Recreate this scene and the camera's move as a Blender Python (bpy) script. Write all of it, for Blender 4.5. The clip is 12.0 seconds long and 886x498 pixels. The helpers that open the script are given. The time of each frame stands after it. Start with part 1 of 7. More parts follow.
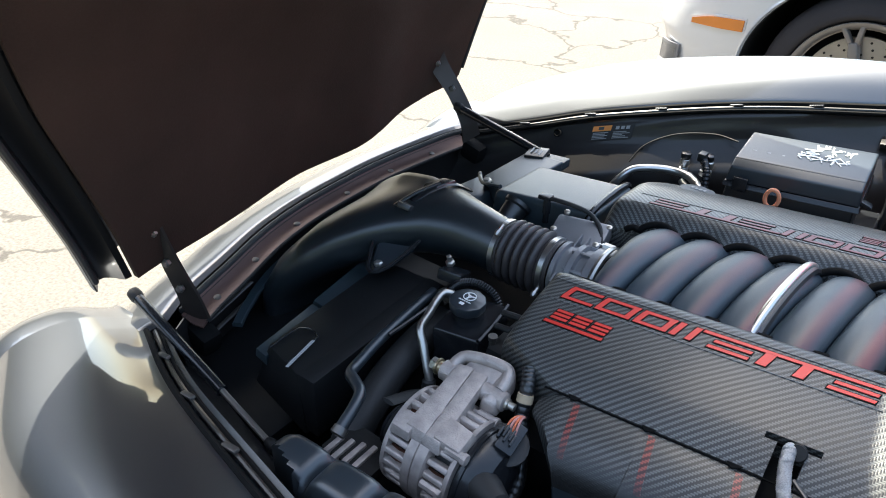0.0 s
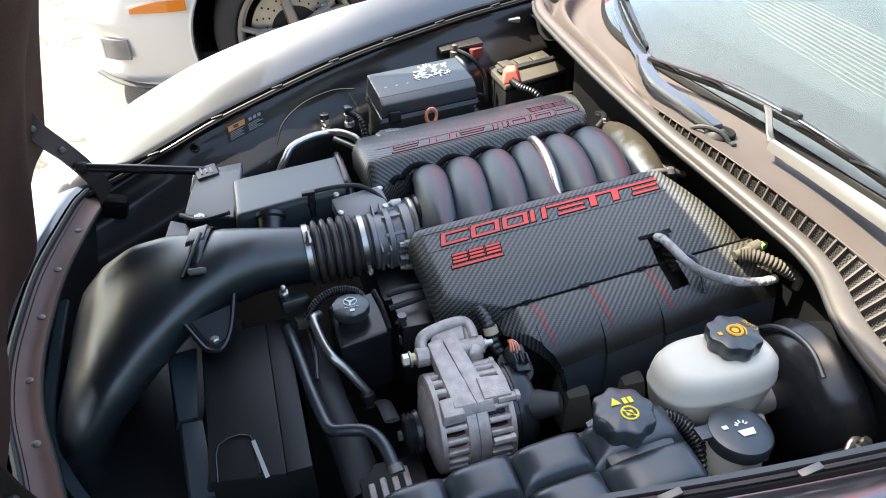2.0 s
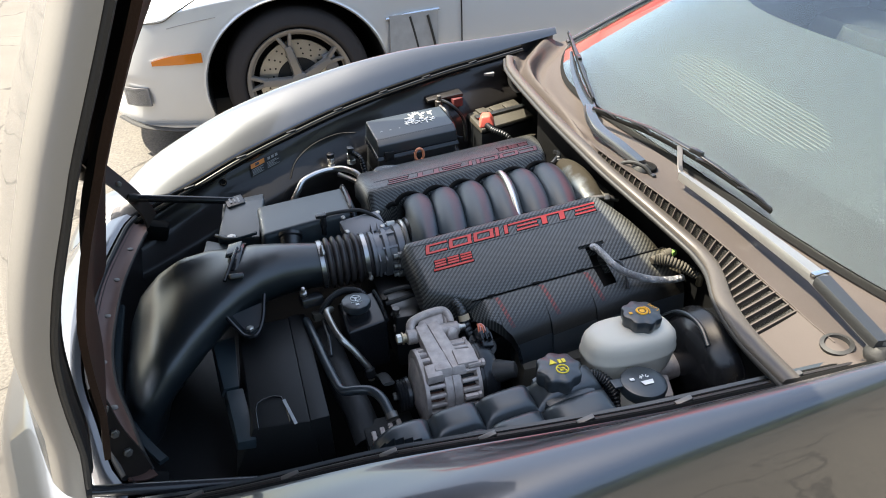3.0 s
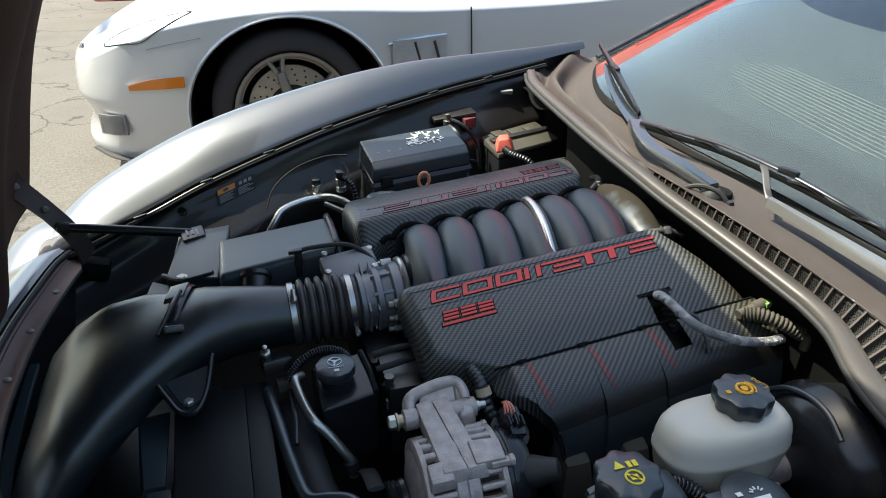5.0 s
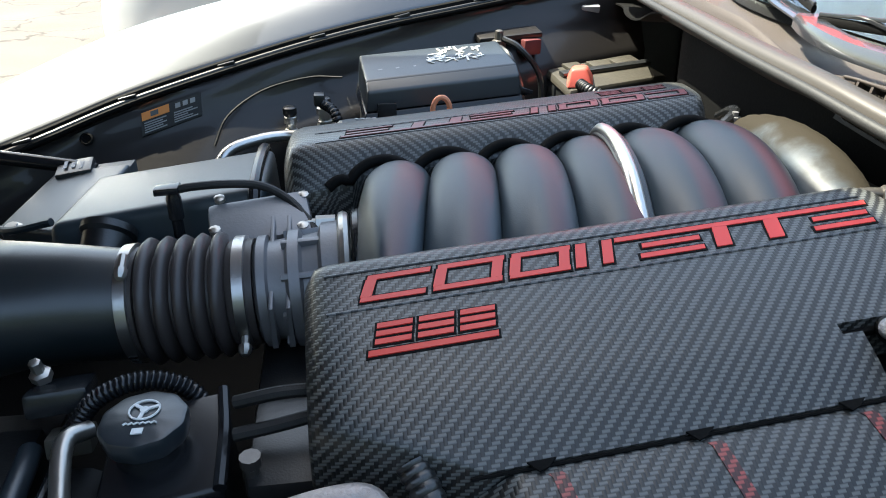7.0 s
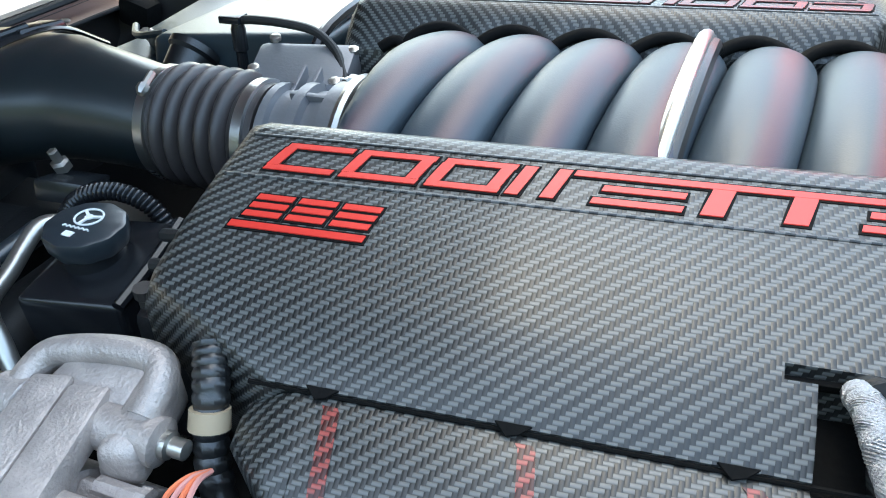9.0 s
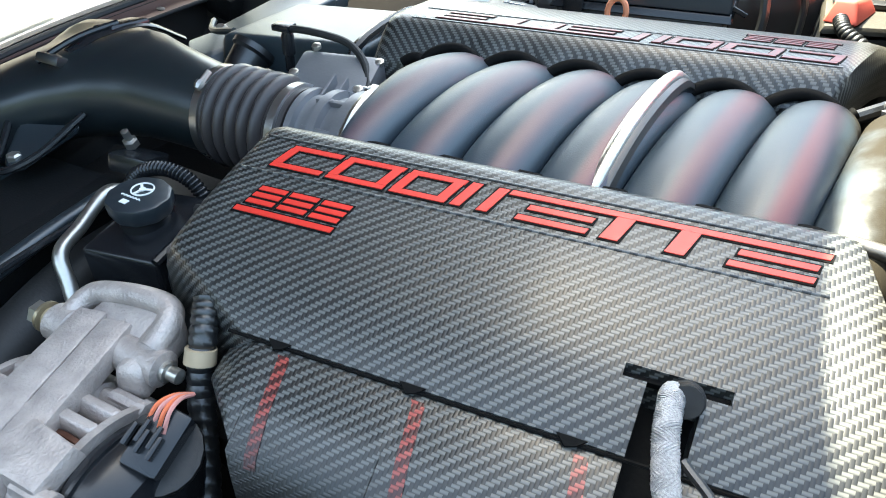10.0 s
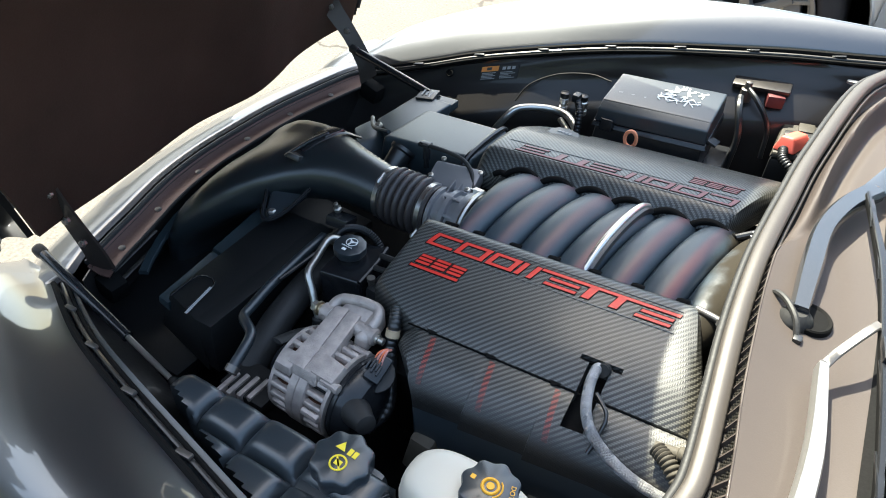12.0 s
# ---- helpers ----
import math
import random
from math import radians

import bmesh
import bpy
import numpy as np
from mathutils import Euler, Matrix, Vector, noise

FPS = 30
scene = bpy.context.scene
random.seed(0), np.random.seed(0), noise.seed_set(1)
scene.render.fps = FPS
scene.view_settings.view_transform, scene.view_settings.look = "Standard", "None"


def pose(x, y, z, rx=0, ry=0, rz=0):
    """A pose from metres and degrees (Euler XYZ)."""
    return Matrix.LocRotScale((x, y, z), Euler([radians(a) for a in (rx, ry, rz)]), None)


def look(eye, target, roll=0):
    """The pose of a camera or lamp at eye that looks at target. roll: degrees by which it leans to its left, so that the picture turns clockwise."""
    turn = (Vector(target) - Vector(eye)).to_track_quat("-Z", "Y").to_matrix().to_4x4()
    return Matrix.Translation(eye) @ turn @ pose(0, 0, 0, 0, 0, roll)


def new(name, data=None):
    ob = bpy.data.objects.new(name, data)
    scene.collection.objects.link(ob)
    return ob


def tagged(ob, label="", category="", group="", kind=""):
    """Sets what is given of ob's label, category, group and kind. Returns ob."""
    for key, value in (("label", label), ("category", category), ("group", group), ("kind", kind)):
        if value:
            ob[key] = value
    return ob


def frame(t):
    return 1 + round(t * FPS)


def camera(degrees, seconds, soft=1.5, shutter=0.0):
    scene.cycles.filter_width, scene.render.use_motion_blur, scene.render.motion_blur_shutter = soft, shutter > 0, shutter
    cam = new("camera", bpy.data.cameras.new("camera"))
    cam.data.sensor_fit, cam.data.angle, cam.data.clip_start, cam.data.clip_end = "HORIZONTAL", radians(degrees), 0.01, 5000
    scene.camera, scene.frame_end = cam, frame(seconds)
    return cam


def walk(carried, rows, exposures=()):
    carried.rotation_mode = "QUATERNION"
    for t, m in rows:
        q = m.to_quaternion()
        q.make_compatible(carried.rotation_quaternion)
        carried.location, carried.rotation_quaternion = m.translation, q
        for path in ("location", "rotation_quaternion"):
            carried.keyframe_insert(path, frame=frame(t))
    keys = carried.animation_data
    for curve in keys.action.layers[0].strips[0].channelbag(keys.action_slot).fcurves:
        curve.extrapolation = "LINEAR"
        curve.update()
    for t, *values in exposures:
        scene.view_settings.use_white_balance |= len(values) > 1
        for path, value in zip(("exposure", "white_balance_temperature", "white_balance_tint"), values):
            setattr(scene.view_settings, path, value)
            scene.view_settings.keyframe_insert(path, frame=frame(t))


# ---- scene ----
cam = camera(65.2, 12.0, soft=1.0)
PATH = [
    (0, (0.01, -0.992, 1.368), (-1.007, 0.342, 0.28), 1.8),
    (0.5, (-0.188, -0.974, 1.303), (-0.691, 0.557, 0.118), 1.1),
    (1, (-0.339, -0.973, 1.338), (-0.476, 0.595, 0.105), 0.6),
    (1.5, (-0.502, -1.025, 1.358), (-0.236, 0.579, 0.194), -0.3),
    (2, (-0.628, -1.15, 1.397), (-0.171, 0.441, 0.275), -0.7),
    (2.5, (-0.705, -1.344, 1.464), (-0.227, 0.255, 0.363), -0.7),
    (3, (-0.701, -1.466, 1.539), (-0.206, 0.174, 0.506), -0.7),
    (3.2, (-0.698, -1.489, 1.555), (-0.196, 0.161, 0.543), -0.6),
    (4.8, (-0.632, -1.204, 1.363), (-0.126, 0.49, 0.428), -0.2),
    (5, (-0.618, -1.137, 1.33), (-0.109, 0.57, 0.421), -0.1),
    (5.5, (-0.559, -0.964, 1.229), (-0.05, 0.769, 0.371), 0.0),
    (6, (-0.474, -0.811, 1.138), (-0.005, 0.938, 0.289), 0.3),
    (6.5, (-0.428, -0.719, 1.076), (-0.033, 1.046, 0.221), 0.5),
    (7, (-0.365, -0.649, 1.005), (-0.098, 1.116, 0.101), 0.5),
    (7.2, (-0.337, -0.626, 0.985), (-0.148, 1.112, 0.012), 0.7),
    (8.8, (-0.163, -0.578, 0.974), (-0.546, 0.975, -0.227), 2.4),
    (9, (-0.127, -0.563, 0.985), (-0.569, 0.966, -0.226), 2.5),
    (9.5, (-0.055, -0.555, 1.012), (-0.614, 0.922, -0.215), 2.6),
    (10, (-0.015, -0.598, 1.058), (-0.664, 0.818, -0.197), 2.9),
    (10.5, (0.019, -0.641, 1.129), (-0.696, 0.733, -0.137), 3.2),
    (11, (0.056, -0.71, 1.244), (-0.712, 0.628, -0.029), 3.4),
    (11.5, (0.087, -0.808, 1.386), (-0.699, 0.51, 0.105), 3.4),
    (12, (0.144, -0.978, 1.497), (-0.653, 0.331, 0.212), 3.3),
]
walk(cam, [(t, look(eye, target, roll)) for t, eye, target, roll in PATH],
     [(0, 2.12, 6800, 4), (0.5, 2.30, 7050, 5), (1.5, 2.52, 7250, 6), (2.2, 2.46, 7200, 6), (3, 1.90, 7150, 6), (5, 1.30, 6850, 1), (6, 1.38, 6800, 0), (7, 2.00, 6900, 1), (8.8, 2.98, 7150, -3), (9.5, 3.08, 7200, -3),
      (10.5, 2.88, 7400, 0), (11.2, 2.44, 7300, 1), (12, 2.12, 6900, 1)])


# ---- light ----
SUN_DIR = Vector((-0.44, 0.26, 0.865)).normalized()      # towards the sun: ahead of the car, on the passenger side, high
world = bpy.data.worlds.new("sky")
scene.world = world
world.use_nodes = True
wn = world.node_tree
sky = wn.nodes.new("ShaderNodeTexSky")
sky.sky_type, sky.sun_disc = "NISHITA", False
sky.sun_elevation = math.asin(SUN_DIR.z)
sky.sun_rotation = math.atan2(SUN_DIR.x, SUN_DIR.y)
sky.air_density, sky.dust_density, sky.ozone_density = 1.0, 2.8, 0.8
wn.links.new(sky.outputs[0], wn.nodes["Background"].inputs[0])
wn.nodes["Background"].inputs[1].default_value = 0.15
sun_data = bpy.data.lights.new("sun", "SUN")
sun_data.energy, sun_data.angle, sun_data.color = 5.0, radians(0.5), (1.0, 0.95, 0.87)
sun = new("sun", sun_data)
sun.matrix_world = look(SUN_DIR * 30, (0, 0, 0))


# ---- materials ----
def mat(name, color, rough=0.5, metal=0.0, var=0.25, scale=40.0, bump=0.0, bump_scale=300.0, coat=0.0, spec=0.5, rvar=0.15):
    """A principled surface with stains at one scale and grain at another."""
    m = bpy.data.materials.new(name)
    m.use_nodes = True
    nt = m.node_tree
    b = nt.nodes["Principled BSDF"]
    co = nt.nodes.new("ShaderNodeTexCoord")
    big, fine = nt.nodes.new("ShaderNodeTexNoise"), nt.nodes.new("ShaderNodeTexNoise")
    big.inputs["Scale"].default_value, big.inputs["Detail"].default_value = scale * 0.25, 4
    fine.inputs["Scale"].default_value, fine.inputs["Detail"].default_value = bump_scale, 3
    nt.links.new(co.outputs["Object"], big.inputs["Vector"])
    nt.links.new(co.outputs["Object"], fine.inputs["Vector"])
    mix = nt.nodes.new("ShaderNodeMix")
    mix.data_type = "RGBA"
    mix.inputs[6].default_value = [c * (1 - var) for c in color] + [1]
    mix.inputs[7].default_value = [min(1, c * (1 + var)) for c in color] + [1]
    nt.links.new(big.outputs["Fac"], mix.inputs[0])
    nt.links.new(mix.outputs[2], b.inputs["Base Color"])
    mr = nt.nodes.new("ShaderNodeMapRange")
    mr.inputs["To Min"].default_value, mr.inputs["To Max"].default_value = max(0.02, rough * (1 - rvar)), min(1, rough * (1 + rvar))
    nt.links.new(fine.outputs["Fac"], mr.inputs["Value"])
    nt.links.new(mr.outputs[0], b.inputs["Roughness"])
    b.inputs["Metallic"].default_value = metal
    b.inputs["Coat Weight"].default_value = coat
    b.inputs["Coat Roughness"].default_value = 0.03
    b.inputs["Specular IOR Level"].default_value = spec
    if bump:
        bp = nt.nodes.new("ShaderNodeBump")
        bp.inputs["Strength"].default_value, bp.inputs["Distance"].default_value = bump, 0.002
        nt.links.new(fine.outputs["Fac"], bp.inputs["Height"])
        nt.links.new(bp.outputs[0], b.inputs["Normal"])
    return m


def carbon_material(name="carbon_print", dark=(0.007, 0.007, 0.007), light=(0.105, 0.11, 0.107)):
    """Printed twill weave: warp and weft threads in a two by two pattern under a clear coat."""
    m = bpy.data.materials.new(name)
    m.use_nodes = True
    nt = m.node_tree
    b = nt.nodes["Principled BSDF"]
    co, sep, weave = nt.nodes.new("ShaderNodeTexCoord"), nt.nodes.new("ShaderNodeSeparateXYZ"), nt.nodes.new("ShaderNodeAttribute")
    weave.attribute_name = "weave"
    nt.links.new(weave.outputs["Vector"], sep.inputs[0])

    def op(kind, a, c=0.0, d=0.0):
        n = nt.nodes.new("ShaderNodeMath")
        n.operation = kind
        for i, v in enumerate((a, c, d)):
            if isinstance(v, (int, float)):
                n.inputs[i].default_value = v
            else:
                nt.links.new(v, n.inputs[i])
        return n.outputs[0]
    s = 1 / 0.0027
    u, v = op("MULTIPLY", sep.outputs[0], s), op("MULTIPLY", sep.outputs[1], s)
    fu, fv = op("FRACT", u), op("FRACT", v)
    step = op("WRAP", op("ADD", op("FLOOR", u), op("FLOOR", v)), 4.0, 0.0)
    warp = op("LESS_THAN", step, 1.5)
    hu = op("SINE", op("MULTIPLY", fu, math.pi))
    hv = op("SINE", op("MULTIPLY", fv, math.pi))
    along = op("ADD", op("MULTIPLY", warp, hv), op("MULTIPLY", op("SUBTRACT", 1.0, warp), hu))
    height = op("POWER", along, 0.5)
    ramp = nt.nodes.new("ShaderNodeMix")
    ramp.data_type = "RGBA"
    ramp.inputs[6].default_value = (*dark, 1)
    ramp.inputs[7].default_value = (*light, 1)
    printed = op("SUBTRACT", 1.0, sep.outputs[2])          # the print runs out towards the lower skirt
    nt.links.new(op("MULTIPLY", printed, op("MULTIPLY", height, op("ADD", 0.10, op("MULTIPLY", warp, 0.9)))), ramp.inputs[0])
    noise_t = nt.nodes.new("ShaderNodeTexNoise")
    noise_t.inputs["Scale"].default_value = 14
    nt.links.new(co.outputs["Object"], noise_t.inputs["Vector"])
    place = nt.nodes.new("ShaderNodeSeparateXYZ")                     # brown dust settled over the rear end
    nt.links.new(co.outputs["Object"], place.inputs[0])
    rear = op("MULTIPLY", op("SUBTRACT", op("ADD", place.outputs[0], op("MULTIPLY", noise_t.outputs["Fac"], 0.05)), 0.105), 14.0)
    tint = nt.nodes.new("ShaderNodeMix")
    tint.data_type = "RGBA"
    tint.blend_type = "MULTIPLY"
    tint.inputs[7].default_value = (0.72, 0.60, 0.42, 1)
    nt.links.new(op("MINIMUM", op("MAXIMUM", rear, 0.0), 1.0), tint.inputs[0])
    nt.links.new(ramp.outputs[2], tint.inputs[6])
    nt.links.new(tint.outputs[2], b.inputs["Base Color"])
    nt.links.new(op("ADD", 0.30, op("MULTIPLY", noise_t.outputs["Fac"], 0.16)), b.inputs["Roughness"])
    bp = nt.nodes.new("ShaderNodeBump")
    bp.inputs["Strength"].default_value, bp.inputs["Distance"].default_value = 0.35, 0.0006
    nt.links.new(height, bp.inputs["Height"])
    nt.links.new(bp.outputs[0], b.inputs["Normal"])
    b.inputs["Coat Weight"].default_value, b.inputs["Coat Roughness"].default_value = 0.15, 0.18
    return m


def asphalt_material():
    """Pale, sun-bleached asphalt with stones, stains and pale cracks."""
    m = bpy.data.materials.new("old_asphalt")
    m.use_nodes = True
    nt = m.node_tree
    b = nt.nodes["Principled BSDF"]
    co = nt.nodes.new("ShaderNodeTexCoord")
    big, fine, warp = (nt.nodes.new("ShaderNodeTexNoise") for _ in range(3))
    big.inputs["Scale"].default_value, big.inputs["Detail"].default_value = 1.3, 6
    fine.inputs["Scale"].default_value, fine.inputs["Detail"].default_value = 90, 5
    warp.inputs["Scale"].default_value, warp.inputs["Detail"].default_value = 3, 5
    cell = nt.nodes.new("ShaderNodeTexVoronoi")
    cell.feature = "DISTANCE_TO_EDGE"
    cell.inputs["Scale"].default_value = 0.9
    add = nt.nodes.new("ShaderNodeVectorMath")
    add.operation = "MULTIPLY_ADD"
    add.inputs[1].default_value = (0.6, 0.6, 0.6)
    for n in (big, fine, warp):
        nt.links.new(co.outputs["Object"], n.inputs["Vector"])
    nt.links.new(warp.outputs["Color"], add.inputs[0])
    nt.links.new(co.outputs["Object"], add.inputs[2])
    nt.links.new(add.outputs[0], cell.inputs["Vector"])
    base = nt.nodes.new("ShaderNodeMix")
    base.data_type = "RGBA"
    base.inputs[6].default_value, base.inputs[7].default_value = (0.080, 0.072, 0.063, 1), (0.150, 0.136, 0.119, 1)
    nt.links.new(big.outputs["Fac"], base.inputs[0])
    grain = nt.nodes.new("ShaderNodeMix")
    grain.data_type, grain.blend_type = "RGBA", "MULTIPLY"
    grain.inputs[0].default_value = 0.6
    nt.links.new(base.outputs[2], grain.inputs[6])
    gr = nt.nodes.new("ShaderNodeMapRange")
    gr.inputs["From Min"].default_value, gr.inputs["From Max"].default_value = 0.3, 0.7
    gr.inputs["To Min"].default_value, gr.inputs["To Max"].default_value = 0.4, 1.3
    nt.links.new(fine.outputs["Fac"], gr.inputs["Value"])
    nt.links.new(gr.outputs[0], grain.inputs[7])
    crack = nt.nodes.new("ShaderNodeMapRange")
    crack.inputs["From Min"].default_value, crack.inputs["From Max"].default_value = 0.006, 0.014
    crack.inputs["To Min"].default_value, crack.inputs["To Max"].default_value = 1.0, 0.0
    nt.links.new(cell.outputs["Distance"], crack.inputs["Value"])
    out = nt.nodes.new("ShaderNodeMix")
    out.data_type = "RGBA"
    out.inputs[7].default_value = (0.045, 0.04, 0.035, 1)
    nt.links.new(crack.outputs[0], out.inputs[0])
    nt.links.new(grain.outputs[2], out.inputs[6])
    nt.links.new(out.outputs[2], b.inputs["Base Color"])
    b.inputs["Roughness"].default_value = 0.9
    bp = nt.nodes.new("ShaderNodeBump")
    bp.inputs["Strength"].default_value, bp.inputs["Distance"].default_value = 0.6, 0.006
    nt.links.new(fine.outputs["Fac"], bp.inputs["Height"])
    nt.links.new(bp.outputs[0], b.inputs["Normal"])
    return m


def runner_material():
    """Blue-black satin plastic, a red band along each runner's rear flank, brown dust settled at the back end."""
    m = mat("red_banded_runner_plastic", (0.030, 0.046, 0.060), 0.47, 0, 0.25, 14, 0.10, 800, spec=0.75)
    nt = m.node_tree
    b = nt.nodes["Principled BSDF"]
    base = b.inputs["Base Color"].links[0].from_socket
    rough = b.inputs["Roughness"].links[0].from_socket

    def calc(op, x, y=None):
        n = nt.nodes.new("ShaderNodeMath")
        n.operation = op
        for i, v in enumerate((x, y)):
            if v is None:
                continue
            if isinstance(v, (int, float)):
                n.inputs[i].default_value = v
            else:
                nt.links.new(v, n.inputs[i])
        return n.outputs[0]

    def span(v, a, z):
        n = nt.nodes.new("ShaderNodeMapRange")
        n.interpolation_type = "SMOOTHSTEP"
        n.inputs["From Min"].default_value, n.inputs["From Max"].default_value = a, z
        nt.links.new(v, n.inputs["Value"])
        return n.outputs[0]

    def blend(fac, x, y):
        n = nt.nodes.new("ShaderNodeMix")
        n.data_type = "RGBA"
        nt.links.new(fac, n.inputs[0])
        nt.links.new(x, n.inputs[6])
        n.inputs[7].default_value = y + (1,)
        return n.outputs[2]
    co = nt.nodes.new("ShaderNodeTexCoord")
    sep = nt.nodes.new("ShaderNodeSeparateXYZ")
    nt.links.new(co.outputs["Object"], sep.inputs[0])
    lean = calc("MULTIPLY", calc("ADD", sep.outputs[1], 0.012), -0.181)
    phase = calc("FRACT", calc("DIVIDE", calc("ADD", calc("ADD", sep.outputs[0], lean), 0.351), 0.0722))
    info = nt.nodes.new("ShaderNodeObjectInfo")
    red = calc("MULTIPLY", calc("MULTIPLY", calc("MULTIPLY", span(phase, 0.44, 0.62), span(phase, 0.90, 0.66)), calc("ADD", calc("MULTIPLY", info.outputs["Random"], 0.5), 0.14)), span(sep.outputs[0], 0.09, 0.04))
    cloud = nt.nodes.new("ShaderNodeTexNoise")
    cloud.inputs["Scale"].default_value, cloud.inputs["Detail"].default_value = 22, 6
    nt.links.new(co.outputs["Object"], cloud.inputs["Vector"])
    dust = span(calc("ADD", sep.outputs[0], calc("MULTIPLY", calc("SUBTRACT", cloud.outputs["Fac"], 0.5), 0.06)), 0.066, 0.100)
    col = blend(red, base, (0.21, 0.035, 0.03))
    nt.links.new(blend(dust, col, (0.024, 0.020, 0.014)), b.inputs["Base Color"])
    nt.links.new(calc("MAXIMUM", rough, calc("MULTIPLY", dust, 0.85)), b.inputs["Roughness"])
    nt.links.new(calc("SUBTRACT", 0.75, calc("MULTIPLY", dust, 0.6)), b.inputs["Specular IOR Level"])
    return m


def glass_material(name, tint, rough=0.0):
    m = bpy.data.materials.new(name)
    m.use_nodes = True
    b = m.node_tree.nodes["Principled BSDF"]
    b.inputs["Base Color"].default_value = (*tint, 1)
    b.inputs["Transmission Weight"].default_value = 1.0
    b.inputs["Roughness"].default_value = rough
    b.inputs["IOR"].default_value = 1.5
    return m


BODY = mat("grey_metallic_paint", (0.105, 0.111, 0.122), 0.38, 0.9, 0.06, 4, coat=1.0, bump_scale=900)
COWL = mat("dusty_cowl_paint", (0.056, 0.045, 0.040), 0.68, 0.15, 0.15, 14, 0.05, 500, coat=0.08, spec=0.35)
BAY = mat("dusty_bay_paint", (0.032, 0.029, 0.028), 0.40, 0.5, 0.35, 12, 0.08, 120, coat=0.25)
PLASTIC = mat("black_plastic", (0.010, 0.011, 0.012), 0.38, 0, 0.3, 25, 0.12, 500, spec=0.9)
SATIN = mat("satin_black_plastic", (0.019, 0.026, 0.032), 0.34, 0, 0.25, 18, 0.06, 700, spec=0.9)
GLOSSY = mat("smooth_black_plastic", (0.012, 0.013, 0.015), 0.25, 0, 0.2, 20, 0.03, 400)
RUBBER = mat("black_rubber", (0.015, 0.015, 0.015), 0.6, 0, 0.3, 30, 0.15, 300)
DARK = mat("grimy_dark_metal", (0.010, 0.010, 0.010), 0.6, 0.3, 0.5, 15, 0.2, 150)
LINER = mat("hood_liner_felt", (0.034, 0.019, 0.013), 0.9, 0, 0.5, 26, 0.35, 250, spec=0.2)
FRAMEB = mat("grey_brown_seal_rubber", (0.052, 0.045, 0.039), 0.45, 0.0, 0.15, 10, 0.05, 300)
ALU = mat("cast_aluminium", (0.42, 0.365, 0.335), 0.50, 0.5, 0.45, 240, 0.5, 420)
BRIGHTALU = mat("bright_aluminium_pipe", (0.66, 0.65, 0.62), 0.3, 0.9, 0.2, 60, 0.08, 300)
MOULD = mat("matte_moulded_plastic", (0.022, 0.035, 0.042), 0.40, 0, 0.25, 14, 0.10, 800, spec=0.85)
GOLD = mat("golden_yellow_print", (0.72, 0.36, 0.02), 0.5, 0, 0.2, 200)
FLANGE = mat("pale_grey_flange", (0.26, 0.245, 0.225), 0.5, 0.1, 0.15, 10, 0.05, 300)
DUCT = mat("dusty_duct_plastic", (0.010, 0.015, 0.018), 0.33, 0, 0.4, 16, 0.05, 700, spec=0.95)
SHROUD = mat("flat_black_shroud_plastic", (0.006, 0.0065, 0.007), 0.5, 0, 0.3, 20, 0.1, 400, spec=0.4)
HINGE = mat("dark_pressed_steel", (0.045, 0.036, 0.031), 0.42, 0.5, 0.4, 40, 0.1, 200)
BOOT = mat("brown_black_rubber", (0.048, 0.041, 0.040), 0.42, 0, 0.3, 40, 0.1, 300)
CHROME = mat("bright_steel", (0.72, 0.72, 0.72), 0.18, 1.0, 0.1, 40, 0.03, 300)
STEEL = mat("zinc_plated_steel", (0.5, 0.48, 0.44), 0.32, 0.9, 0.25, 60, 0.1, 200)
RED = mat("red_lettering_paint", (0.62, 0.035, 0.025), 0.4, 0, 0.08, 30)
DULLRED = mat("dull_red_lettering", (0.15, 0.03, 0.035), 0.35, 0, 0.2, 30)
REDPL = mat("faded_red_plastic", (0.62, 0.11, 0.08), 0.5, 0, 0.15, 30, 0.05, 200)
ORANGE = mat("orange_plastic", (0.75, 0.27, 0.14), 0.45, 0, 0.1, 30)
WHITEP = mat("milky_white_plastic", (0.55, 0.52, 0.445), 0.42, 0, 0.06, 14, 0.02, 200)
WHITE = mat("white_print", (0.75, 0.75, 0.73), 0.6, 0, 0.08, 60)
YELLOW = mat("yellow_print", (0.80, 0.62, 0.04), 0.5, 0, 0.05, 60)
AMBER = mat("amber_lens", (0.60, 0.17, 0.008), 0.15, 0, 0.1, 60, coat=0.6)
SILVER = mat("silver_car_paint", (0.58, 0.59, 0.60), 0.32, 0.35, 0.04, 3, coat=1.0, bump_scale=900)
DUSTY = mat("dusty_plastic", (0.055, 0.048, 0.036), 0.75, 0, 0.45, 50, 0.2, 200)
BRAID = mat("braided_steel", (0.46, 0.46, 0.47), 0.35, 0.8, 0.6, 2400, 0.8, 1500)
STICKOR = mat("orange_label", (0.75, 0.26, 0.05), 0.5, 0, 0.1, 60)
GREYPRINT = mat("grey_print", (0.30, 0.30, 0.30), 0.55, 0, 0.2, 90)
GREEN = mat("green_plastic", (0.20, 0.36, 0.09), 0.45, 0, 0.1, 40)
BRONZE = mat("dusty_painted_steel", (0.115, 0.064, 0.052), 0.45, 0.4, 0.4, 30, 0.15, 200)
DULLALU = mat("dull_grey_casting", (0.22, 0.22, 0.23), 0.45, 0.5, 0.2, 50, 0.1, 300)
DARKSTEEL = mat("dark_brushed_steel", (0.16, 0.15, 0.14), 0.4, 0.8, 0.25, 60, 0.1, 300)
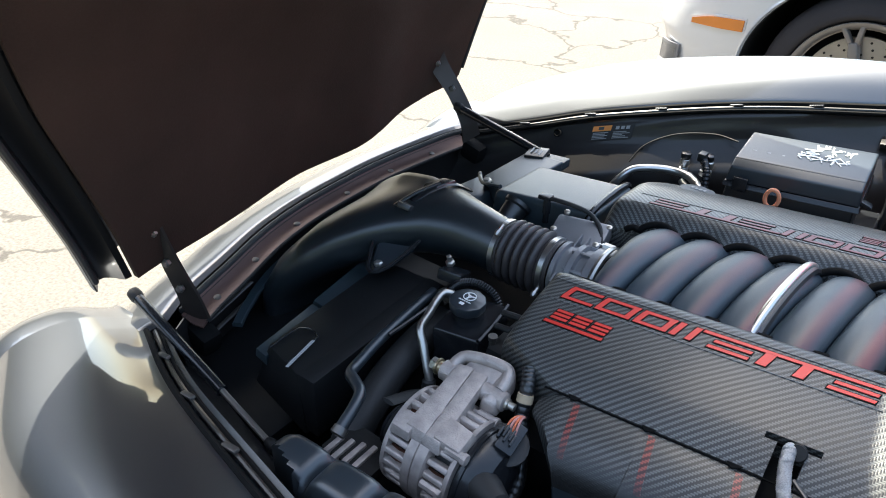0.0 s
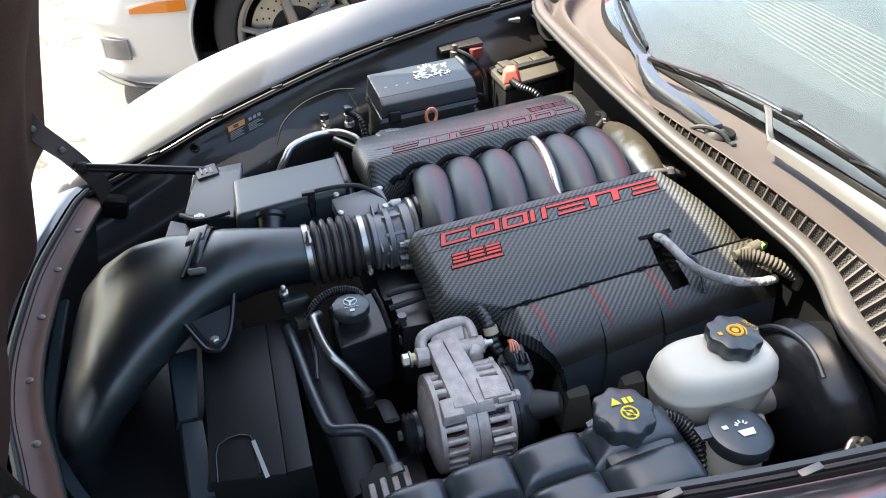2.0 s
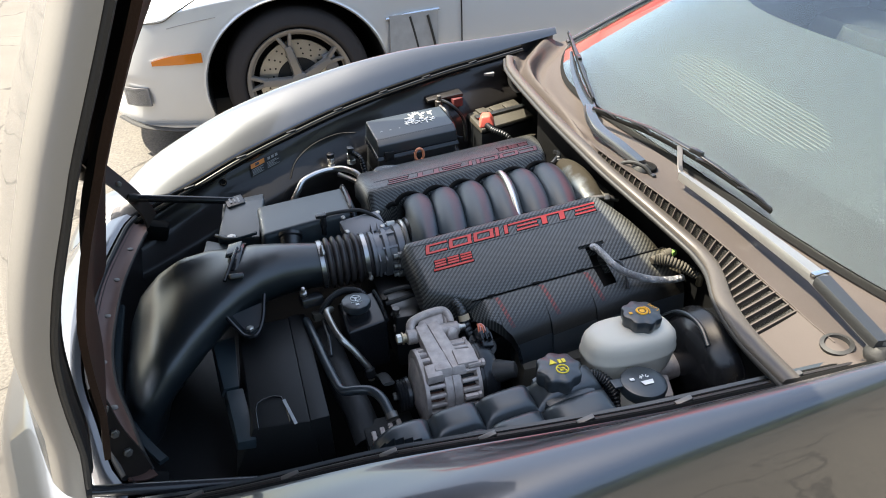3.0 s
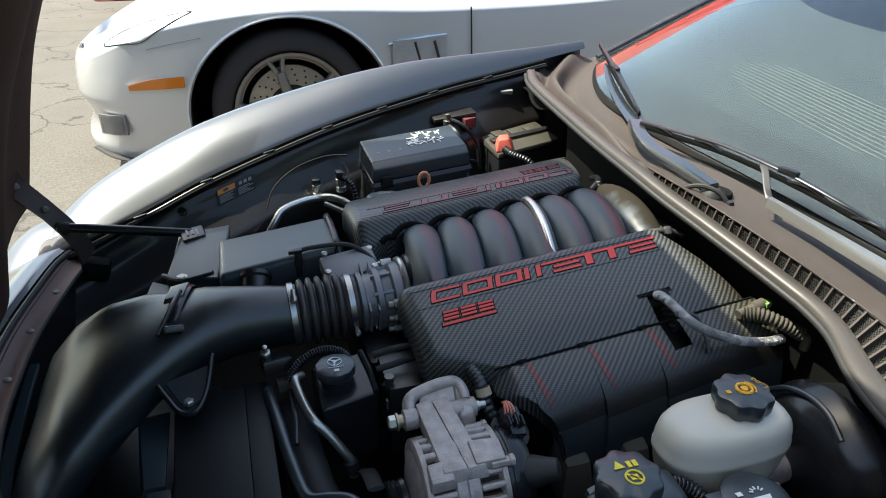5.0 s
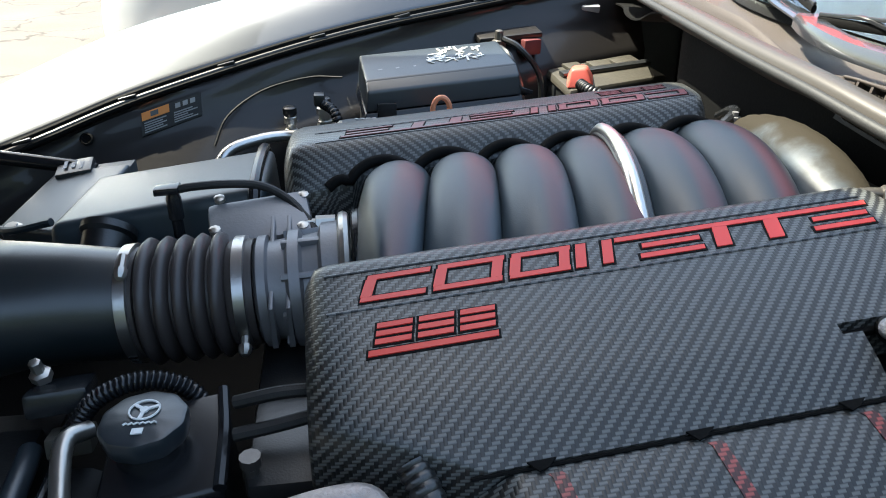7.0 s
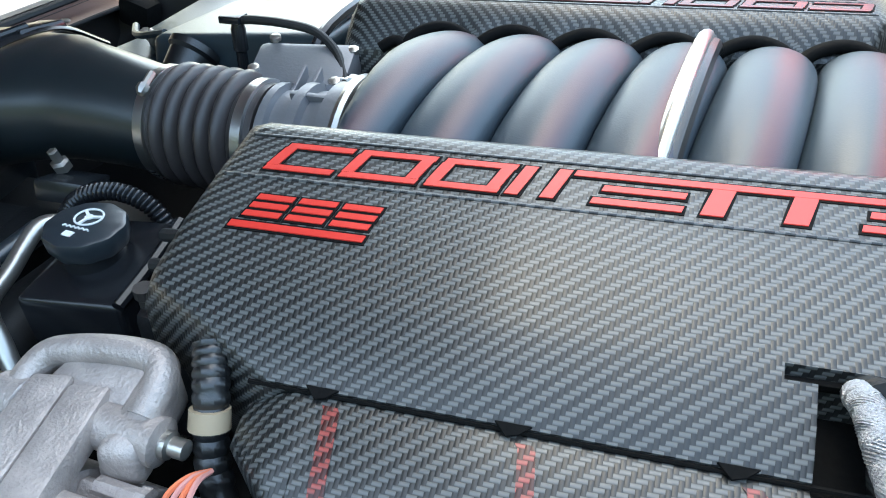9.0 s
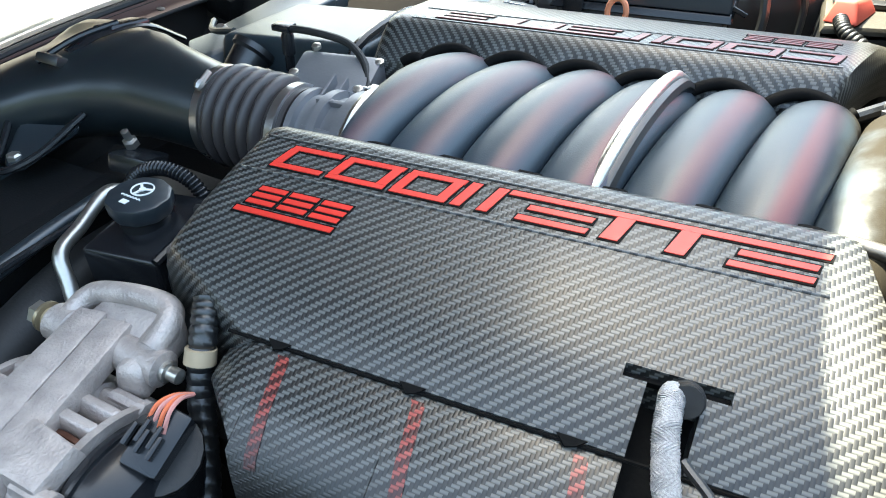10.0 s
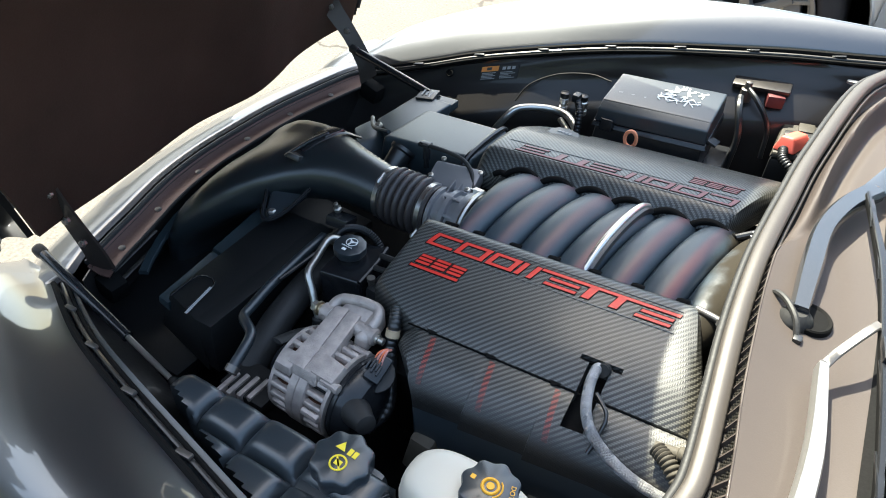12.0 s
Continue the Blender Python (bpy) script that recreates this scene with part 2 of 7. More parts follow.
BATTOP = mat("dusty_battery_plastic", (0.034, 0.030, 0.022), 0.6, 0, 0.45, 60, 0.2, 200)
CAPBLUE = mat("blue_grey_cap_plastic", (0.055, 0.066, 0.078), 0.35, 0, 0.25, 30, 0.05, 300)
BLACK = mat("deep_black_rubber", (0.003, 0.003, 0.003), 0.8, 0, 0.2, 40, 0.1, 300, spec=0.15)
WIPER = mat("grey_silver_wiper_paint", (0.30, 0.30, 0.295), 0.34, 0.75, 0.25, 30, 0.12, 350)
WIPERBLACK = mat("glossy_black_wiper_paint", (0.020, 0.023, 0.027), 0.22, 0, 0.3, 30, 0.04, 300, spec=0.9, coat=0.5)
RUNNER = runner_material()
TYRE = mat("dusty_tyre_rubber", (0.030, 0.026, 0.026), 0.75, 0, 0.3, 14, 0.2, 200, spec=0.3)
RIM = mat("dusty_alloy_wheel", (0.23, 0.215, 0.20), 0.45, 0.6, 0.3, 14, 0.1, 200)
CLAMP = mat("dull_stainless_band", (0.46, 0.45, 0.44), 0.30, 0.95, 0.25, 60, 0.08, 300)
DASH = mat("matte_dark_dash_vinyl", (0.010, 0.011, 0.012), 0.85, 0, 0.2, 20, 0.1, 400, spec=0.15)
COPPER = mat("orange_wire", (0.65, 0.16, 0.07), 0.5, 0, 0.2, 60)
COPPERY = mat("dark_copper_winding", (0.10, 0.045, 0.03), 0.45, 0.6, 0.4, 60)
BRASSY = mat("yellow_zinc", (0.40, 0.33, 0.22), 0.35, 0.8, 0.25, 60)
WIREPINK = mat("pink_wire", (0.55, 0.25, 0.22), 0.5, 0, 0.2, 60)
CARBON = carbon_material()
REDCARBON = carbon_material("red_carbon_weave", (0.022, 0.004, 0.004), (0.30, 0.060, 0.05))
ASPHALT = asphalt_material()
GLASS = glass_material("windshield_glass", (0.80, 0.93, 0.90))
CLEAR = glass_material("clear_lens", (0.95, 0.97, 0.98))


# ---- mesh helpers ----
def part(name, bm, material, parent=None, label="", smooth=35):
    """Link a bmesh as one mesh object, under a thing or a part."""
    bmesh.ops.recalc_face_normals(bm, faces=bm.faces)
    me = bpy.data.meshes.new(name)
    bm.to_mesh(me)
    bm.free()
    me.materials.append(material)
    me.shade_smooth()
    me.set_sharp_from_angle(angle=radians(smooth))
    ob = new(name, me)
    if parent:
        ob.parent = parent
    if label:
        ob["label"] = label
    return ob


def thing(name, label, category, group="", kind=""):
    return tagged(new(name), label, category, group, kind)


def loft(rings, closed=True, caps=True):
    """Skin over rings of equal length."""
    bm = bmesh.new()
    vs = [[bm.verts.new(p) for p in r] for r in rings]
    n = len(vs[0])
    for a, b in zip(vs[:-1], vs[1:]):
        for i in range(n if closed else n - 1):
            j = (i + 1) % n
            bm.faces.new((a[i], a[j], b[j], b[i]))
    if caps and closed:
        bm.faces.new(vs[0])
        bm.faces.new(vs[-1])
    return bm


def smooth_path(pts, n=6):
    """Catmull-Rom through the points."""
    p = [Vector(q) for q in pts]
    p = [p[0] * 2 - p[1]] + p + [p[-1] * 2 - p[-2]]
    out = []
    for i in range(1, len(p) - 2):
        for k in range(n):
            t = k / n
            a, b, c, d = p[i - 1], p[i], p[i + 1], p[i + 2]
            out.append(0.5 * (2 * b + (c - a) * t + (2 * a - 5 * b + 4 * c - d) * t * t + (3 * b - a - 3 * c + d) * t ** 3))
    return out + [p[-2]]


def tube(pts, r, seg=12, n=6, ribs=0, rib=0.0, flat=1.0):
    """A round (or flattened) bar along a smooth path; r is one radius or one per point; ribs: rings along it."""
    path = smooth_path(pts, n) if n > 1 else [Vector(p) for p in pts]
    if ribs:
        path = [Vector([np.interp(t, np.linspace(0, 1, len(path)), [q[k] for q in path]) for k in range(3)]) for t in np.linspace(0, 1, ribs * 4 + 1)]
    rings = []
    up = Vector((0, 0, 1))
    side = None
    for i, c in enumerate(path):
        d = (path[min(i + 1, len(path) - 1)] - path[max(i - 1, 0)]).normalized()
        if side is None:
            ref = up if abs(d.z) < 0.9 else Vector((1, 0, 0))
            side = d.cross(ref).normalized()
        side = (side - d * side.dot(d)).normalized()
        top = side.cross(d)
        t = i / (len(path) - 1)
        rr = r if isinstance(r, (int, float)) else float(np.interp(t, np.linspace(0, 1, len(r)), r))
        if ribs:
            rr += (rib, 0.5 * rib, -rib, 0.5 * rib)[i % 4]
        rings.append([c + side * rr * math.cos(a) + top * rr * flat * math.sin(a) for a in np.linspace(0, 2 * math.pi, seg, endpoint=False)])
    return loft(rings)


def lathe(origin, axis, profile, seg=32, lobes=0, depth=0.0, caps=True):
    """Turn (distance along the axis, radius) about an axis; lobes: a wavy grip."""
    o, ax = Vector(origin), Vector(axis).normalized()
    s = ax.cross(Vector((0, 0, 1)) if abs(ax.z) < 0.9 else Vector((1, 0, 0))).normalized()
    t = ax.cross(s)
    rings = []
    for h, r in profile:
        rings.append([o + ax * h + (s * math.cos(a) + t * math.sin(a)) * (r * (1 + (depth * math.cos(lobes * a) if lobes else 0))) for a in np.linspace(0, 2 * math.pi, seg, endpoint=False)])
    return loft(rings, True, caps)


def hexa(corners, bevel=0.004, seg=2):
    """A box from eight corners: four below, four above, in the same turn."""
    bm = bmesh.new()
    v = [bm.verts.new(c) for c in corners]
    for f in ((0, 1, 2, 3), (4, 5, 6, 7), (0, 1, 5, 4), (1, 2, 6, 5), (2, 3, 7, 6), (3, 0, 4, 7)):
        bm.faces.new([v[i] for i in f])
    bmesh.ops.recalc_face_normals(bm, faces=bm.faces)
    if bevel:
        bmesh.ops.bevel(bm, geom=bm.edges[:], offset=bevel, segments=seg, affect="EDGES", profile=0.6)
    return bm


def box(c, size, bevel=0.004, rot=(0, 0, 0), taper=1.0, seg=2):
    """A box about c, turned by degrees; taper: the top's share of the base."""
    m = pose(*c, *rot)
    x, y, z = (s / 2 for s in size)
    low = [(-x, -y, -z), (x, -y, -z), (x, y, -z), (-x, y, -z)]
    top = [(a * taper, b * taper, z) for a, b, _ in low]
    return hexa([m @ Vector(p) for p in low + top], bevel, seg)


def prism(poly, lift, bevel=0.0):
    """A polygon in space, thickened by the vector lift."""
    bm = bmesh.new()
    f = bm.faces.new([bm.verts.new(p) for p in poly])
    r = bmesh.ops.extrude_face_region(bm, geom=[f])
    bmesh.ops.translate(bm, vec=Vector(lift), verts=[v for v in r["geom"] if isinstance(v, bmesh.types.BMVert)])
    if bevel:
        bmesh.ops.recalc_face_normals(bm, faces=bm.faces)
        bmesh.ops.bevel(bm, geom=bm.edges[:], offset=bevel, segments=2, affect="EDGES")
    return bm


def surface(fn, us, vs, thick=0.0, keep=None):
    """A sheet fn(u, v) over two lists, with thickness downward."""
    bm = bmesh.new()
    g = [[bm.verts.new(fn(u, v)) for v in vs] for u in us]
    for i in range(len(us) - 1):
        for j in range(len(vs) - 1):
            if keep is None or keep((us[i] + us[i + 1]) / 2, (vs[j] + vs[j + 1]) / 2):
                bm.faces.new((g[i][j], g[i + 1][j], g[i + 1][j + 1], g[i][j + 1]))
    bmesh.ops.delete(bm, geom=[v for v in bm.verts if not v.link_faces], context="VERTS")
    if thick:
        bmesh.ops.recalc_face_normals(bm, faces=bm.faces)
        bmesh.ops.solidify(bm, geom=bm.faces[:], thickness=thick)
    return bm


def join(*bms):
    """Several pieces of one part in one bmesh."""
    out = bmesh.new()
    for b in bms:
        me = bpy.data.meshes.new("t")
        b.to_mesh(me)
        b.free()
        out.from_mesh(me)
        bpy.data.meshes.remove(me)
    return out


def spline(x, xs, ys):
    """A smooth curve through the points."""
    i = int(np.clip(np.searchsorted(xs, x) - 1, 0, len(xs) - 2))
    def slope(k):
        a, b = max(k - 1, 0), min(k + 1, len(xs) - 1)
        return (ys[b] - ys[a]) / (xs[b] - xs[a])
    h = xs[i + 1] - xs[i]
    t = min(1.0, max(0.0, (x - xs[i]) / h))
    return float(ys[i] * (1 + 2 * t) * (1 - t) ** 2 + ys[i + 1] * t * t * (3 - 2 * t) + h * t * (1 - t) * (slope(i) * (1 - t) - slope(i + 1) * t))


def lerp(x, xs, ys):
    return float(np.interp(x, xs, ys))


def steps(a, b, n):
    return [a + (b - a) * i / n for i in range(n + 1)]


# ---- ground ----
def build_ground():
    def fn(u, v):
        return (u, v, 0.012 * noise.noise((u * 0.5, v * 0.5, 3.0)))
    us = [-400, -120, -40] + steps(-14, 14, 56) + [40, 120, 400]
    ob = part("ground", surface(fn, us, us), ASPHALT)
    tagged(ob, "cracked sun-bleached asphalt of a parking lot", "ground", kind="structure")


build_ground()

# ---- the car's shape: the line where the hood meets the fenders ----
LX = [-1.10, -1.0, -0.85, -0.73, -0.58, -0.43, -0.29, -0.13, 0.0, 0.12, 0.28, 0.45]
LY = [0.46, 0.495, 0.546, 0.586, 0.636, 0.687, 0.727, 0.769, 0.80, 0.824, 0.852, 0.875]
LZR = [0.585, 0.615, 0.662, 0.703, 0.742, 0.776, 0.802, 0.825, 0.843, 0.856, 0.876, 0.90]
LYL = [0.515, 0.553, 0.612, 0.652, 0.690, 0.720, 0.747, 0.778, 0.803, 0.824, 0.852, 0.875]
LZL = [0.515, 0.545, 0.592, 0.632, 0.672, 0.692, 0.707, 0.728, 0.752, 0.773, 0.80, 0.825]
OUT = [0.66, 0.74, 0.81, 0.85, 0.885, 0.90, 0.905, 0.91, 0.91, 0.91, 0.91, 0.91]
BULGE = [0.03, 0.07, 0.088, 0.088, 0.085, 0.08, 0.078, 0.072, 0.06, 0.05, 0.035, 0.02]
FRONT_Y = [-0.50, -0.45, -0.317, -0.20, -0.08, 0.04, 0.175, 0.315, 0.459, 0.50]
FRONT_X = [-1.0, -1.03, -1.071, -1.106, -1.123, -1.124, -1.117, -1.094, -1.06, -1.03]


def lip(x, side):
    return spline(x, LX, LY if side > 0 else LYL) * side, spline(x, LX, LZR if side > 0 else LZL)


def front_x(y):
    return spline(y, FRONT_Y, FRONT_X)


def front_z(y):
    return 0.572 + 0.06 * y


car = thing("sports_car", "dark grey metallic sports car, hood open, engine bay exposed", "car")


def build_fender(side):
    prof = [(0, 0), (0.03, 0.10), (0.22, 0.55), (0.45, 0.9), (0.62, 1.0), (0.78, 0.85), (0.90, 0.35), (0.97, -0.7), (1.0, -2.2), (0.985, -4.2), (0.96, -6)]
    us = steps(-1.08, 0.45, 60)

    # the driver's side is crowned more gently, then rolls over to the flank
    low = [(0, 0), (0.05, 0.004), (0.25, 0.026), (0.48, 0.044), (0.68, 0.046), (0.83, 0.030), (0.93, -0.010), (0.985, -0.080), (1.0, -0.19), (0.985, -0.36), (0.96, -0.5)]

    def fn(x, v):
        y, z = lip(x, side)
        if side < 0:
            f, g = [spline(v, range(len(low)), [p[k] for p in low]) for k in (0, 1)]
            far = spline(x, (-1.1, -0.8, -0.5, -0.2, 0.1, 0.45), (0.540, 0.608, 0.684, 0.736, 0.776, 0.823))
            w = min(1, f / 0.4)
            w = w * w * (3 - 2 * w)
            return (x, y - (spline(x, (-1.1, -0.85, -0.58, -0.29, 0.45), (0.80, 0.895, 0.92, 0.925, 0.92)) - abs(y)) * f, z * (1 - w) + far * w + g)
        f = spline(v, range(len(prof)), [p[0] for p in prof])
        g = spline(v, range(len(prof)), [p[1] for p in prof])
        h = (spline(x, LX, BULGE) * 1.0) * g if g > 0 else 0.08 * g
        wide = spline(x, LX, OUT)
        return (x, side * (abs(y) + (wide - abs(y)) * f), z + h)
    fender = part("fender", surface(fn, us, steps(0, 10, 40), 0.003), BODY, car, smooth=60)
    # the corner of the nose, rolling down ahead of the fender
    def corner(k, v):
        p = Vector(fn(-1.08, v))
        return p + Vector((-0.22 * math.sin(k * math.pi / 2) * (1 - 0.04 * v), -side * 0.10 * k * k, -0.24 * (1 - math.cos(k * math.pi / 2))))
    part("nose_corner", surface(corner, steps(0, 1, 10), steps(0, 8, 24), 0.003), BODY, fender, smooth=60)
    # folded flange and black rubber strip along the edge
    edge = [Vector((x, *lip(x, side))) for x in steps(-1.06, 0.40 if side < 0 else 0.30, 24)]
    part("gutter_strip", surface(lambda x, v: (x, lip(x, side)[0] - side * (0.002 + (0.026 if side > 0 else 0.038) * v), lip(x, side)[1] - 0.004 - 0.008 * math.sin(math.pi * v) - 0.010 * v), steps(-1.05, 0.40 if side < 0 else 0.30, 60), steps(0, 1, 6), 0.003), SATIN, fender, "satin black gutter strip", smooth=50)
    part("rubber_strip", tube([p + Vector((0, -side * 0.005, -0.006)) for p in edge], 0.0062, 8, 2, flat=1.2), BLACK, fender)
    part("edge_flange", tube([p + Vector((0, -side * 0.0195, -0.010)) for p in edge], 0.0040, 8, 2), BAY, fender)
    part("rubber_strip", tube([p + Vector((0, -side * 0.0275, -0.015)) for p in edge], 0.0045, 8, 2), BLACK, fender)
    for x in (-0.88, -0.72, -0.56, -0.40, -0.24, -0.08, 0.1):
        y, z = lip(x, side)
        part("clip", box((x, y - side * 0.0175, z - 0.005), (0.030, 0.010, 0.006), 0.002, (0, -14, 0)), DARKSTEEL if side < 0 else GLOSSY, fender, "small dark clip")
    # inner wall of the bay below the edge
    inner = [(-0.008, -0.010), (-0.02, -0.018), (-0.028, -0.022), (-0.036, -0.05), (-0.05, -0.085), (-0.10, -0.15), (-0.12, -0.34)]

    def wall(x, v):
        y, z = lip(x, side)
        f = lerp(v, range(len(inner)), [p[0] for p in inner])
        g = lerp(v, range(len(inner)), [p[1] for p in inner])
        d = 0.006 * math.sin(x * 9 + v) + 0.004 * noise.noise((x * 7, v, 1))
        return (x, y + side * (f + d * (v > 2)), z + g)
    part("inner_fender", surface(wall, [x for x in us if side < 0 or x < 0.29], steps(0, 6, 30), 0.002), BAY, car, "grey painted inner fender, dusty and scuffed", smooth=50)
    return fender


fender_r = build_fender(1)
fender_l = build_fender(-1)


def build_nose():
    us = steps(-0.56, 0.56, 40)
    prof = [(0, 0), (-0.012, 0.004), (-0.05, -0.004), (-0.11, -0.03), (-0.17, -0.08), (-0.21, -0.16), (-0.22, -0.3), (-0.2, -0.42)]

    def fn(y, v):
        f = lerp(v, range(len(prof)), [p[0] for p in prof])
        g = lerp(v, range(len(prof)), [p[1] for p in prof])
        return (front_x(y) + f, y * (1 + 0.12 * v / 7), front_z(y) + g)
    bumper = part("bumper", surface(fn, us, steps(0, 7, 28), 0.003), BODY, car, smooth=60)
    lipline = [Vector((front_x(y) + 0.012, y, front_z(y) - 0.004)) for y in steps(-0.47, 0.48, 20)]
    part("rubber_strip", tube(lipline, 0.007, 8, 2), RUBBER, bumper)
    band = part("support_band", surface(lambda y, v: (front_x(y) + 0.014 + 0.046 * v, y * (1 - 0.03 * v), front_z(y) - 0.008 - 0.016 * v - 0.006 * math.sin(math.pi * v)), us[3:-3], steps(0, 1, 8), 0.003), BRONZE, car, "dusty brown painted radiator support edge", smooth=50)
    part("band_lip", tube([Vector((front_x(y) + 0.060, y * 0.97, front_z(y) - 0.024)) for y in steps(-0.46, 0.47, 20)], 0.004, 8, 2), DARK, band)
    for y in (-0.40, -0.27, -0.12, 0.05, 0.20, 0.34):
        part("bolt", lathe((front_x(y) + 0.040, y * 0.98, front_z(y) - 0.024), (0.2, 0, 1), [(0, 0.008), (0.005, 0.008), (0.006, 0.005)], 8), DARKSTEEL, band)
    # front wall of the bay and the floor far below
    part("front_wall", surface(lambda y, v: (front_x(y) + 0.02 + 0.03 * v, y, front_z(y) - 0.01 - 0.33 * v), us[2:-2], steps(0, 1, 6), 0.003), BAY, car)
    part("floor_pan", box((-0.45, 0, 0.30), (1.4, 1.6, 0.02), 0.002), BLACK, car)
    for dz in (0.0, -0.035):
        part("rail", tube([(-0.985, -0.45, 0.50 + dz), (-1.02, -0.30, 0.51 + dz)], 0.006, 8, 2, flat=0.4), FRAMEB, car, "pale grey metal strip")
    for x in (-0.50, 2.19):
        for s in (-1, 1):
            w = part("wheel", lathe((x, s * 0.74 - 0.12, 0.265), (0, 1, 0), [(0, 0.05), (0.01, 0.19), (0.23, 0.19), (0.24, 0.05)], 32), STEEL, car)
            part("tyre", lathe((x, s * 0.74 - 0.125, 0.265), (0, 1, 0), [(0.01, 0.19), (0.0, 0.20), (0.01, 0.25), (0.03, 0.265), (0.22, 0.265), (0.24, 0.25), (0.25, 0.20), (0.24, 0.19)], 40), RUBBER, w)
    # rough underside so that no daylight shows from below
    part("undertray", box((0.4, 0, 0.2), (3.6, 1.7, 0.06), 0.01), DARK, car)


build_nose()

# ---- cowl, windshield and dash ----
SEAL = [(0.215, 0.755, 0.866), (0.165, 0.60, 0.868), (0.136, 0.30, 0.856), (0.130, 0.15, 0.846), (0.127, 0.0, 0.837), (0.131, -0.10, 0.826), (0.140, -0.20, 0.815), (0.154, -0.30, 0.800), (0.168, -0.40, 0.784), (0.168, -0.45, 0.779), (0.154, -0.51, 0.776), (0.112, -0.60, 0.772), (0.090, -0.70, 0.766), (0.078, -0.82, 0.770)]
BASE_Y = [-0.86, -0.72, -0.475, -0.12, 0.10, 0.27, 0.48, 0.70, 0.86]
BASE_X = [0.44, 0.385, 0.345, 0.318, 0.295, 0.282, 0.30, 0.40, 0.52]
SEAL_Y, SEAL_X, SEAL_Z = [p[1] for p in SEAL[::-1]], [p[0] for p in SEAL[::-1]], [p[2] for p in SEAL[::-1]]


def glass_point(y, v):
    """v metres up the raked glass from its lower edge."""
    xb = spline(y, BASE_Y, BASE_X)
    return Vector((xb + 0.88 * v, y * (1 - 0.10 * v), 0.846 + 0.055 * y + 0.42 * v - 0.05 * v * v))


def strap(pts, wide, thick):
    """A flat bar along a smooth path, lying level across; wide: half width at each point."""
    path = smooth_path(pts, 5)
    rings = []
    for i, c in enumerate(path):
        d = path[min(i + 1, len(path) - 1)] - path[max(i - 1, 0)]
        q = Vector((d.y, -d.x, 0)).normalized() * lerp(i / (len(path) - 1), np.linspace(0, 1, len(wide)), wide)
        up = Vector((0, 0, thick))
        rings.append([c - q - up, c + q - up, c + q + up * 0.3, c + q * 0.75 + up, c - q * 0.75 + up, c - q + up * 0.3])
    return loft(rings)


def build_bulkhead():
    """The wall behind the engine, under the seal, stepping back behind the battery."""
    def step(y):
        return 0.16 / (1 + math.exp(-(y - 0.50) * 40))

    def edge(y):
        return spline(y, SEAL_Y, SEAL_X), spline(y, SEAL_Y, SEAL_Z) - 0.012 - 0.25 * step(y)
    ys = steps(-0.80, 0.82, 60)
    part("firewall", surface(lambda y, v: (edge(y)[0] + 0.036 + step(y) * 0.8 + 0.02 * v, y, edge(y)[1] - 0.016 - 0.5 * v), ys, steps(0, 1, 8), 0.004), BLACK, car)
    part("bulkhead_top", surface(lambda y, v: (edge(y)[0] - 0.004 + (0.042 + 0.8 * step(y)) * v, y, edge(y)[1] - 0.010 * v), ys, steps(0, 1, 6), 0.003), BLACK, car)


build_bulkhead()


STEP_Y = [-0.86, -0.72, -0.64, -0.56, -0.48, -0.40, -0.30, -0.20, -0.10, 0.05, 0.30]
STEP_X = [0.205, 0.210, 0.213, 0.215, 0.212, 0.200, 0.180, 0.166, 0.154, 0.148, 0.175]
STEP_Z = [0.784, 0.783, 0.786, 0.789, 0.797, 0.810, 0.827, 0.837, 0.844, 0.848, 0.850]
STEP = 0.25
RIDGE_Y, RIDGE_V, RIDGE_W = [0.0, 0.3, 0.5, 0.65, 0.78, 0.9], [0.17, 0.18, 0.21, 0.28, 0.42, 0.60], [0.060, 0.065, 0.075, 0.09, 0.11, 0.12]


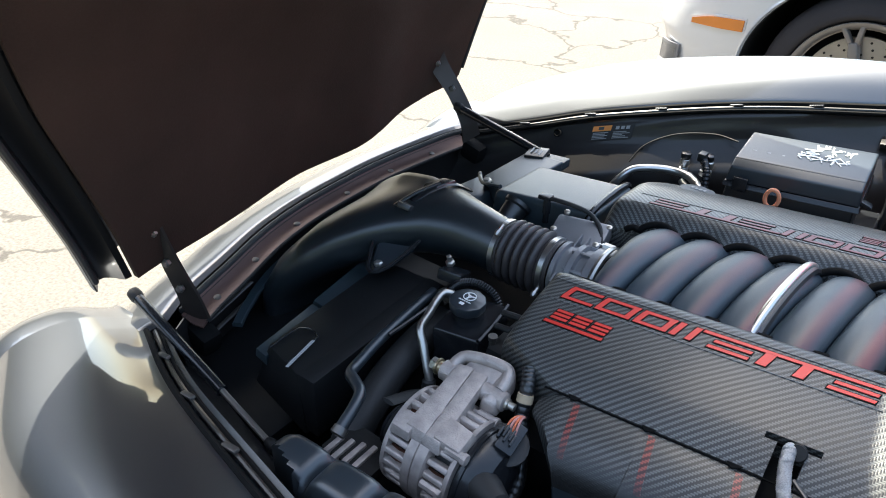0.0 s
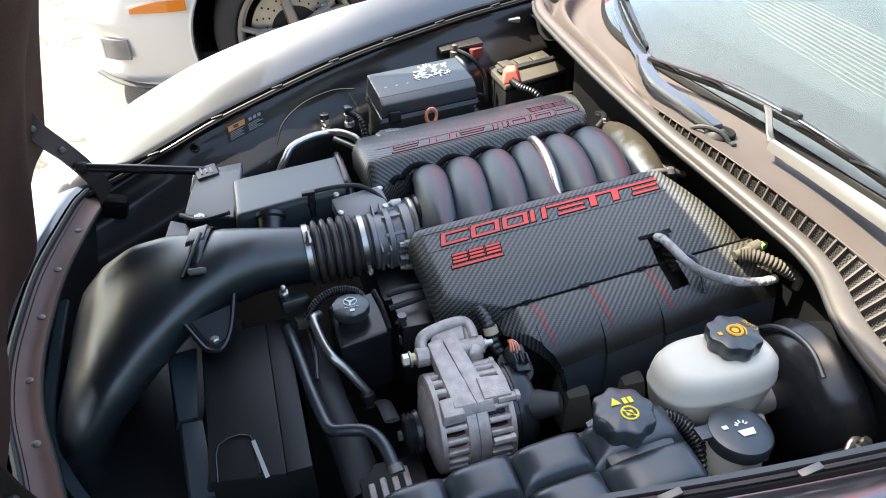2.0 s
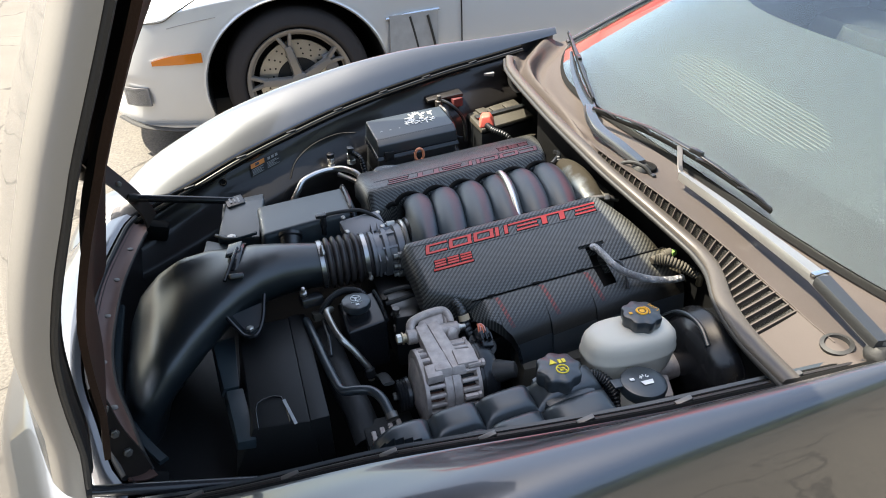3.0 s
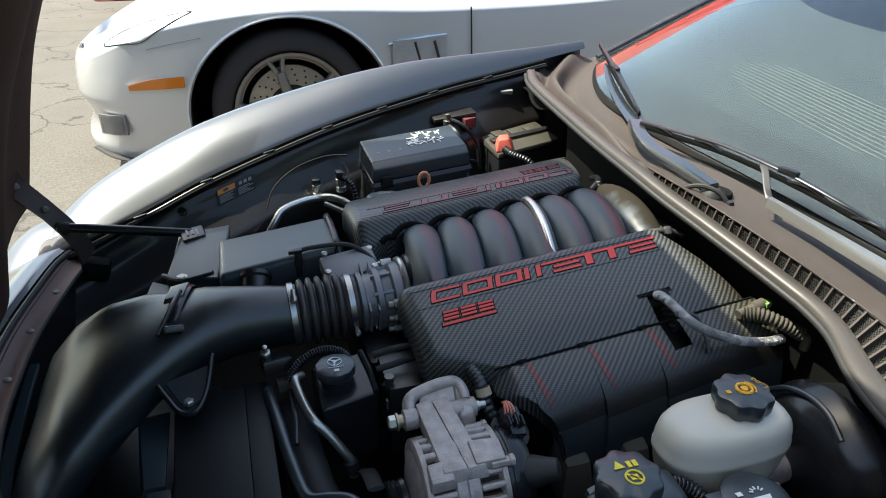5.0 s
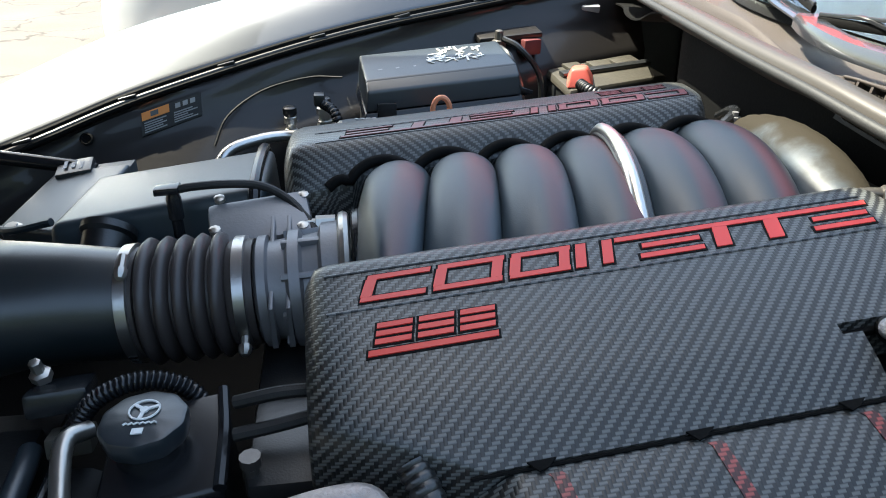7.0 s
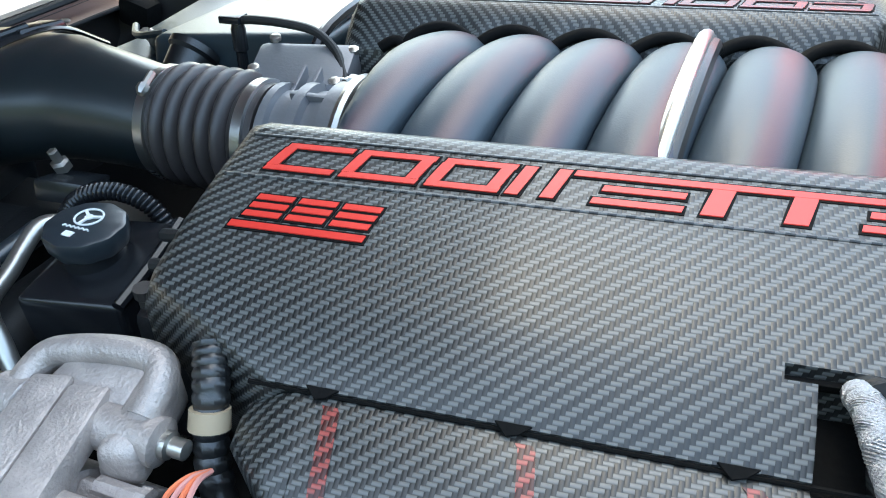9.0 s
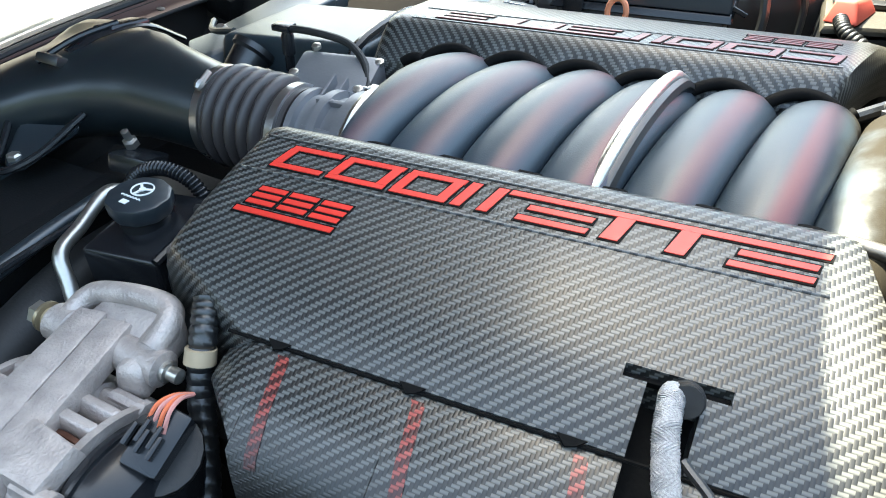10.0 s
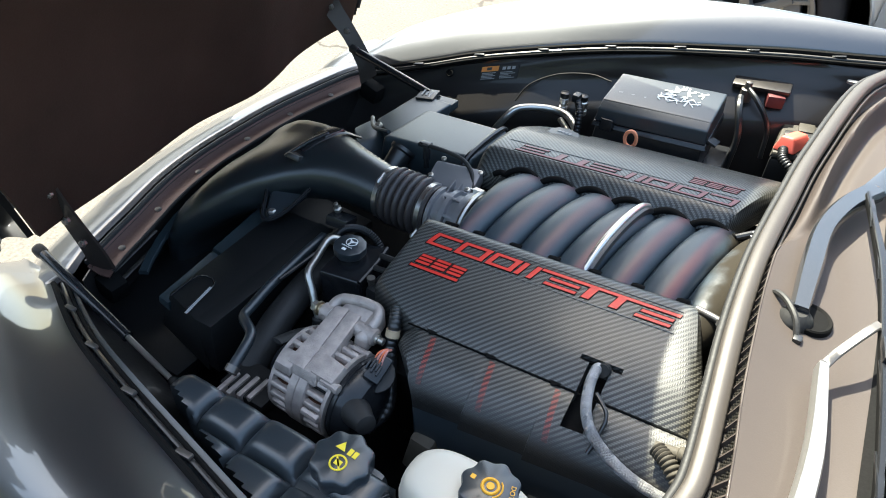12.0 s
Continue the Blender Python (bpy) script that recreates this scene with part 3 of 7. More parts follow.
def build_cowl():
    def ridged(y, v, x0, z0, g):
        """The passenger end: a groove behind the seal, then a smooth broad ridge."""
        k = min(1, max(0, (y - 0.02) / 0.25))
        k = k * k * (3 - 2 * k)
        vc, wide = lerp(y, RIDGE_Y, RIDGE_V), lerp(y, RIDGE_Y, RIDGE_W)
        z = z0 + (g.z - 0.012 - z0) * v - 0.014 * math.sin(math.pi * v) - 0.018 * math.exp(-((v - vc + 1.9 * wide) / (0.7 * wide)) ** 2)
        z += k * (0.030 * math.exp(-((v - vc) / wide) ** 2) - 0.010 * math.exp(-((v - vc - 2.2 * wide) / (1.2 * wide)) ** 2))
        return Vector((x0 + (g.x + 0.02 - x0) * v, y, z))

    def stepped(y, v, x0, z0, g):
        """The driver's end: a slope up from the seal, then the level panel."""
        xs, zs = spline(y, STEP_Y, STEP_X), spline(y, STEP_Y, STEP_Z)
        if v < STEP:
            q = v / STEP
            return Vector((x0 + (xs - x0) * q, y, z0 - 0.014 + (zs - z0 + 0.014) * q ** 1.3))
        q = (v - STEP) / (1 - STEP)
        return Vector((xs + (g.x + 0.02 - xs) * q, y, zs + (g.z - 0.012 - zs) * q - 0.010 * math.sin(math.pi * q)))

    def fn(y, v):
        x0, z0 = spline(y, SEAL_Y, SEAL_X) + 0.012, spline(y, SEAL_Y, SEAL_Z) - 0.010
        g = glass_point(y, 0)
        k = min(1, max(0, (y + 0.03) / 0.16))
        k = k * k * (3 - 2 * k)
        return stepped(y, v, x0, z0, g).lerp(ridged(y, v, x0, z0, g), k)

    def keep(y, v):
        return not (-0.68 < y < -0.02 and 0.02 < v < STEP - 0.012)
    vs = steps(0, 0.24, 12) + steps(0.25, 1, 36)
    cowl = part("cowl_panel", surface(fn, steps(-0.84, 0.90, 87), vs, 0.003, keep), COWL, car, "dusty grey cowl panel", smooth=50)
    part("hood_seal", strap([Vector(p) + Vector((0.003, 0, 0)) for p in SEAL], [0.0125] * 3 + [0.0135] * 7 + [0.015, 0.018, 0.020, 0.018], 0.0085), FRAMEB, car, "thick grey-brown rubber hood seal", smooth=75)
    part("seal_bead", tube([Vector(p) + Vector((-0.014, 0, -0.006)) for p in SEAL], 0.0062, 8, 6), RUBBER, cowl, smooth=60)
    back = [Vector(p) + Vector((0.021, 0, -0.010)) for p in SEAL]
    part("seal_lip", tube(back, 0.0030, 8, 5, flat=1.2), FRAMEB, cowl, smooth=60)
    # cowl grille on the slope: cross bars between woven mesh cells, a raised rim above
    ys = steps(-0.675, -0.025, 33)
    for y in ys:
        a, b = Vector(fn(y, 0.01)), Vector(fn(y, STEP))
        n = Vector((a.z - b.z, 0, b.x - a.x)).normalized() * 0.004
        side = Vector((0, 0.0017, 0))
        part("grille_bar", hexa([a - side - n * 2, b - side - n * 2, b + side - n * 2, a + side - n * 2, a - side + n * 0.3, b - side + n * 0.3, b + side + n * 0.3, a + side + n * 0.3], 0), COWL, cowl)
    part("grille_rim", tube([fn(y, STEP) + Vector((-0.001, 0, 0)) for y in steps(-0.77, 0.0, 40)], 0.0016, 6, 1), COWL, cowl, smooth=60)
    part("grille_bed", surface(lambda y, v: fn(y, STEP * v) + Vector((0.002, 0, -0.0085)), steps(-0.69, -0.01, 60), steps(0, 1, 6)), DARK, cowl, smooth=10)
    verts, faces = [], []
    for k in range(150):
        y = -0.68 + 0.0044 * k
        wide = 14 if y > -0.50 else 24
        for q in range(wide):
            c = fn(y + (0.0022 if q % 2 else 0), STEP * (0.06 + 0.88 * (q + 0.5) / wide)) + Vector((0.001, 0, -0.0045))
            n0 = len(verts)
            verts += [c + Vector(d) for d in ((-0.0013, 0, 0.0005), (0, -0.0017, -0.0022), (0.0013, 0, 0.0006), (0, 0.0017, -0.0022), (0, 0, 0.0014))]
            faces += [(n0, n0 + 1, n0 + 4), (n0 + 1, n0 + 2, n0 + 4), (n0 + 2, n0 + 3, n0 + 4), (n0 + 3, n0, n0 + 4)]
    me = bpy.data.meshes.new("grille_mesh")
    me.from_pydata(verts, [], faces)
    me.materials.append(DUSTY)
    mesh = tagged(new("grille_mesh", me), "dusty woven mesh in the cowl grille", kind="stuff")
    mesh.parent = cowl
    # wiper pivot: black dish painted for the hole's shade, washer hose crossing it
    part("pivot_dish", lathe((0.222, -0.122, 0.829), (0.05, 0, 1), [(-0.004, 0.031), (0.004, 0.030), (0.006, 0.028), (0.005, 0.026), (0.003, 0.024), (0.0025, 0.0)], 28), BLACK, cowl, "black dish in place of the shaded hole round the wiper pivot")
    hose = part("washer_hose", tube([(0.165, -0.104, 0.832), (0.171, -0.110, 0.843), (0.186, -0.127, 0.849), (0.203, -0.149, 0.845), (0.212, -0.163, 0.833), (0.215, -0.168, 0.824)], 0.0046, 8, 6), RUBBER, cowl, "thin black washer hose")
    part("hose_clip", box((0.216, -0.171, 0.828), (0.012, 0.014, 0.010), 0.003), PLASTIC, hose)
    part("cowl_drain", lathe((0.21, -0.775, 0.772), (-0.2, 0, 1), [(0, 0.026), (0.012, 0.027), (0.014, 0.02), (0.004, 0.018)], 20), RUBBER, cowl, "black rubber cowl grommet")


build_cowl()


def build_windshield():
    ys, vs = steps(-0.80, 0.80, 32), steps(0, 1.25, 20)
    w = part("windshield", surface(glass_point, ys, vs, 0.004), GLASS, car, "tinted windshield reflecting the sky", smooth=60)
    w.visible_shadow = False
    part("frit_band", surface(lambda y, v: glass_point(y, v) + Vector((0.004, 0, -0.008)), ys, steps(-0.015, 0.13, 4)), BLACK, w, "black printed band along the lower edge", smooth=60)
    for s in (-1, 1):
        post = part("pillar", tube([glass_point(0.835 * s, v) + Vector((0, 0, -0.018)) for v in (-0.02, 0.3, 0.8, 1.3)], 0.022, 12, 4), BODY, w)
        part("pillar_moulding", tube([glass_point(0.806 * s, v) + Vector((0, 0, 0.004)) for v in (-0.02, 0.3, 0.8, 1.3)], 0.009, 10, 4, flat=0.6), GLOSSY, post, "black glass moulding")
    part("roof_edge", tube([glass_point(y, 1.26) for y in steps(-0.8, 0.8, 8)], 0.03, 10, 3), BODY, w)
    # dash top with a speaker grille
    def dash_top(y, v):
        return Vector((spline(y, BASE_Y, BASE_X) + 0.05 + 0.62 * v, y, 0.842 + 0.055 * y + 0.30 * v * (1 - 0.45 * v)))
    dash = part("dashboard", surface(dash_top, steps(-0.76, 0.76, 30), steps(0, 1, 14), 0.004), DASH, car, "dark dashboard top under the glass", smooth=60)
    for i in range(14):
        x = 0.500 + 0.0100 * i
        half = 0.31 * math.sin(math.pi * (i + 2) / 18) ** 0.6
        line = [dash_top(y, (x - spline(y, BASE_Y, BASE_X) - 0.05) / 0.62) + Vector((0, 0, 0.0012)) for y in steps(0.0 - half, 0.0 + half, 14)]
        part("speaker_slot", tube(line, 0.0009, 6, 1), BATTOP, dash)
    for y in (-0.38, 0.38):
        seat = part("seat_back", loft([[Vector((1.35 + 0.1 * k + 0.05 * math.cos(a), y + (0.24 - 0.05 * k) * math.sin(a), 0.42 + 0.5 * k)) for a in np.linspace(0, 2 * math.pi, 20, endpoint=False)] for k in (0, 0.3, 0.6, 0.85, 1.0)]), mat("dark_leather", (0.008, 0.008, 0.008), 0.5, 0, 0.1, 20, 0.05, 200), car, "dark leather seat")
    part("roof", box((2.05, 0, 1.24), (1.25, 1.36, 0.05), 0.02), BODY, car)
    for s in (-1, 1):
        part("side_window", hexa([(0.75, 0.82 * s, 0.84), (1.9, 0.82 * s, 0.84), (1.9, 0.80 * s, 0.84), (0.75, 0.80 * s, 0.84), (1.45, 0.70 * s, 1.22), (1.9, 0.70 * s, 1.22), (1.9, 0.68 * s, 1.22), (1.45, 0.68 * s, 1.22)], 0), GLOSSY, car, "dark side window")
    part("cabin_back", box((1.75, 0, 0.65), (0.05, 1.5, 0.9), 0.02), DARK, car)
    part("rear_deck", box((2.3, 0, 0.75), (1.6, 1.7, 0.35), 0.08), BODY, car)
    for s in (-1, 1):
        d = part("door", box((1.2, 0.86 * s, 0.55), (1.5, 0.10, 0.62), 0.04), BODY, car)
        part("door_card", box((1.2, 0.80 * s, 0.57), (1.46, 0.016, 0.60), 0.006), DARK, d)
    part("cabin_floor", box((1.2, 0, 0.26), (1.2, 1.56, 0.02), 0.004), DARK, car)


build_windshield()


def on_glass(y, v, up=0.012):
    return tuple(glass_point(y, v) + Vector((0, 0, up)))


def build_wiper(arm, wide, rod, rod_wide, blade, name_label, finish, ring=None):
    """A broad arm, a flat rod and the blade with its bridge and claws."""
    w = thing("windshield_wiper", name_label, "wiper", "windshield wipers")
    a = part("arm", strap(arm, wide, 0.009), finish, w, smooth=40)
    if ring:
        part("arm_hinge", box(ring, (0.036, 0.012, 0.012), 0.003, (0, 0, 4)), CHROME, a, "bright hinge ring")
        part("arm_base", strap([Vector(p) + Vector((0, 0, 0.003)) for p in (arm[0], arm[1])], [0.015, 0.0175], 0.009), PLASTIC, a, "satin black arm base")
    part("pivot", lathe(Vector(arm[0]) + Vector((0, 0, -0.03)), (0, 0, 1), [(0, 0.02), (0.012, 0.024), (0.02, 0.022), (0.03, 0.012)], 20), RUBBER, w)
    part("joint_pin", lathe(Vector(arm[-1]) + Vector((0, 0, 0.004)), (0, 0, 1), [(0, 0.006), (0.003, 0.006), (0.004, 0.004)], 12), DARKSTEEL, w)
    part("rod", strap(rod, rod_wide, 0.002), WIPERBLACK if finish is WIPERBLACK else DARKSTEEL, w, smooth=40)
    b = part("blade", tube(blade, 0.0036, 8, 4, flat=1.6), BLACK, w)
    a, z = Vector(blade[0]), Vector(blade[-1])
    rise = [Vector(p) + Vector((0, 0, 0.007 + 0.010 * (1 - abs(2 * i / (len(blade) - 1) - 1)))) for i, p in enumerate(blade)]
    part("blade_bridge", strap(rise, [0.002, 0.0045, 0.006, 0.0045, 0.002], 0.002), GLOSSY, b)
    for k in (0.12, 0.34, 0.66, 0.88):
        i = k * (len(blade) - 1)
        c = Vector(blade[int(i)]).lerp(Vector(blade[int(i) + 1]), i - int(i))
        part("blade_claw", strap([c - (z - a) * 0.06 + Vector((0, 0, 0.005)), c + Vector((0, 0, 0.010)), c + (z - a) * 0.06 + Vector((0, 0, 0.005))], [0.003, 0.0045, 0.003], 0.002), GLOSSY, b)
    c = Vector(blade[len(blade) // 2])
    ang = math.degrees(math.atan2(z.y - a.y, z.x - a.x))
    part("blade_clip", box(c + Vector((0, 0, 0.018)), (0.040, 0.012, 0.012), 0.003, (0, 0, ang)), GLOSSY, b)
    return w


build_wiper([(0.243, -0.825, 0.808), (0.266, -0.660, 0.826), (0.268, -0.640, 0.828), (0.270, -0.505, 0.832), (0.270, -0.36, 0.836), (0.250, -0.228, 0.850)], [0.014, 0.016, 0.016, 0.013, 0.011, 0.007], [(0.250, -0.230, 0.852), (0.260, -0.207, 0.864), (0.280, -0.172, 0.882), (0.292, -0.150, 0.886)], [0.006, 0.006, 0.006, 0.006],
            [(0.236, 0.180, 0.872), (0.258, 0.08, 0.874), (0.283, -0.05, 0.878), (0.305, -0.20, 0.872), (0.325, -0.33, 0.858), (0.338, -0.43, 0.842)], "grey-silver wiper parked at the windshield's foot", WIPER, (0.267, -0.650, 0.835))
build_wiper([(0.205, -0.135, 0.846), (0.199, -0.04, 0.856), (0.197, 0.06, 0.860), (0.215, 0.145, 0.864), (0.246, 0.215, 0.866)], [0.012, 0.015, 0.015, 0.016, 0.018], [(0.246, 0.215, 0.868), (0.280, 0.34, 0.876), (0.325, 0.48, 0.892), (0.372, 0.600, 0.912)], [0.018, 0.015, 0.011, 0.005],
            [(0.270, 0.242, 0.876), (0.308, 0.37, 0.890), (0.350, 0.50, 0.903), (0.395, 0.635, 0.918), (0.440, 0.764, 0.930)], "broad glossy black wiper resting against the windshield's side", WIPERBLACK)

# ---- hood, tilted forward on its front hinges ----
HZ = [0.68, 0.80, 0.92, 1.03, 1.15, 1.25, 1.40, 1.55, 1.75, 1.90]
HX = [-1.03, -1.005, -0.98, -0.95, -0.90, -0.85, -0.775, -0.70, -0.585, -0.47]
HY = [0.60, 0.63, 0.665, 0.70, 0.73, 0.75, 0.775, 0.795, 0.81, 0.81]


def build_hood():
    hood = thing("hood", "open dark grey hood with black felt underside", "hood")

    def half(z, u):
        return spline(z, HZ, HY) * (lerp(z, (1.2, 1.5), (0.92, 1.07)) if u > 0 else 1.0)

    def crown(v, u):
        return 0.10 * abs(u) ** 2.2 * v ** 5       # the rear edge follows the windshield's curve

    def back(z, u):
        """How far the driver's edge stands ahead of the middle."""
        return -lerp(z, (0.8, 1.3, 1.9), (0.0, 0.045, 0.055)) * max(0, -u) ** 2

    def skin(v, u):
        z = 0.68 + 1.22 * v
        e = half(z, u)
        y = (e - 0.025) * u
        bow = 1 - u * u
        return Vector((spline(z, HZ, HX) + back(z, u) - 0.045 - 0.09 * bow - 0.05 * (1 + u), y, z + 0.045 * (1 - v) * 0.5 + 0.055 * y + 0.02 * bow * v + crown(v, u)))

    def rim(v, u):
        z = 0.68 + 1.22 * v
        return Vector((spline(z, HZ, HX) + back(z, u) - 0.05 * (1 + u), half(z, u) * u, z + 0.055 * spline(z, HZ, HY) * u + crown(v, u)))
    vs, us = steps(0, 1, 40), [math.sin(math.pi / 2 * t) for t in steps(-1, 1, 30)]
    part("outer_skin", surface(skin, vs, us, 0.004), BODY, hood, smooth=60)
    for s in (-1, 1):
        def flange(v, k):
            a, b = skin(v, s), rim(v, s)
            return a.lerp(b, k) + Vector((0, s * 0.012 * math.sin(math.pi * k), 0))
        part("side_flange", surface(flange, vs, [0, 0.15, 0.3, 0.45, 0.6, 0.75, 0.9, 1.0], 0.004), FLANGE, hood, "pale grey-beige folded side flange", smooth=50)

        def channel(v, k):
            b = rim(v, s)
            return b + Vector((-0.035 * math.sin(math.pi * min(k * 1.2, 1)), -s * 0.065 * k, 0.0))
        part("inner_channel", surface(channel, vs, steps(0, 1, 6), 0.003), BAY, hood, smooth=50)
        part("rim_seal", tube([rim(v, s) + Vector((0.004, -s * 0.006, 0)) for v in steps(0.02, 1, 14)], 0.006, 8, 3), RUBBER, hood)

    def liner(v, u):
        z = 0.69 + 1.19 * v
        e = half(z, u) - 0.062
        y = e * u
        bow = 1 - u ** 4
        low = 0.015 * math.cos(u * 1.35) ** 3 * max(0, 1 - v * 6)
        wave = 0.012 * math.sin(6 * u + 4 * v) + 0.01 * noise.noise((u * 3, v * 4, 0))
        return Vector((spline(z, HZ, HX) + back(z, u) + 0.022 - 0.05 * (1 + u) - 0.02 * bow + 0.05 * v * (1 - u * u) + wave * bow, y, z + 0.055 * y - low + crown(v, u)))
    part("felt_liner", surface(liner, vs, steps(-1, 1, 40), 0.01), LINER, hood, "black felt hood liner", smooth=60)
    # hinge arms: flat pressed plates
    for s, path in ((1, [(-0.995, 0.435, 0.60), (-1.008, 0.432, 0.65), (-1.045, 0.422, 0.72), (-1.085, 0.405, 0.785), (-1.10, 0.39, 0.83)]),
                    (-1, [(-0.985, -0.455, 0.52), (-0.99, -0.462, 0.58), (-1.0, -0.475, 0.65), (-1.0, -0.488, 0.72), (-1.0, -0.495, 0.78)])):
        wide = [0.026, 0.022, 0.021, 0.024, 0.028] if s > 0 else [0.024, 0.02, 0.017, 0.013, 0.008]
        pts = smooth_path(path, 6)
        rings = []
        for i, c in enumerate(pts):
            w = lerp(i / (len(pts) - 1), [0, 0.25, 0.5, 0.75, 1], wide)
            if s > 0:
                d = Vector((0.45, 0.80, 0.40)) * w
                rings.append([c + d, c + d + Vector((0.006, -0.004, 0)), c - d + Vector((0.006, -0.004, 0)), c - d])
                continue
            rings.append([c + Vector((w * 0.8, -s * w * 0.5, w * 0.25)), c + Vector((w * 0.82, -s * w * 0.5 + 0.006, w * 0.25 - 0.004)), c + Vector((-w * 0.8, s * w * 0.5 + 0.006, -w * 0.25 - 0.004)), c + Vector((-w * 0.82, s * w * 0.5, -w * 0.25))])
        h = part("hinge_arm", loft(rings), HINGE, hood, "dusty brown pressed steel hinge arm", smooth=30)
        for k in (8, 13, 19):
            c = pts[k]
            part("hinge_bolt", lathe(c + Vector((0.004, -0.004, 0.0)), (0.4, -0.9, 0.2), [(0, 0.008), (0.007, 0.008), (0.008, 0.005), (0.011, 0.005)], 6), DARKSTEEL, h)
        part("hinge_foot", box(Vector(path[0]) + Vector((0.012, 0, -0.035)), (0.06, 0.045, 0.05), 0.012, (0, 15, 0)), BLACK, h)
    return hood


build_hood()


def build_strut(ball, end, rod_share, label):
    s = thing("gas_strut", label, "strut", "hood struts")
    a, b = Vector(ball), Vector(end)
    m = a.lerp(b, rod_share)
    part("cylinder", tube([a, a.lerp(m, 0.5), m], 0.0105, 12, 2), GLOSSY, s)
    part("rod", tube([m, m.lerp(b, 0.5), b], 0.0055, 10, 2), STEEL, s)
    part("ball_socket", lathe(a - (b - a).normalized() * 0.012, b - a, [(0, 0.006), (0.004, 0.012), (0.018, 0.013), (0.026, 0.011)], 12), DARK, s)
    part("end_socket", lathe(b - (b - a).normalized() * 0.01, b - a, [(0, 0.007), (0.01, 0.011), (0.022, 0.009)], 12), DARK, s)


build_strut((-1.022, 0.41, 0.687), (-0.745, 0.398, 0.640), 0.95, "slim black gas strut of the hood, passenger side")
build_strut((-1.058, -0.525, 0.585), (-0.64, -0.565, 0.52), 0.68, "slim black gas strut of the hood, driver side")

# ---- engine covers ----
def crest(x):
    """Height of the covers' inner edge."""
    return 0.763 + 0.082 * (x + 0.15)


ENGINE_TURN = pose(-0.15, -0.2, 0) @ pose(0, 0, 0, 0, 0, 2.0) @ pose(0.15, 0.2, 0)      # the engine stands slightly askew to the body
COVER = [(0.086, -0.058), (0.100, -0.042), (0.136, -0.010), (0.142, -0.003), (0.150, 0.0), (0.158, 0.0), (0.166, -0.002), (0.21, -0.0095), (0.25, -0.018), (0.289, -0.0310),
         (0.297, -0.0345), (0.315, -0.0440), (0.329, -0.0530), (0.3365, -0.0585)]
COVER_FAR = [(0.078, -0.030), (0.084, -0.020), (0.104, 0.003), (0.112, 0.010), (0.120, 0.0133), (0.130, 0.0138), (0.155, 0.012), (0.19, 0.0075), (0.224, 0.0025), (0.26, -0.007),
             (0.289, -0.018), (0.31, -0.026), (0.33, -0.035), (0.344, -0.041)]      # the passenger side's cover stands a little higher
LOWER = [(0.338, -0.0625), (0.3455, -0.0632), (0.375, -0.0745), (0.400, -0.091), (0.414, -0.106), (0.424, -0.130)]
SKIRT = [(0.424, -0.130), (0.430, -0.165), (0.432, -0.215)]
RIBS = (-0.262, -0.158, -0.052)




def section(side):
    return COVER if side < 0 else COVER_FAR


def girth(side):
    """Distance round the cover's section, by distance from the middle."""
    pts = section(side) + [(y, z + (0 if side < 0 else 0.02)) for y, z in LOWER]
    run = [0.0]
    for (ya, za), (yb, zb) in zip(pts[:-1], pts[1:]):
        run.append(run[-1] + math.hypot(yb - ya, zb - za))
    return [p[0] for p in pts], run


GIRTH = {-1: girth(-1), 1: girth(1)}


def print_weave(ob, upright=False):
    """Lay the weave along the cover's skin: length by distance round its section."""
    a = ob.data.attributes.new("weave", "FLOAT_VECTOR", "POINT")
    ys, run = GIRTH[1 if ob.data.vertices[0].co.y > 0 else -1]
    for i, v in enumerate(ob.data.vertices):
        side = 1 if v.co.y > 0 else -1
        fold = max(0, crest(v.co.x) + cover_z(v.co.y, side) - v.co.z) if abs(v.co.y) < 0.3365 else 0
        a.data[i].vector = (v.co.z if upright else v.co.x, lerp(abs(v.co.y), ys, run) + fold, 0 if upright else lerp(abs(v.co.y), (0.385, 0.400, 0.414), (0, 0.55, 1)))
    return ob


def cover_z(y, side):
    return lerp(abs(y), [p[0] for p in section(side)], [p[1] for p in section(side)])


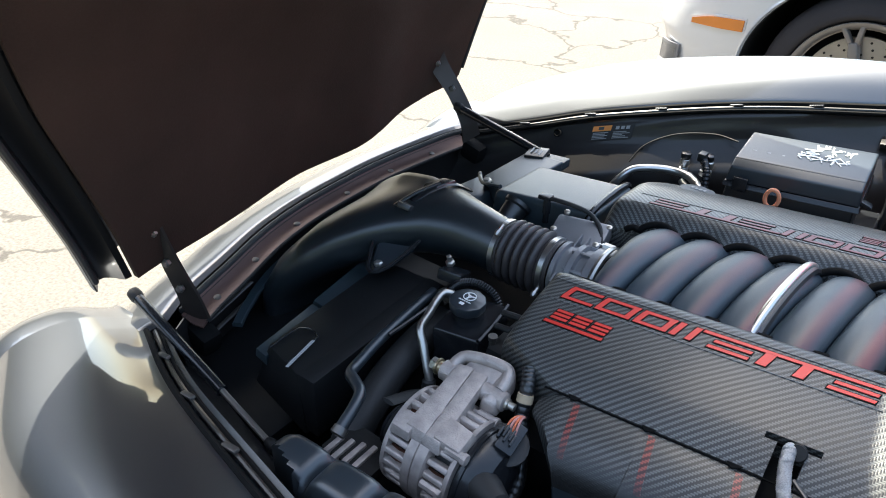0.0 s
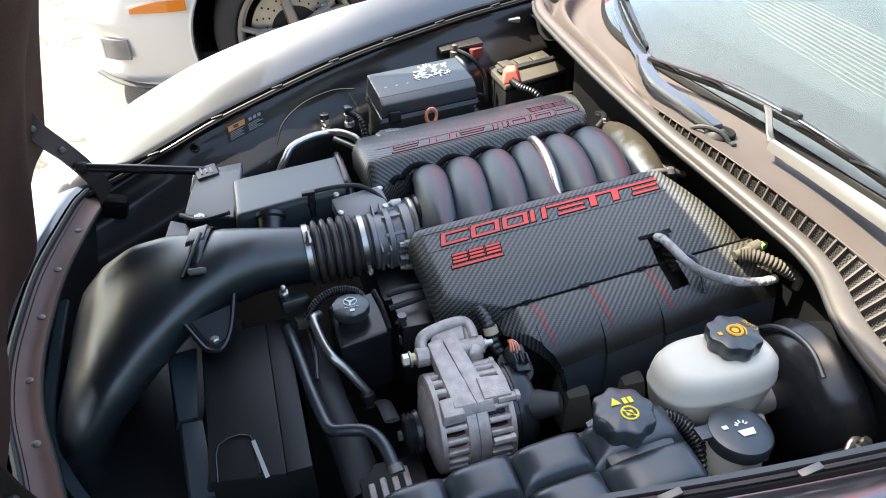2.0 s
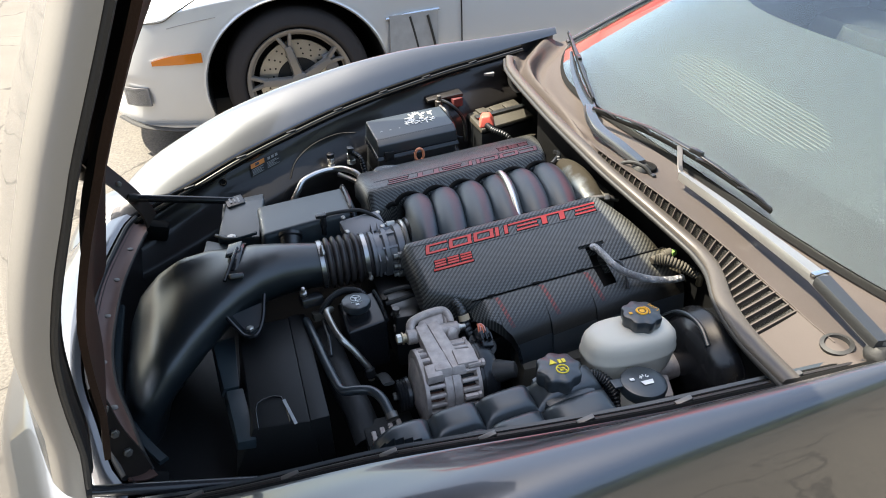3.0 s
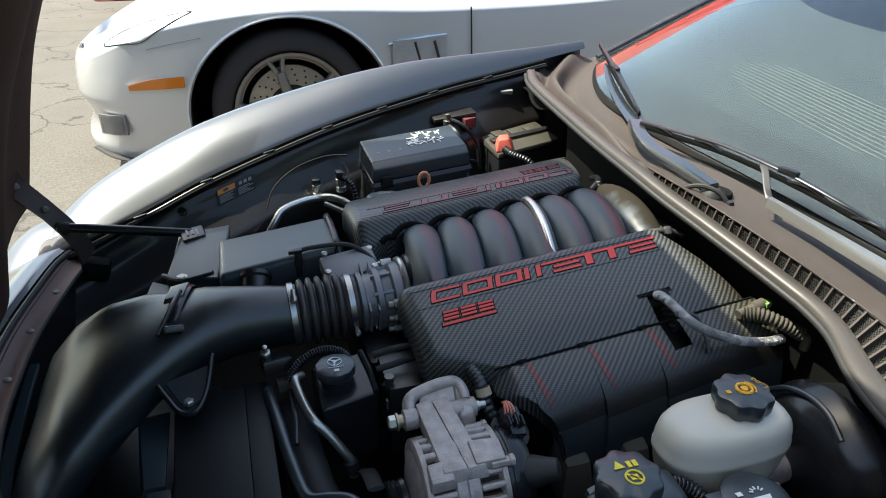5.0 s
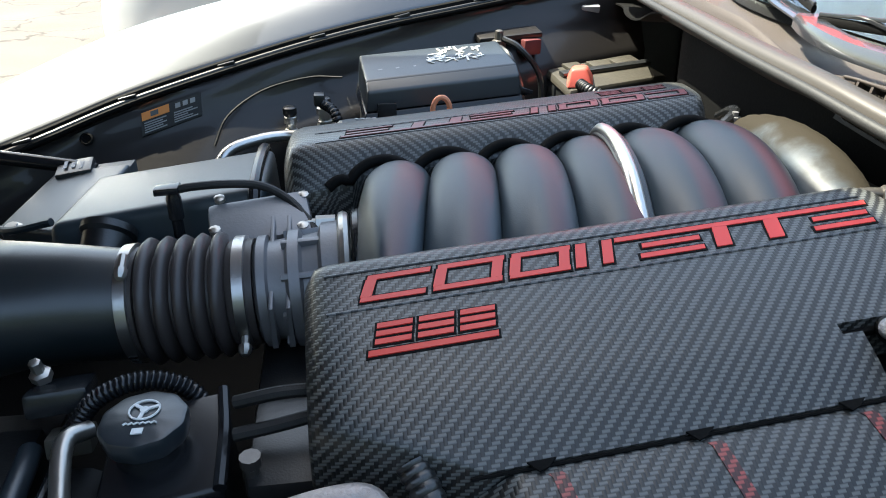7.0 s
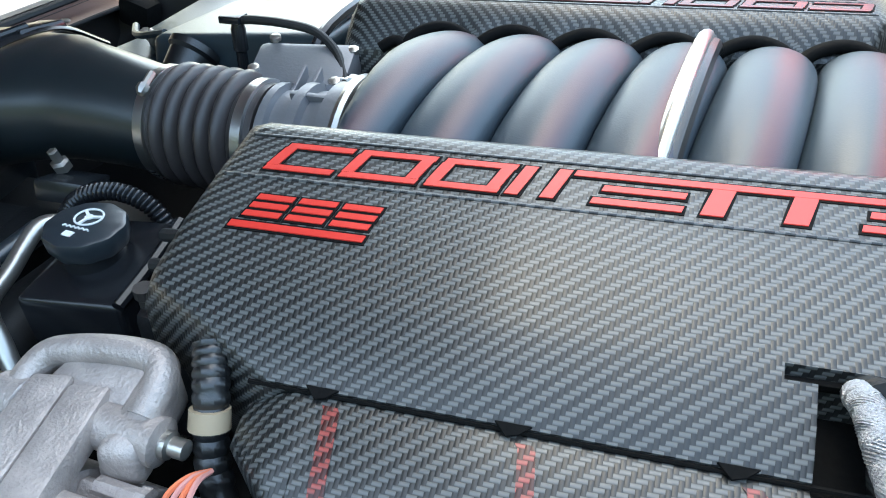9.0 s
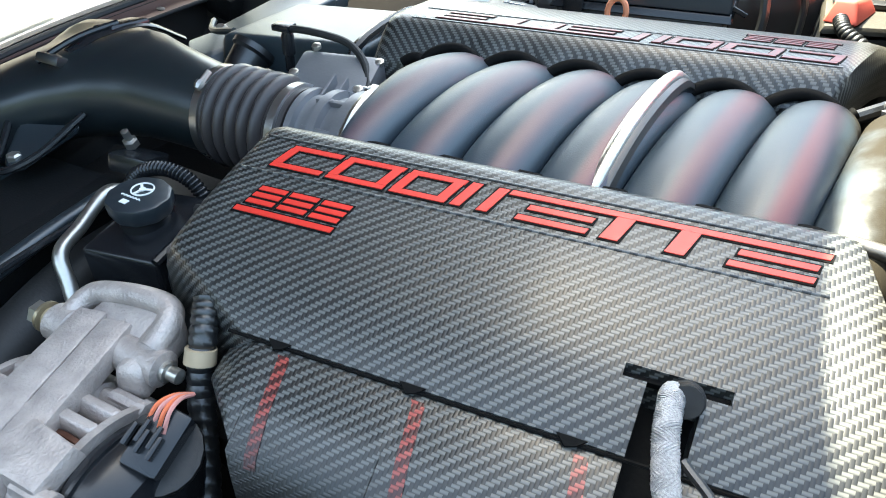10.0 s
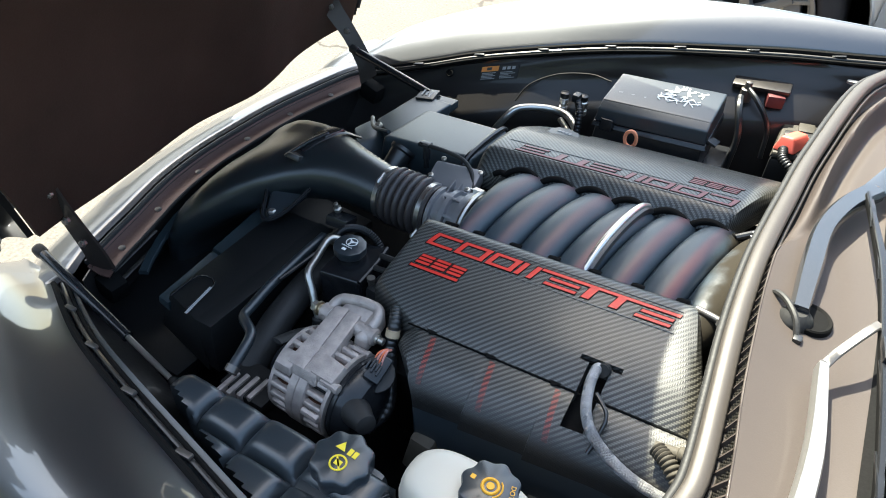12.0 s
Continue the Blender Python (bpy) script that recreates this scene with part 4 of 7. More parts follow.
def build_cover(side):
    label = "carbon-patterned engine cover with red raised marks" + (", braided hose in its slot" if side < 0 else ", facing the passenger side")
    cover = thing("engine_cover", label, "engine cover", "engine covers")
    x0 = -0.402 if side < 0 else -0.422
    n = len(section(side))
    pys = [p[0] for p in section(side)]

    def span(y):
        """Front and rear end of the cover at that distance from the middle."""
        rear = 0.097 + (0.07 * max(0, y - 0.15) / 0.2) - 0.02 * max(0, (0.15 - y) / 0.06)
        front = x0 + (0.012 if y < 0.12 else 0) + 0.10 * max(0, y - 0.296) / 0.0405 if side < 0 else x0 + 0.03 * max(0, y - 0.25) / 0.1
        return front, rear
    ts = [0, 0.006, 0.02, 0.04] + steps(0.07, 0.93, 60) + [0.96, 0.98, 0.994, 1.0]
    full = 0.097 - x0
    if side < 0:
        ts = sorted([t for t in ts if not 0.73 < t < 0.88] + [(q - x0) / full for q in (-0.034, -0.019, -0.008, 0.003, 0.014, 0.029)] + [0.88])

    def column(t, y):
        """x of a column: straight in the middle, drawn to the outline at both ends."""
        a, b = span(y)
        x = x0 + full * t
        return x + (a - x0) * max(0, 1 - t / 0.3) + (b - 0.097) * max(0, (t - 0.88) / 0.12)

    def fn(t, j):
        y = lerp(j, range(n), pys)
        a, b = span(y)
        e = min(t, 1 - t)
        scallop = 0.0
        x = column(t, y)
        if j < 1.5:
            scallop = 0.016 * (1.5 - j) / 1.5 * min(1, max(0, (x + 0.375) / 0.03)) * abs(math.cos(math.pi * (x + 0.315) / 0.0722))
        drop = 0.024 * max(0, 1 - e / 0.03) ** 2
        return Vector((x, side * (y + scallop), crest(x) + cover_z(y, side) - drop))

    def keep(t, j):
        y = lerp(j, range(n), pys)
        x = column(t, y)
        wide = -0.034 < x < 0.029 and 0.289 < y < 0.297
        deep = -0.019 < x < 0.014 and 0.289 < y < 0.3365
        return not (side < 0 and (wide or deep))
    top = surface(fn, ts, list(range(n)), 0, keep)
    edges = [e for e in top.edges if e.is_boundary]
    r = bmesh.ops.extrude_edge_only(top, edges=edges)
    bmesh.ops.translate(top, vec=(0, 0, -0.035), verts=[v for v in r["geom"] if isinstance(v, bmesh.types.BMVert)])
    shell = print_weave(part("upper_panel", top, CARBON, cover, smooth=45))
    def trim(x):
        y = (0.105 if side < 0 else 0.080) + 0.015 * min(1, max(0, (x + 0.375) / 0.03)) * abs(math.cos(math.pi * (x + 0.315) / 0.0722)) ** 0.6
        return Vector((x, side * (y - 0.002), crest(x) + cover_z(y, side) + 0.002))
    part("edge_trim", tube([trim(x) for x in steps(-0.375, 0.09, 110)], 0.0062, 8, 1), BLACK, cover, "black foam edge trim", smooth=60)
    if side < 0:
        # black trough under the slot
        part("slot_recess", hexa([(-0.024, -0.385, crest(0) - 0.125), (0.018, -0.385, crest(0) - 0.125), (0.018, -0.285, crest(0) - 0.085), (-0.024, -0.285, crest(0) - 0.085),
                                  (-0.036, -0.384, crest(0) - 0.105), (0.031, -0.384, crest(0) - 0.105), (0.031, -0.287, crest(0) - 0.066), (-0.036, -0.287, crest(0) - 0.066)], 0.003), BLACK, cover)
        part("slot_brow", box((-0.003, -0.2895, crest(0) - 0.0425), (0.066, 0.004, 0.007), 0.0015, (17, -5.4, 0)), BLACK, cover)
    # lower panel, stepped at each rib; its print ends above a plain black skirt

    def low_on(prof, shift):
        m = len(prof)

        def low(x, j):
            y, dz = lerp(j, range(m), [p[0] for p in prof]), lerp(j, range(m), [p[1] for p in prof])
            fold = 0.0
            for r_ in RIBS:
                d = x - r_
                if 0 < d < 0.10:
                    fold = max(fold, 0.006 * (1 - d / 0.10))
            k = min(1, max(0, (y - 0.35) / 0.03))
            front = -0.31 + 0.07 * max(0, (y - 0.36)) / 0.06
            xx = max(x, front) if side < 0 else x
            return Vector((xx + 0.02 * (y - 0.34), side * (y + fold * k), crest(x) + dz + (0 if side < 0 else 0.02) - fold * 0.5 * k - 0.02 * max(0, (-0.28 - x) / 0.03)))
        return low
    low = low_on(LOWER, 0)
    xs = sorted([x for x in steps(-0.315, 0.165, 60) if not -0.021 < x < 0.016] + [-0.019, -0.008, 0.003, 0.014] + [q for r_ in RIBS for q in (r_ - 0.0005, r_ + 0.0005)])

    def not_slot(x, j):
        return not (side < 0 and -0.019 < x < 0.014 and j < 2.3)
    print_weave(part("lower_panel", surface(low, xs, [0, 0.5, 1, 1.5, 2, 2.3, 2.5, 2.75, 3, 3.5, 4, 4.5, 5], 0.003, not_slot), CARBON, cover, smooth=30))
    part("lower_skirt", surface(low_on(SKIRT, 0), xs, steps(0, len(SKIRT) - 1, 10), 0.003), SATIN, cover, "plain black lower skirt", smooth=30)
    if side < 0:
        for r_ in RIBS:
            # dark notch in the seam and a red-tinted stripe down the rib
            part("seam_notch", prism([(r_ - 0.008, -0.3362, crest(r_) - 0.0582), (r_ + 0.011, -0.3362, crest(r_) - 0.0567), (r_ + 0.005, -0.3402, crest(r_) - 0.0598), (r_ - 0.001, -0.3418, crest(r_) - 0.0612)], (0, 0, 0.0012)), BLACK, cover)
            print_weave(part("rib_stripe", surface(lambda u, j, r_=r_: low(r_ + 0.0008 + 0.009 * u + 0.005 * j, j) + Vector((0, -0.0004, 0.0006)), [0, 0.5, 1], [0.6, 1, 1.5, 2, 2.5, 3, 3.4], 0.0004), REDCARBON, cover, "red-tinted stripe along a rib"))
        part("seam", tube([(x, -0.3370, crest(x) - 0.0612) for x in steps(-0.305, 0.16, 20)], 0.0015, 6, 1), BLACK, cover)
    # front skirt
    print_weave(part("front_skirt", surface(lambda y, v: Vector((span(y)[0] + 0.004 + 0.012 * v, side * y, crest(x0) + cover_z(y, side) - 0.022 - 0.075 * v)), steps(0.12, 0.33, 16), steps(0, 1, 5), 0.003), CARBON, cover, smooth=40), True)
    # seam line under the lettering field, and red marks as plain slanted bars

    count = [0]

    def mark(x, y, w, h, slant=0.010):
        """A red slanted bar, let into a narrow dark outline."""
        def at(px, py, lift):
            qx, qy = (px, py) if side < 0 else (-0.287 - px, py - 0.043)
            return Vector((qx, side * qy, crest(qx) + cover_z(qy, side) + lift))
        count[0] += 1
        for g, lift, name, m in ((0.0017, 0.0004 + 0.00003 * (count[0] % 9), "mark_outline", BLACK), (0.0, 0.0011 + 0.00003 * (count[0] % 9), "red_mark", RED)):
            lo, hi = (y + h / 2 + g, y - h / 2 - g)
            q = [at(x - g, lo, lift), at(x + w + g, lo, lift), at(x + w + slant + g, hi, lift), at(x + slant - g, hi, lift)]
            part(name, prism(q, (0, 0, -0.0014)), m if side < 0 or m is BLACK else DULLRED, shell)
    # a row of plain red shapes: brackets, frames, posts and bars under one long bar
    low, tall, thick, lean = 0.2005, 0.029, 0.0052, 0.009
    mid, top = low - tall / 2, low - tall + thick / 2

    def bar(x, w, y):
        mark(x + lean * (low - y) / tall, y, w, thick, 0.0015)

    def post(x, w=0.0085, h=tall - 2 * thick + 0.001, y=mid):
        mark(x + lean * (low - y - h / 2) / tall, y, w, h, lean * h / tall)
    base = low - thick / 2
    for x, w, closed in ((-0.361, 0.049, False), (-0.306, 0.053, True), (-0.247, 0.048, True)):
        bar(x, w, base)
        bar(x, w, top)
        post(x)
        if closed:
            post(x + w - 0.0085)
    for x in (-0.194, -0.172):
        post(x, h=tall - 0.001, y=mid)
    bar(-0.162, 0.222, top)
    for x in (-0.142, 0.006):
        bar(x, 0.053, base)
        bar(x + 0.002, 0.049, mid)
    for x in (-0.078, -0.033):
        post(x, 0.013, tall - thick, mid + thick / 2)
    bx = -0.359
    for i in range(3):
        x = bx + 0.003 + i * 0.030
        for y in (0.2270, 0.2345, 0.2420):
            mark(x + 0.006 * (0.2545 - y) / 0.03, y, 0.0255, 0.0046, 0.001)
    mark(bx, 0.2515, 0.091, 0.0046, 0.001)
    # fine ridges bounding the lettering field
    print_weave(part("field_ridge", tube([(x, side * (0.2075 if side < 0 else 0.166), crest(x) + cover_z(0.2075 if side < 0 else 0.166, side) + 0.0003) for x in steps(-0.385, 0.07, 8)], 0.0014, 6, 2, flat=0.6), CARBON, shell))
    print_weave(part("field_ridge", tube([(x, side * (0.164 if side < 0 else 0.122), crest(x) + cover_z(0.164 if side < 0 else 0.122, side) + 0.0003) for x in steps(-0.385, 0.07, 8)], 0.0014, 6, 2, flat=0.6), CARBON, shell))
    cover.matrix_world = ENGINE_TURN
    return cover


build_cover(-1)
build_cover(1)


# ---- intake manifold, throttle body, bellows, duct ----
def build_manifold():
    man = thing("intake_manifold", "satin black ribbed plastic intake manifold", "intake manifold")
    xa, xb, pitch = -0.356, 0.158, 0.0722

    def fn(x, a):
        y0 = 0.165 * math.sin(a)
        f = 2 * (((x - 0.16 * y0 + 0.351) / pitch) % 1.0) - 1
        h = max(0.0, 1 - f * f) ** 0.5
        end = min(1, max(0, (x - xa) / 0.02), ) ** 0.5 * min(1, max(0, (xb - x) / 0.035)) ** 0.5
        r = 0.062 + 0.024 * h
        r *= 0.55 + 0.45 * end
        return Vector((x, -0.012 + 1.95 * r * math.sin(a), crest(x) - 0.077 + r * 1.02 * math.cos(a)))
    angles = [radians(d) for d in range(-120, 121, 6)]
    for i in range(7):
        def one(t, a, i=i):
            return fn(-0.351 + pitch * (i + t) + 0.16 * 0.165 * math.sin(a), a)
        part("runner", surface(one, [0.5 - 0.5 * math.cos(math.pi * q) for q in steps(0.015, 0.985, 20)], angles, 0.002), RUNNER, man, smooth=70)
    part("rear_body", box((0.165, -0.03, 0.71), (0.06, 0.16, 0.08), 0.015, (0, -5, 0)), DUSTY, man)
    part("plenum_base", box((-0.12, -0.01, 0.655), (0.48, 0.28, 0.10), 0.02, (0, -5.4, 0)), PLASTIC, man)
    # bright tube over the runners, in a dark groove
    top = [(-0.066, 0.088, crest(-0.07) - 0.006), (-0.073, 0.055, crest(-0.07) + 0.010), (-0.082, 0.0, crest(-0.08) + 0.017), (-0.092, -0.06, crest(-0.09) + 0.009), (-0.100, -0.11, crest(-0.1) - 0.014), (-0.106, -0.16, crest(-0.1) - 0.05)]
    part("groove", tube([Vector(p) + Vector((0.004, 0, -0.006)) for p in top], 0.011, 8, 5, flat=0.7), PLASTIC, man)
    pipe = thing("steam_tube", "bright steel crossover tube over the manifold", "tube")
    part("tube", tube(top, 0.0068, 12, 6), BRIGHTALU, pipe, smooth=60)
    man.matrix_world = pipe.matrix_world = ENGINE_TURN


build_manifold()
AX = Vector((-0.575, -0.029, 0.648))


def build_intake():
    tb = thing("throttle_body", "cast aluminium throttle body with black sensor housing", "throttle body")
    part("barrel", lathe((-0.455, -0.029, 0.652), (1, 0, 0.05), [(0, 0.050), (0.004, 0.056), (0.012, 0.056), (0.014, 0.050), (0.03, 0.051), (0.034, 0.059), (0.044, 0.059), (0.047, 0.052), (0.062, 0.054), (0.066, 0.063), (0.082, 0.064), (0.085, 0.056), (0.10, 0.056)], 36), DULLALU, tb)
    for k in range(9):
        a = radians(20 + 40 * k)
        part("rib", box((-0.405, -0.029 + 0.054 * math.cos(a), 0.655 + 0.054 * math.sin(a)), (0.05, 0.006, 0.008), 0.001, (math.degrees(a) + 90, -3, 0)), DULLALU, tb)
    for dy, dz in ((0.05, 0.045), (-0.062, 0.02), (-0.055, -0.035), (-0.062, -0.008)):
        part("bolt", lathe((-0.378, -0.029 + dy, 0.655 + dz), (-1, 0, 0), [(0, 0.009), (0.02, 0.009), (0.021, 0.006), (0.03, 0.006)], 6), STEEL, tb)
    part("motor_housing", box((-0.455, 0.036, 0.692), (0.105, 0.066, 0.034), 0.008, (18, -4, 8)), DULLALU, tb, "dull grey throttle motor housing")
    for dx, dy in ((-0.044, -0.022), (0.044, -0.022), (-0.044, 0.026), (0.044, 0.026)):
        part("housing_screw", lathe((-0.455 + dx, 0.036 + dy, 0.707 + 0.3 * dy), (0, -0.3, 1), [(0, 0.006), (0.004, 0.006), (0.005, 0.0035)], 8), STEEL, tb)
    for x in (-0.440, -0.424):
        part("casting_web", hexa([(x - 0.003, -0.085, 0.62), (x + 0.003, -0.085, 0.62), (x + 0.003, 0.02, 0.64), (x - 0.003, 0.02, 0.64), (x - 0.002, -0.092, 0.668), (x + 0.002, -0.092, 0.668), (x + 0.002, 0.012, 0.716), (x - 0.002, 0.012, 0.716)], 0.001), DULLALU, tb)
    part("motor_lid", box((-0.448, 0.038, 0.704), (0.05, 0.045, 0.010), 0.004, (18, -4, 8)), DULLALU, tb)
    part("flange", tube([(-0.356, -0.029 + 0.07 * math.sin(a), 0.655 + 0.07 * math.cos(a)) for a in np.linspace(-2.4, 2.4, 16)], 0.007, 8, 2), GLOSSY, tb)
    part("flange", tube([(-0.370, -0.029 + 0.068 * math.sin(a), 0.655 + 0.068 * math.cos(a)) for a in np.linspace(-2.4, 2.4, 16)], 0.006, 8, 2), STEEL, tb)
    bel = thing("intake_bellows", "ribbed black rubber intake bellows with steel clamps", "bellows")
    prof = [(0, 0.054), (0.018, 0.055)]
    for i in range(5):
        s = 0.018 + i * 0.0165
        prof += [(s + 0.001, 0.0505), (s + 0.0035, 0.0595), (s + 0.008, 0.0628), (s + 0.0130, 0.0595), (s + 0.0155, 0.0505)]
    prof += [(0.103, 0.054), (0.125, 0.053)]
    part("rubber_boot", lathe(AX + Vector((-0.006, 0, 0)), (1, 0, 0.04), prof, 40), BOOT, bel, smooth=70)
    for x, r in ((0.0, 0.0575), (0.104, 0.056)):
        c = part("hose_clamp", lathe(AX + Vector((x - 0.003, 0, x * 0.04)), (1, 0, 0.04), [(0, r), (0.0005, r + 0.001), (0.0105, r + 0.001), (0.011, r)], 40), CLAMP, bel, "bright steel hose clamp")
        an = radians(62 if x < 0.05 else -20)
        part("clamp_screw", lathe(AX + Vector((x + 0.004, (r + 0.006) * -math.cos(an), x * 0.04 + (r + 0.006) * math.sin(an))) - Vector((0, 0.012, 0.006)), (0, 0.9, 0.45), [(0, 0.0035), (0.004, 0.0062), (0.010, 0.0062), (0.011, 0.004), (0.026, 0.004)], 8), STEEL, c)
        for k in range(5):
            a2 = radians(-30 - 8 * k)
            part("clamp_slot", box(AX + Vector((x + 0.0035, -(r + 0.0012) * math.cos(a2), x * 0.04 + (r + 0.0012) * math.sin(a2))), (0.007, 0.0012, 0.003), 0, (math.degrees(-a2), 0, 0)), DARK, c)
    duct = thing("intake_duct", "wide satin black plastic air intake duct", "air duct")
    spine = [(-0.575, -0.029, 0.648, 0.0535, 0.0535, 2.0), (-0.62, -0.029, 0.652, 0.058, 0.056, 2.0), (-0.67, -0.028, 0.654, 0.066, 0.058, 2.1), (-0.72, -0.026, 0.650, 0.084, 0.060, 2.3), (-0.77, -0.028, 0.640, 0.108, 0.060, 2.4),
             (-0.82, -0.036, 0.625, 0.135, 0.060, 2.5), (-0.87, -0.048, 0.603, 0.160, 0.060, 2.5), (-0.92, -0.06, 0.572, 0.185, 0.060, 2.5), (-0.965, -0.066, 0.528, 0.205, 0.056, 2.5), (-1.0, -0.07, 0.47, 0.215, 0.05, 2.5), (-1.01, -0.07, 0.40, 0.215, 0.05, 2.5)]
    cols = list(zip(*spine))
    rings = []
    for t in steps(0, len(spine) - 1, 40):
        x, y, z, ry, rz, p = (lerp(t, range(len(spine)), c) for c in cols)
        slope = max(0, min(1, (-0.80 - x) / 0.2)) * 1.2
        ring = []
        for a in np.linspace(0, 2 * math.pi, 40, endpoint=False):
            cy, cz = math.copysign(abs(math.cos(a)) ** (2 / p), math.cos(a)), math.copysign(abs(math.sin(a)) ** (2 / p), math.sin(a))
            hump = 0.034 * math.exp(-((cy - 0.72) / 0.30) ** 2) * max(0, math.sin(a)) * min(1, max(0, (-0.78 - x) / 0.1))
            ring.append((x - math.sin(slope) * rz * cz, y + ry * cy, z + math.cos(slope) * rz * cz + hump))
        rings.append(ring)
    body = part("duct_body", loft(rings), DUCT, duct, smooth=60)
    # lug with a bolt on the side towards the driver
    lug = part("lug", prism([(-0.72, -0.125, 0.625), (-0.80, -0.15, 0.618), (-0.775, -0.195, 0.602), (-0.757, -0.206, 0.600), (-0.738, -0.195, 0.604)], (0.004, 0.004, 0.012), 0.003), SATIN, body)
    part("lug_rim", tube([(-0.716, -0.115, 0.648), (-0.728, -0.175, 0.622), (-0.745, -0.212, 0.612), (-0.768, -0.208, 0.611), (-0.787, -0.18, 0.620), (-0.812, -0.14, 0.64)], 0.0045, 8, 5), GLOSSY, lug)
    part("bolt", lathe((-0.757, -0.19, 0.612), (0, 0, 1), [(0, 0.009), (0.006, 0.009), (0.008, 0.006)], 6), STEEL, lug)
    # clip strap over the top
    part("strap_badge", hexa([(-0.790, -0.020, 0.700), (-0.752, -0.018, 0.706), (-0.744, 0.040, 0.702), (-0.782, 0.040, 0.696), (-0.787, -0.017, 0.709), (-0.755, -0.015, 0.714), (-0.747, 0.037, 0.710), (-0.779, 0.037, 0.705)], 0.003), GLOSSY, body)
    part("strap", tube([(-0.745, 0.085, 0.668), (-0.752, 0.03, 0.703), (-0.765, -0.03, 0.706), (-0.775, -0.07, 0.695)], 0.011, 8, 5, flat=0.3), GLOSSY, body)
    part("strap_clip", box((-0.772, -0.085, 0.690), (0.03, 0.05, 0.012), 0.004, (-30, 8, 10)), PLASTIC, body)
    part("strap_rib", tube([(-0.795, -0.10, 0.69), (-0.775, -0.05, 0.708), (-0.76, 0.0, 0.713)], 0.004, 8, 4), GLOSSY, body)
    # sensor and its corrugated wire sleeve
    sensor = thing("air_sensor", "black air sensor with bolt and corrugated wire sleeve", "sensor")
    sensor.matrix_world = pose(0.010, -0.018, -0.004)
    part("housing", box((-0.625, -0.118, 0.628), (0.05, 0.045, 0.022), 0.005, (-18, 0, 8)), GLOSSY, sensor)
    part("bolt", lathe((-0.641, -0.108, 0.640), (0, -0.3, 1), [(0, 0.009), (0.008, 0.009), (0.010, 0.005), (0.022, 0.005), (0.023, 0.003)], 6), STEEL, sensor)
    part("plug", box((-0.612, -0.150, 0.605), (0.035, 0.03, 0.018), 0.003, (-18, 0, 8)), DUSTY, sensor)
    part("wire_sleeve", tube([(-0.61, -0.155, 0.615), (-0.585, -0.150, 0.645), (-0.55, -0.142, 0.654), (-0.515, -0.140, 0.640), (-0.495, -0.145, 0.60)], 0.0075, 10, 6, ribs=34, rib=0.0012), GLOSSY, sensor, smooth=70)


build_intake()


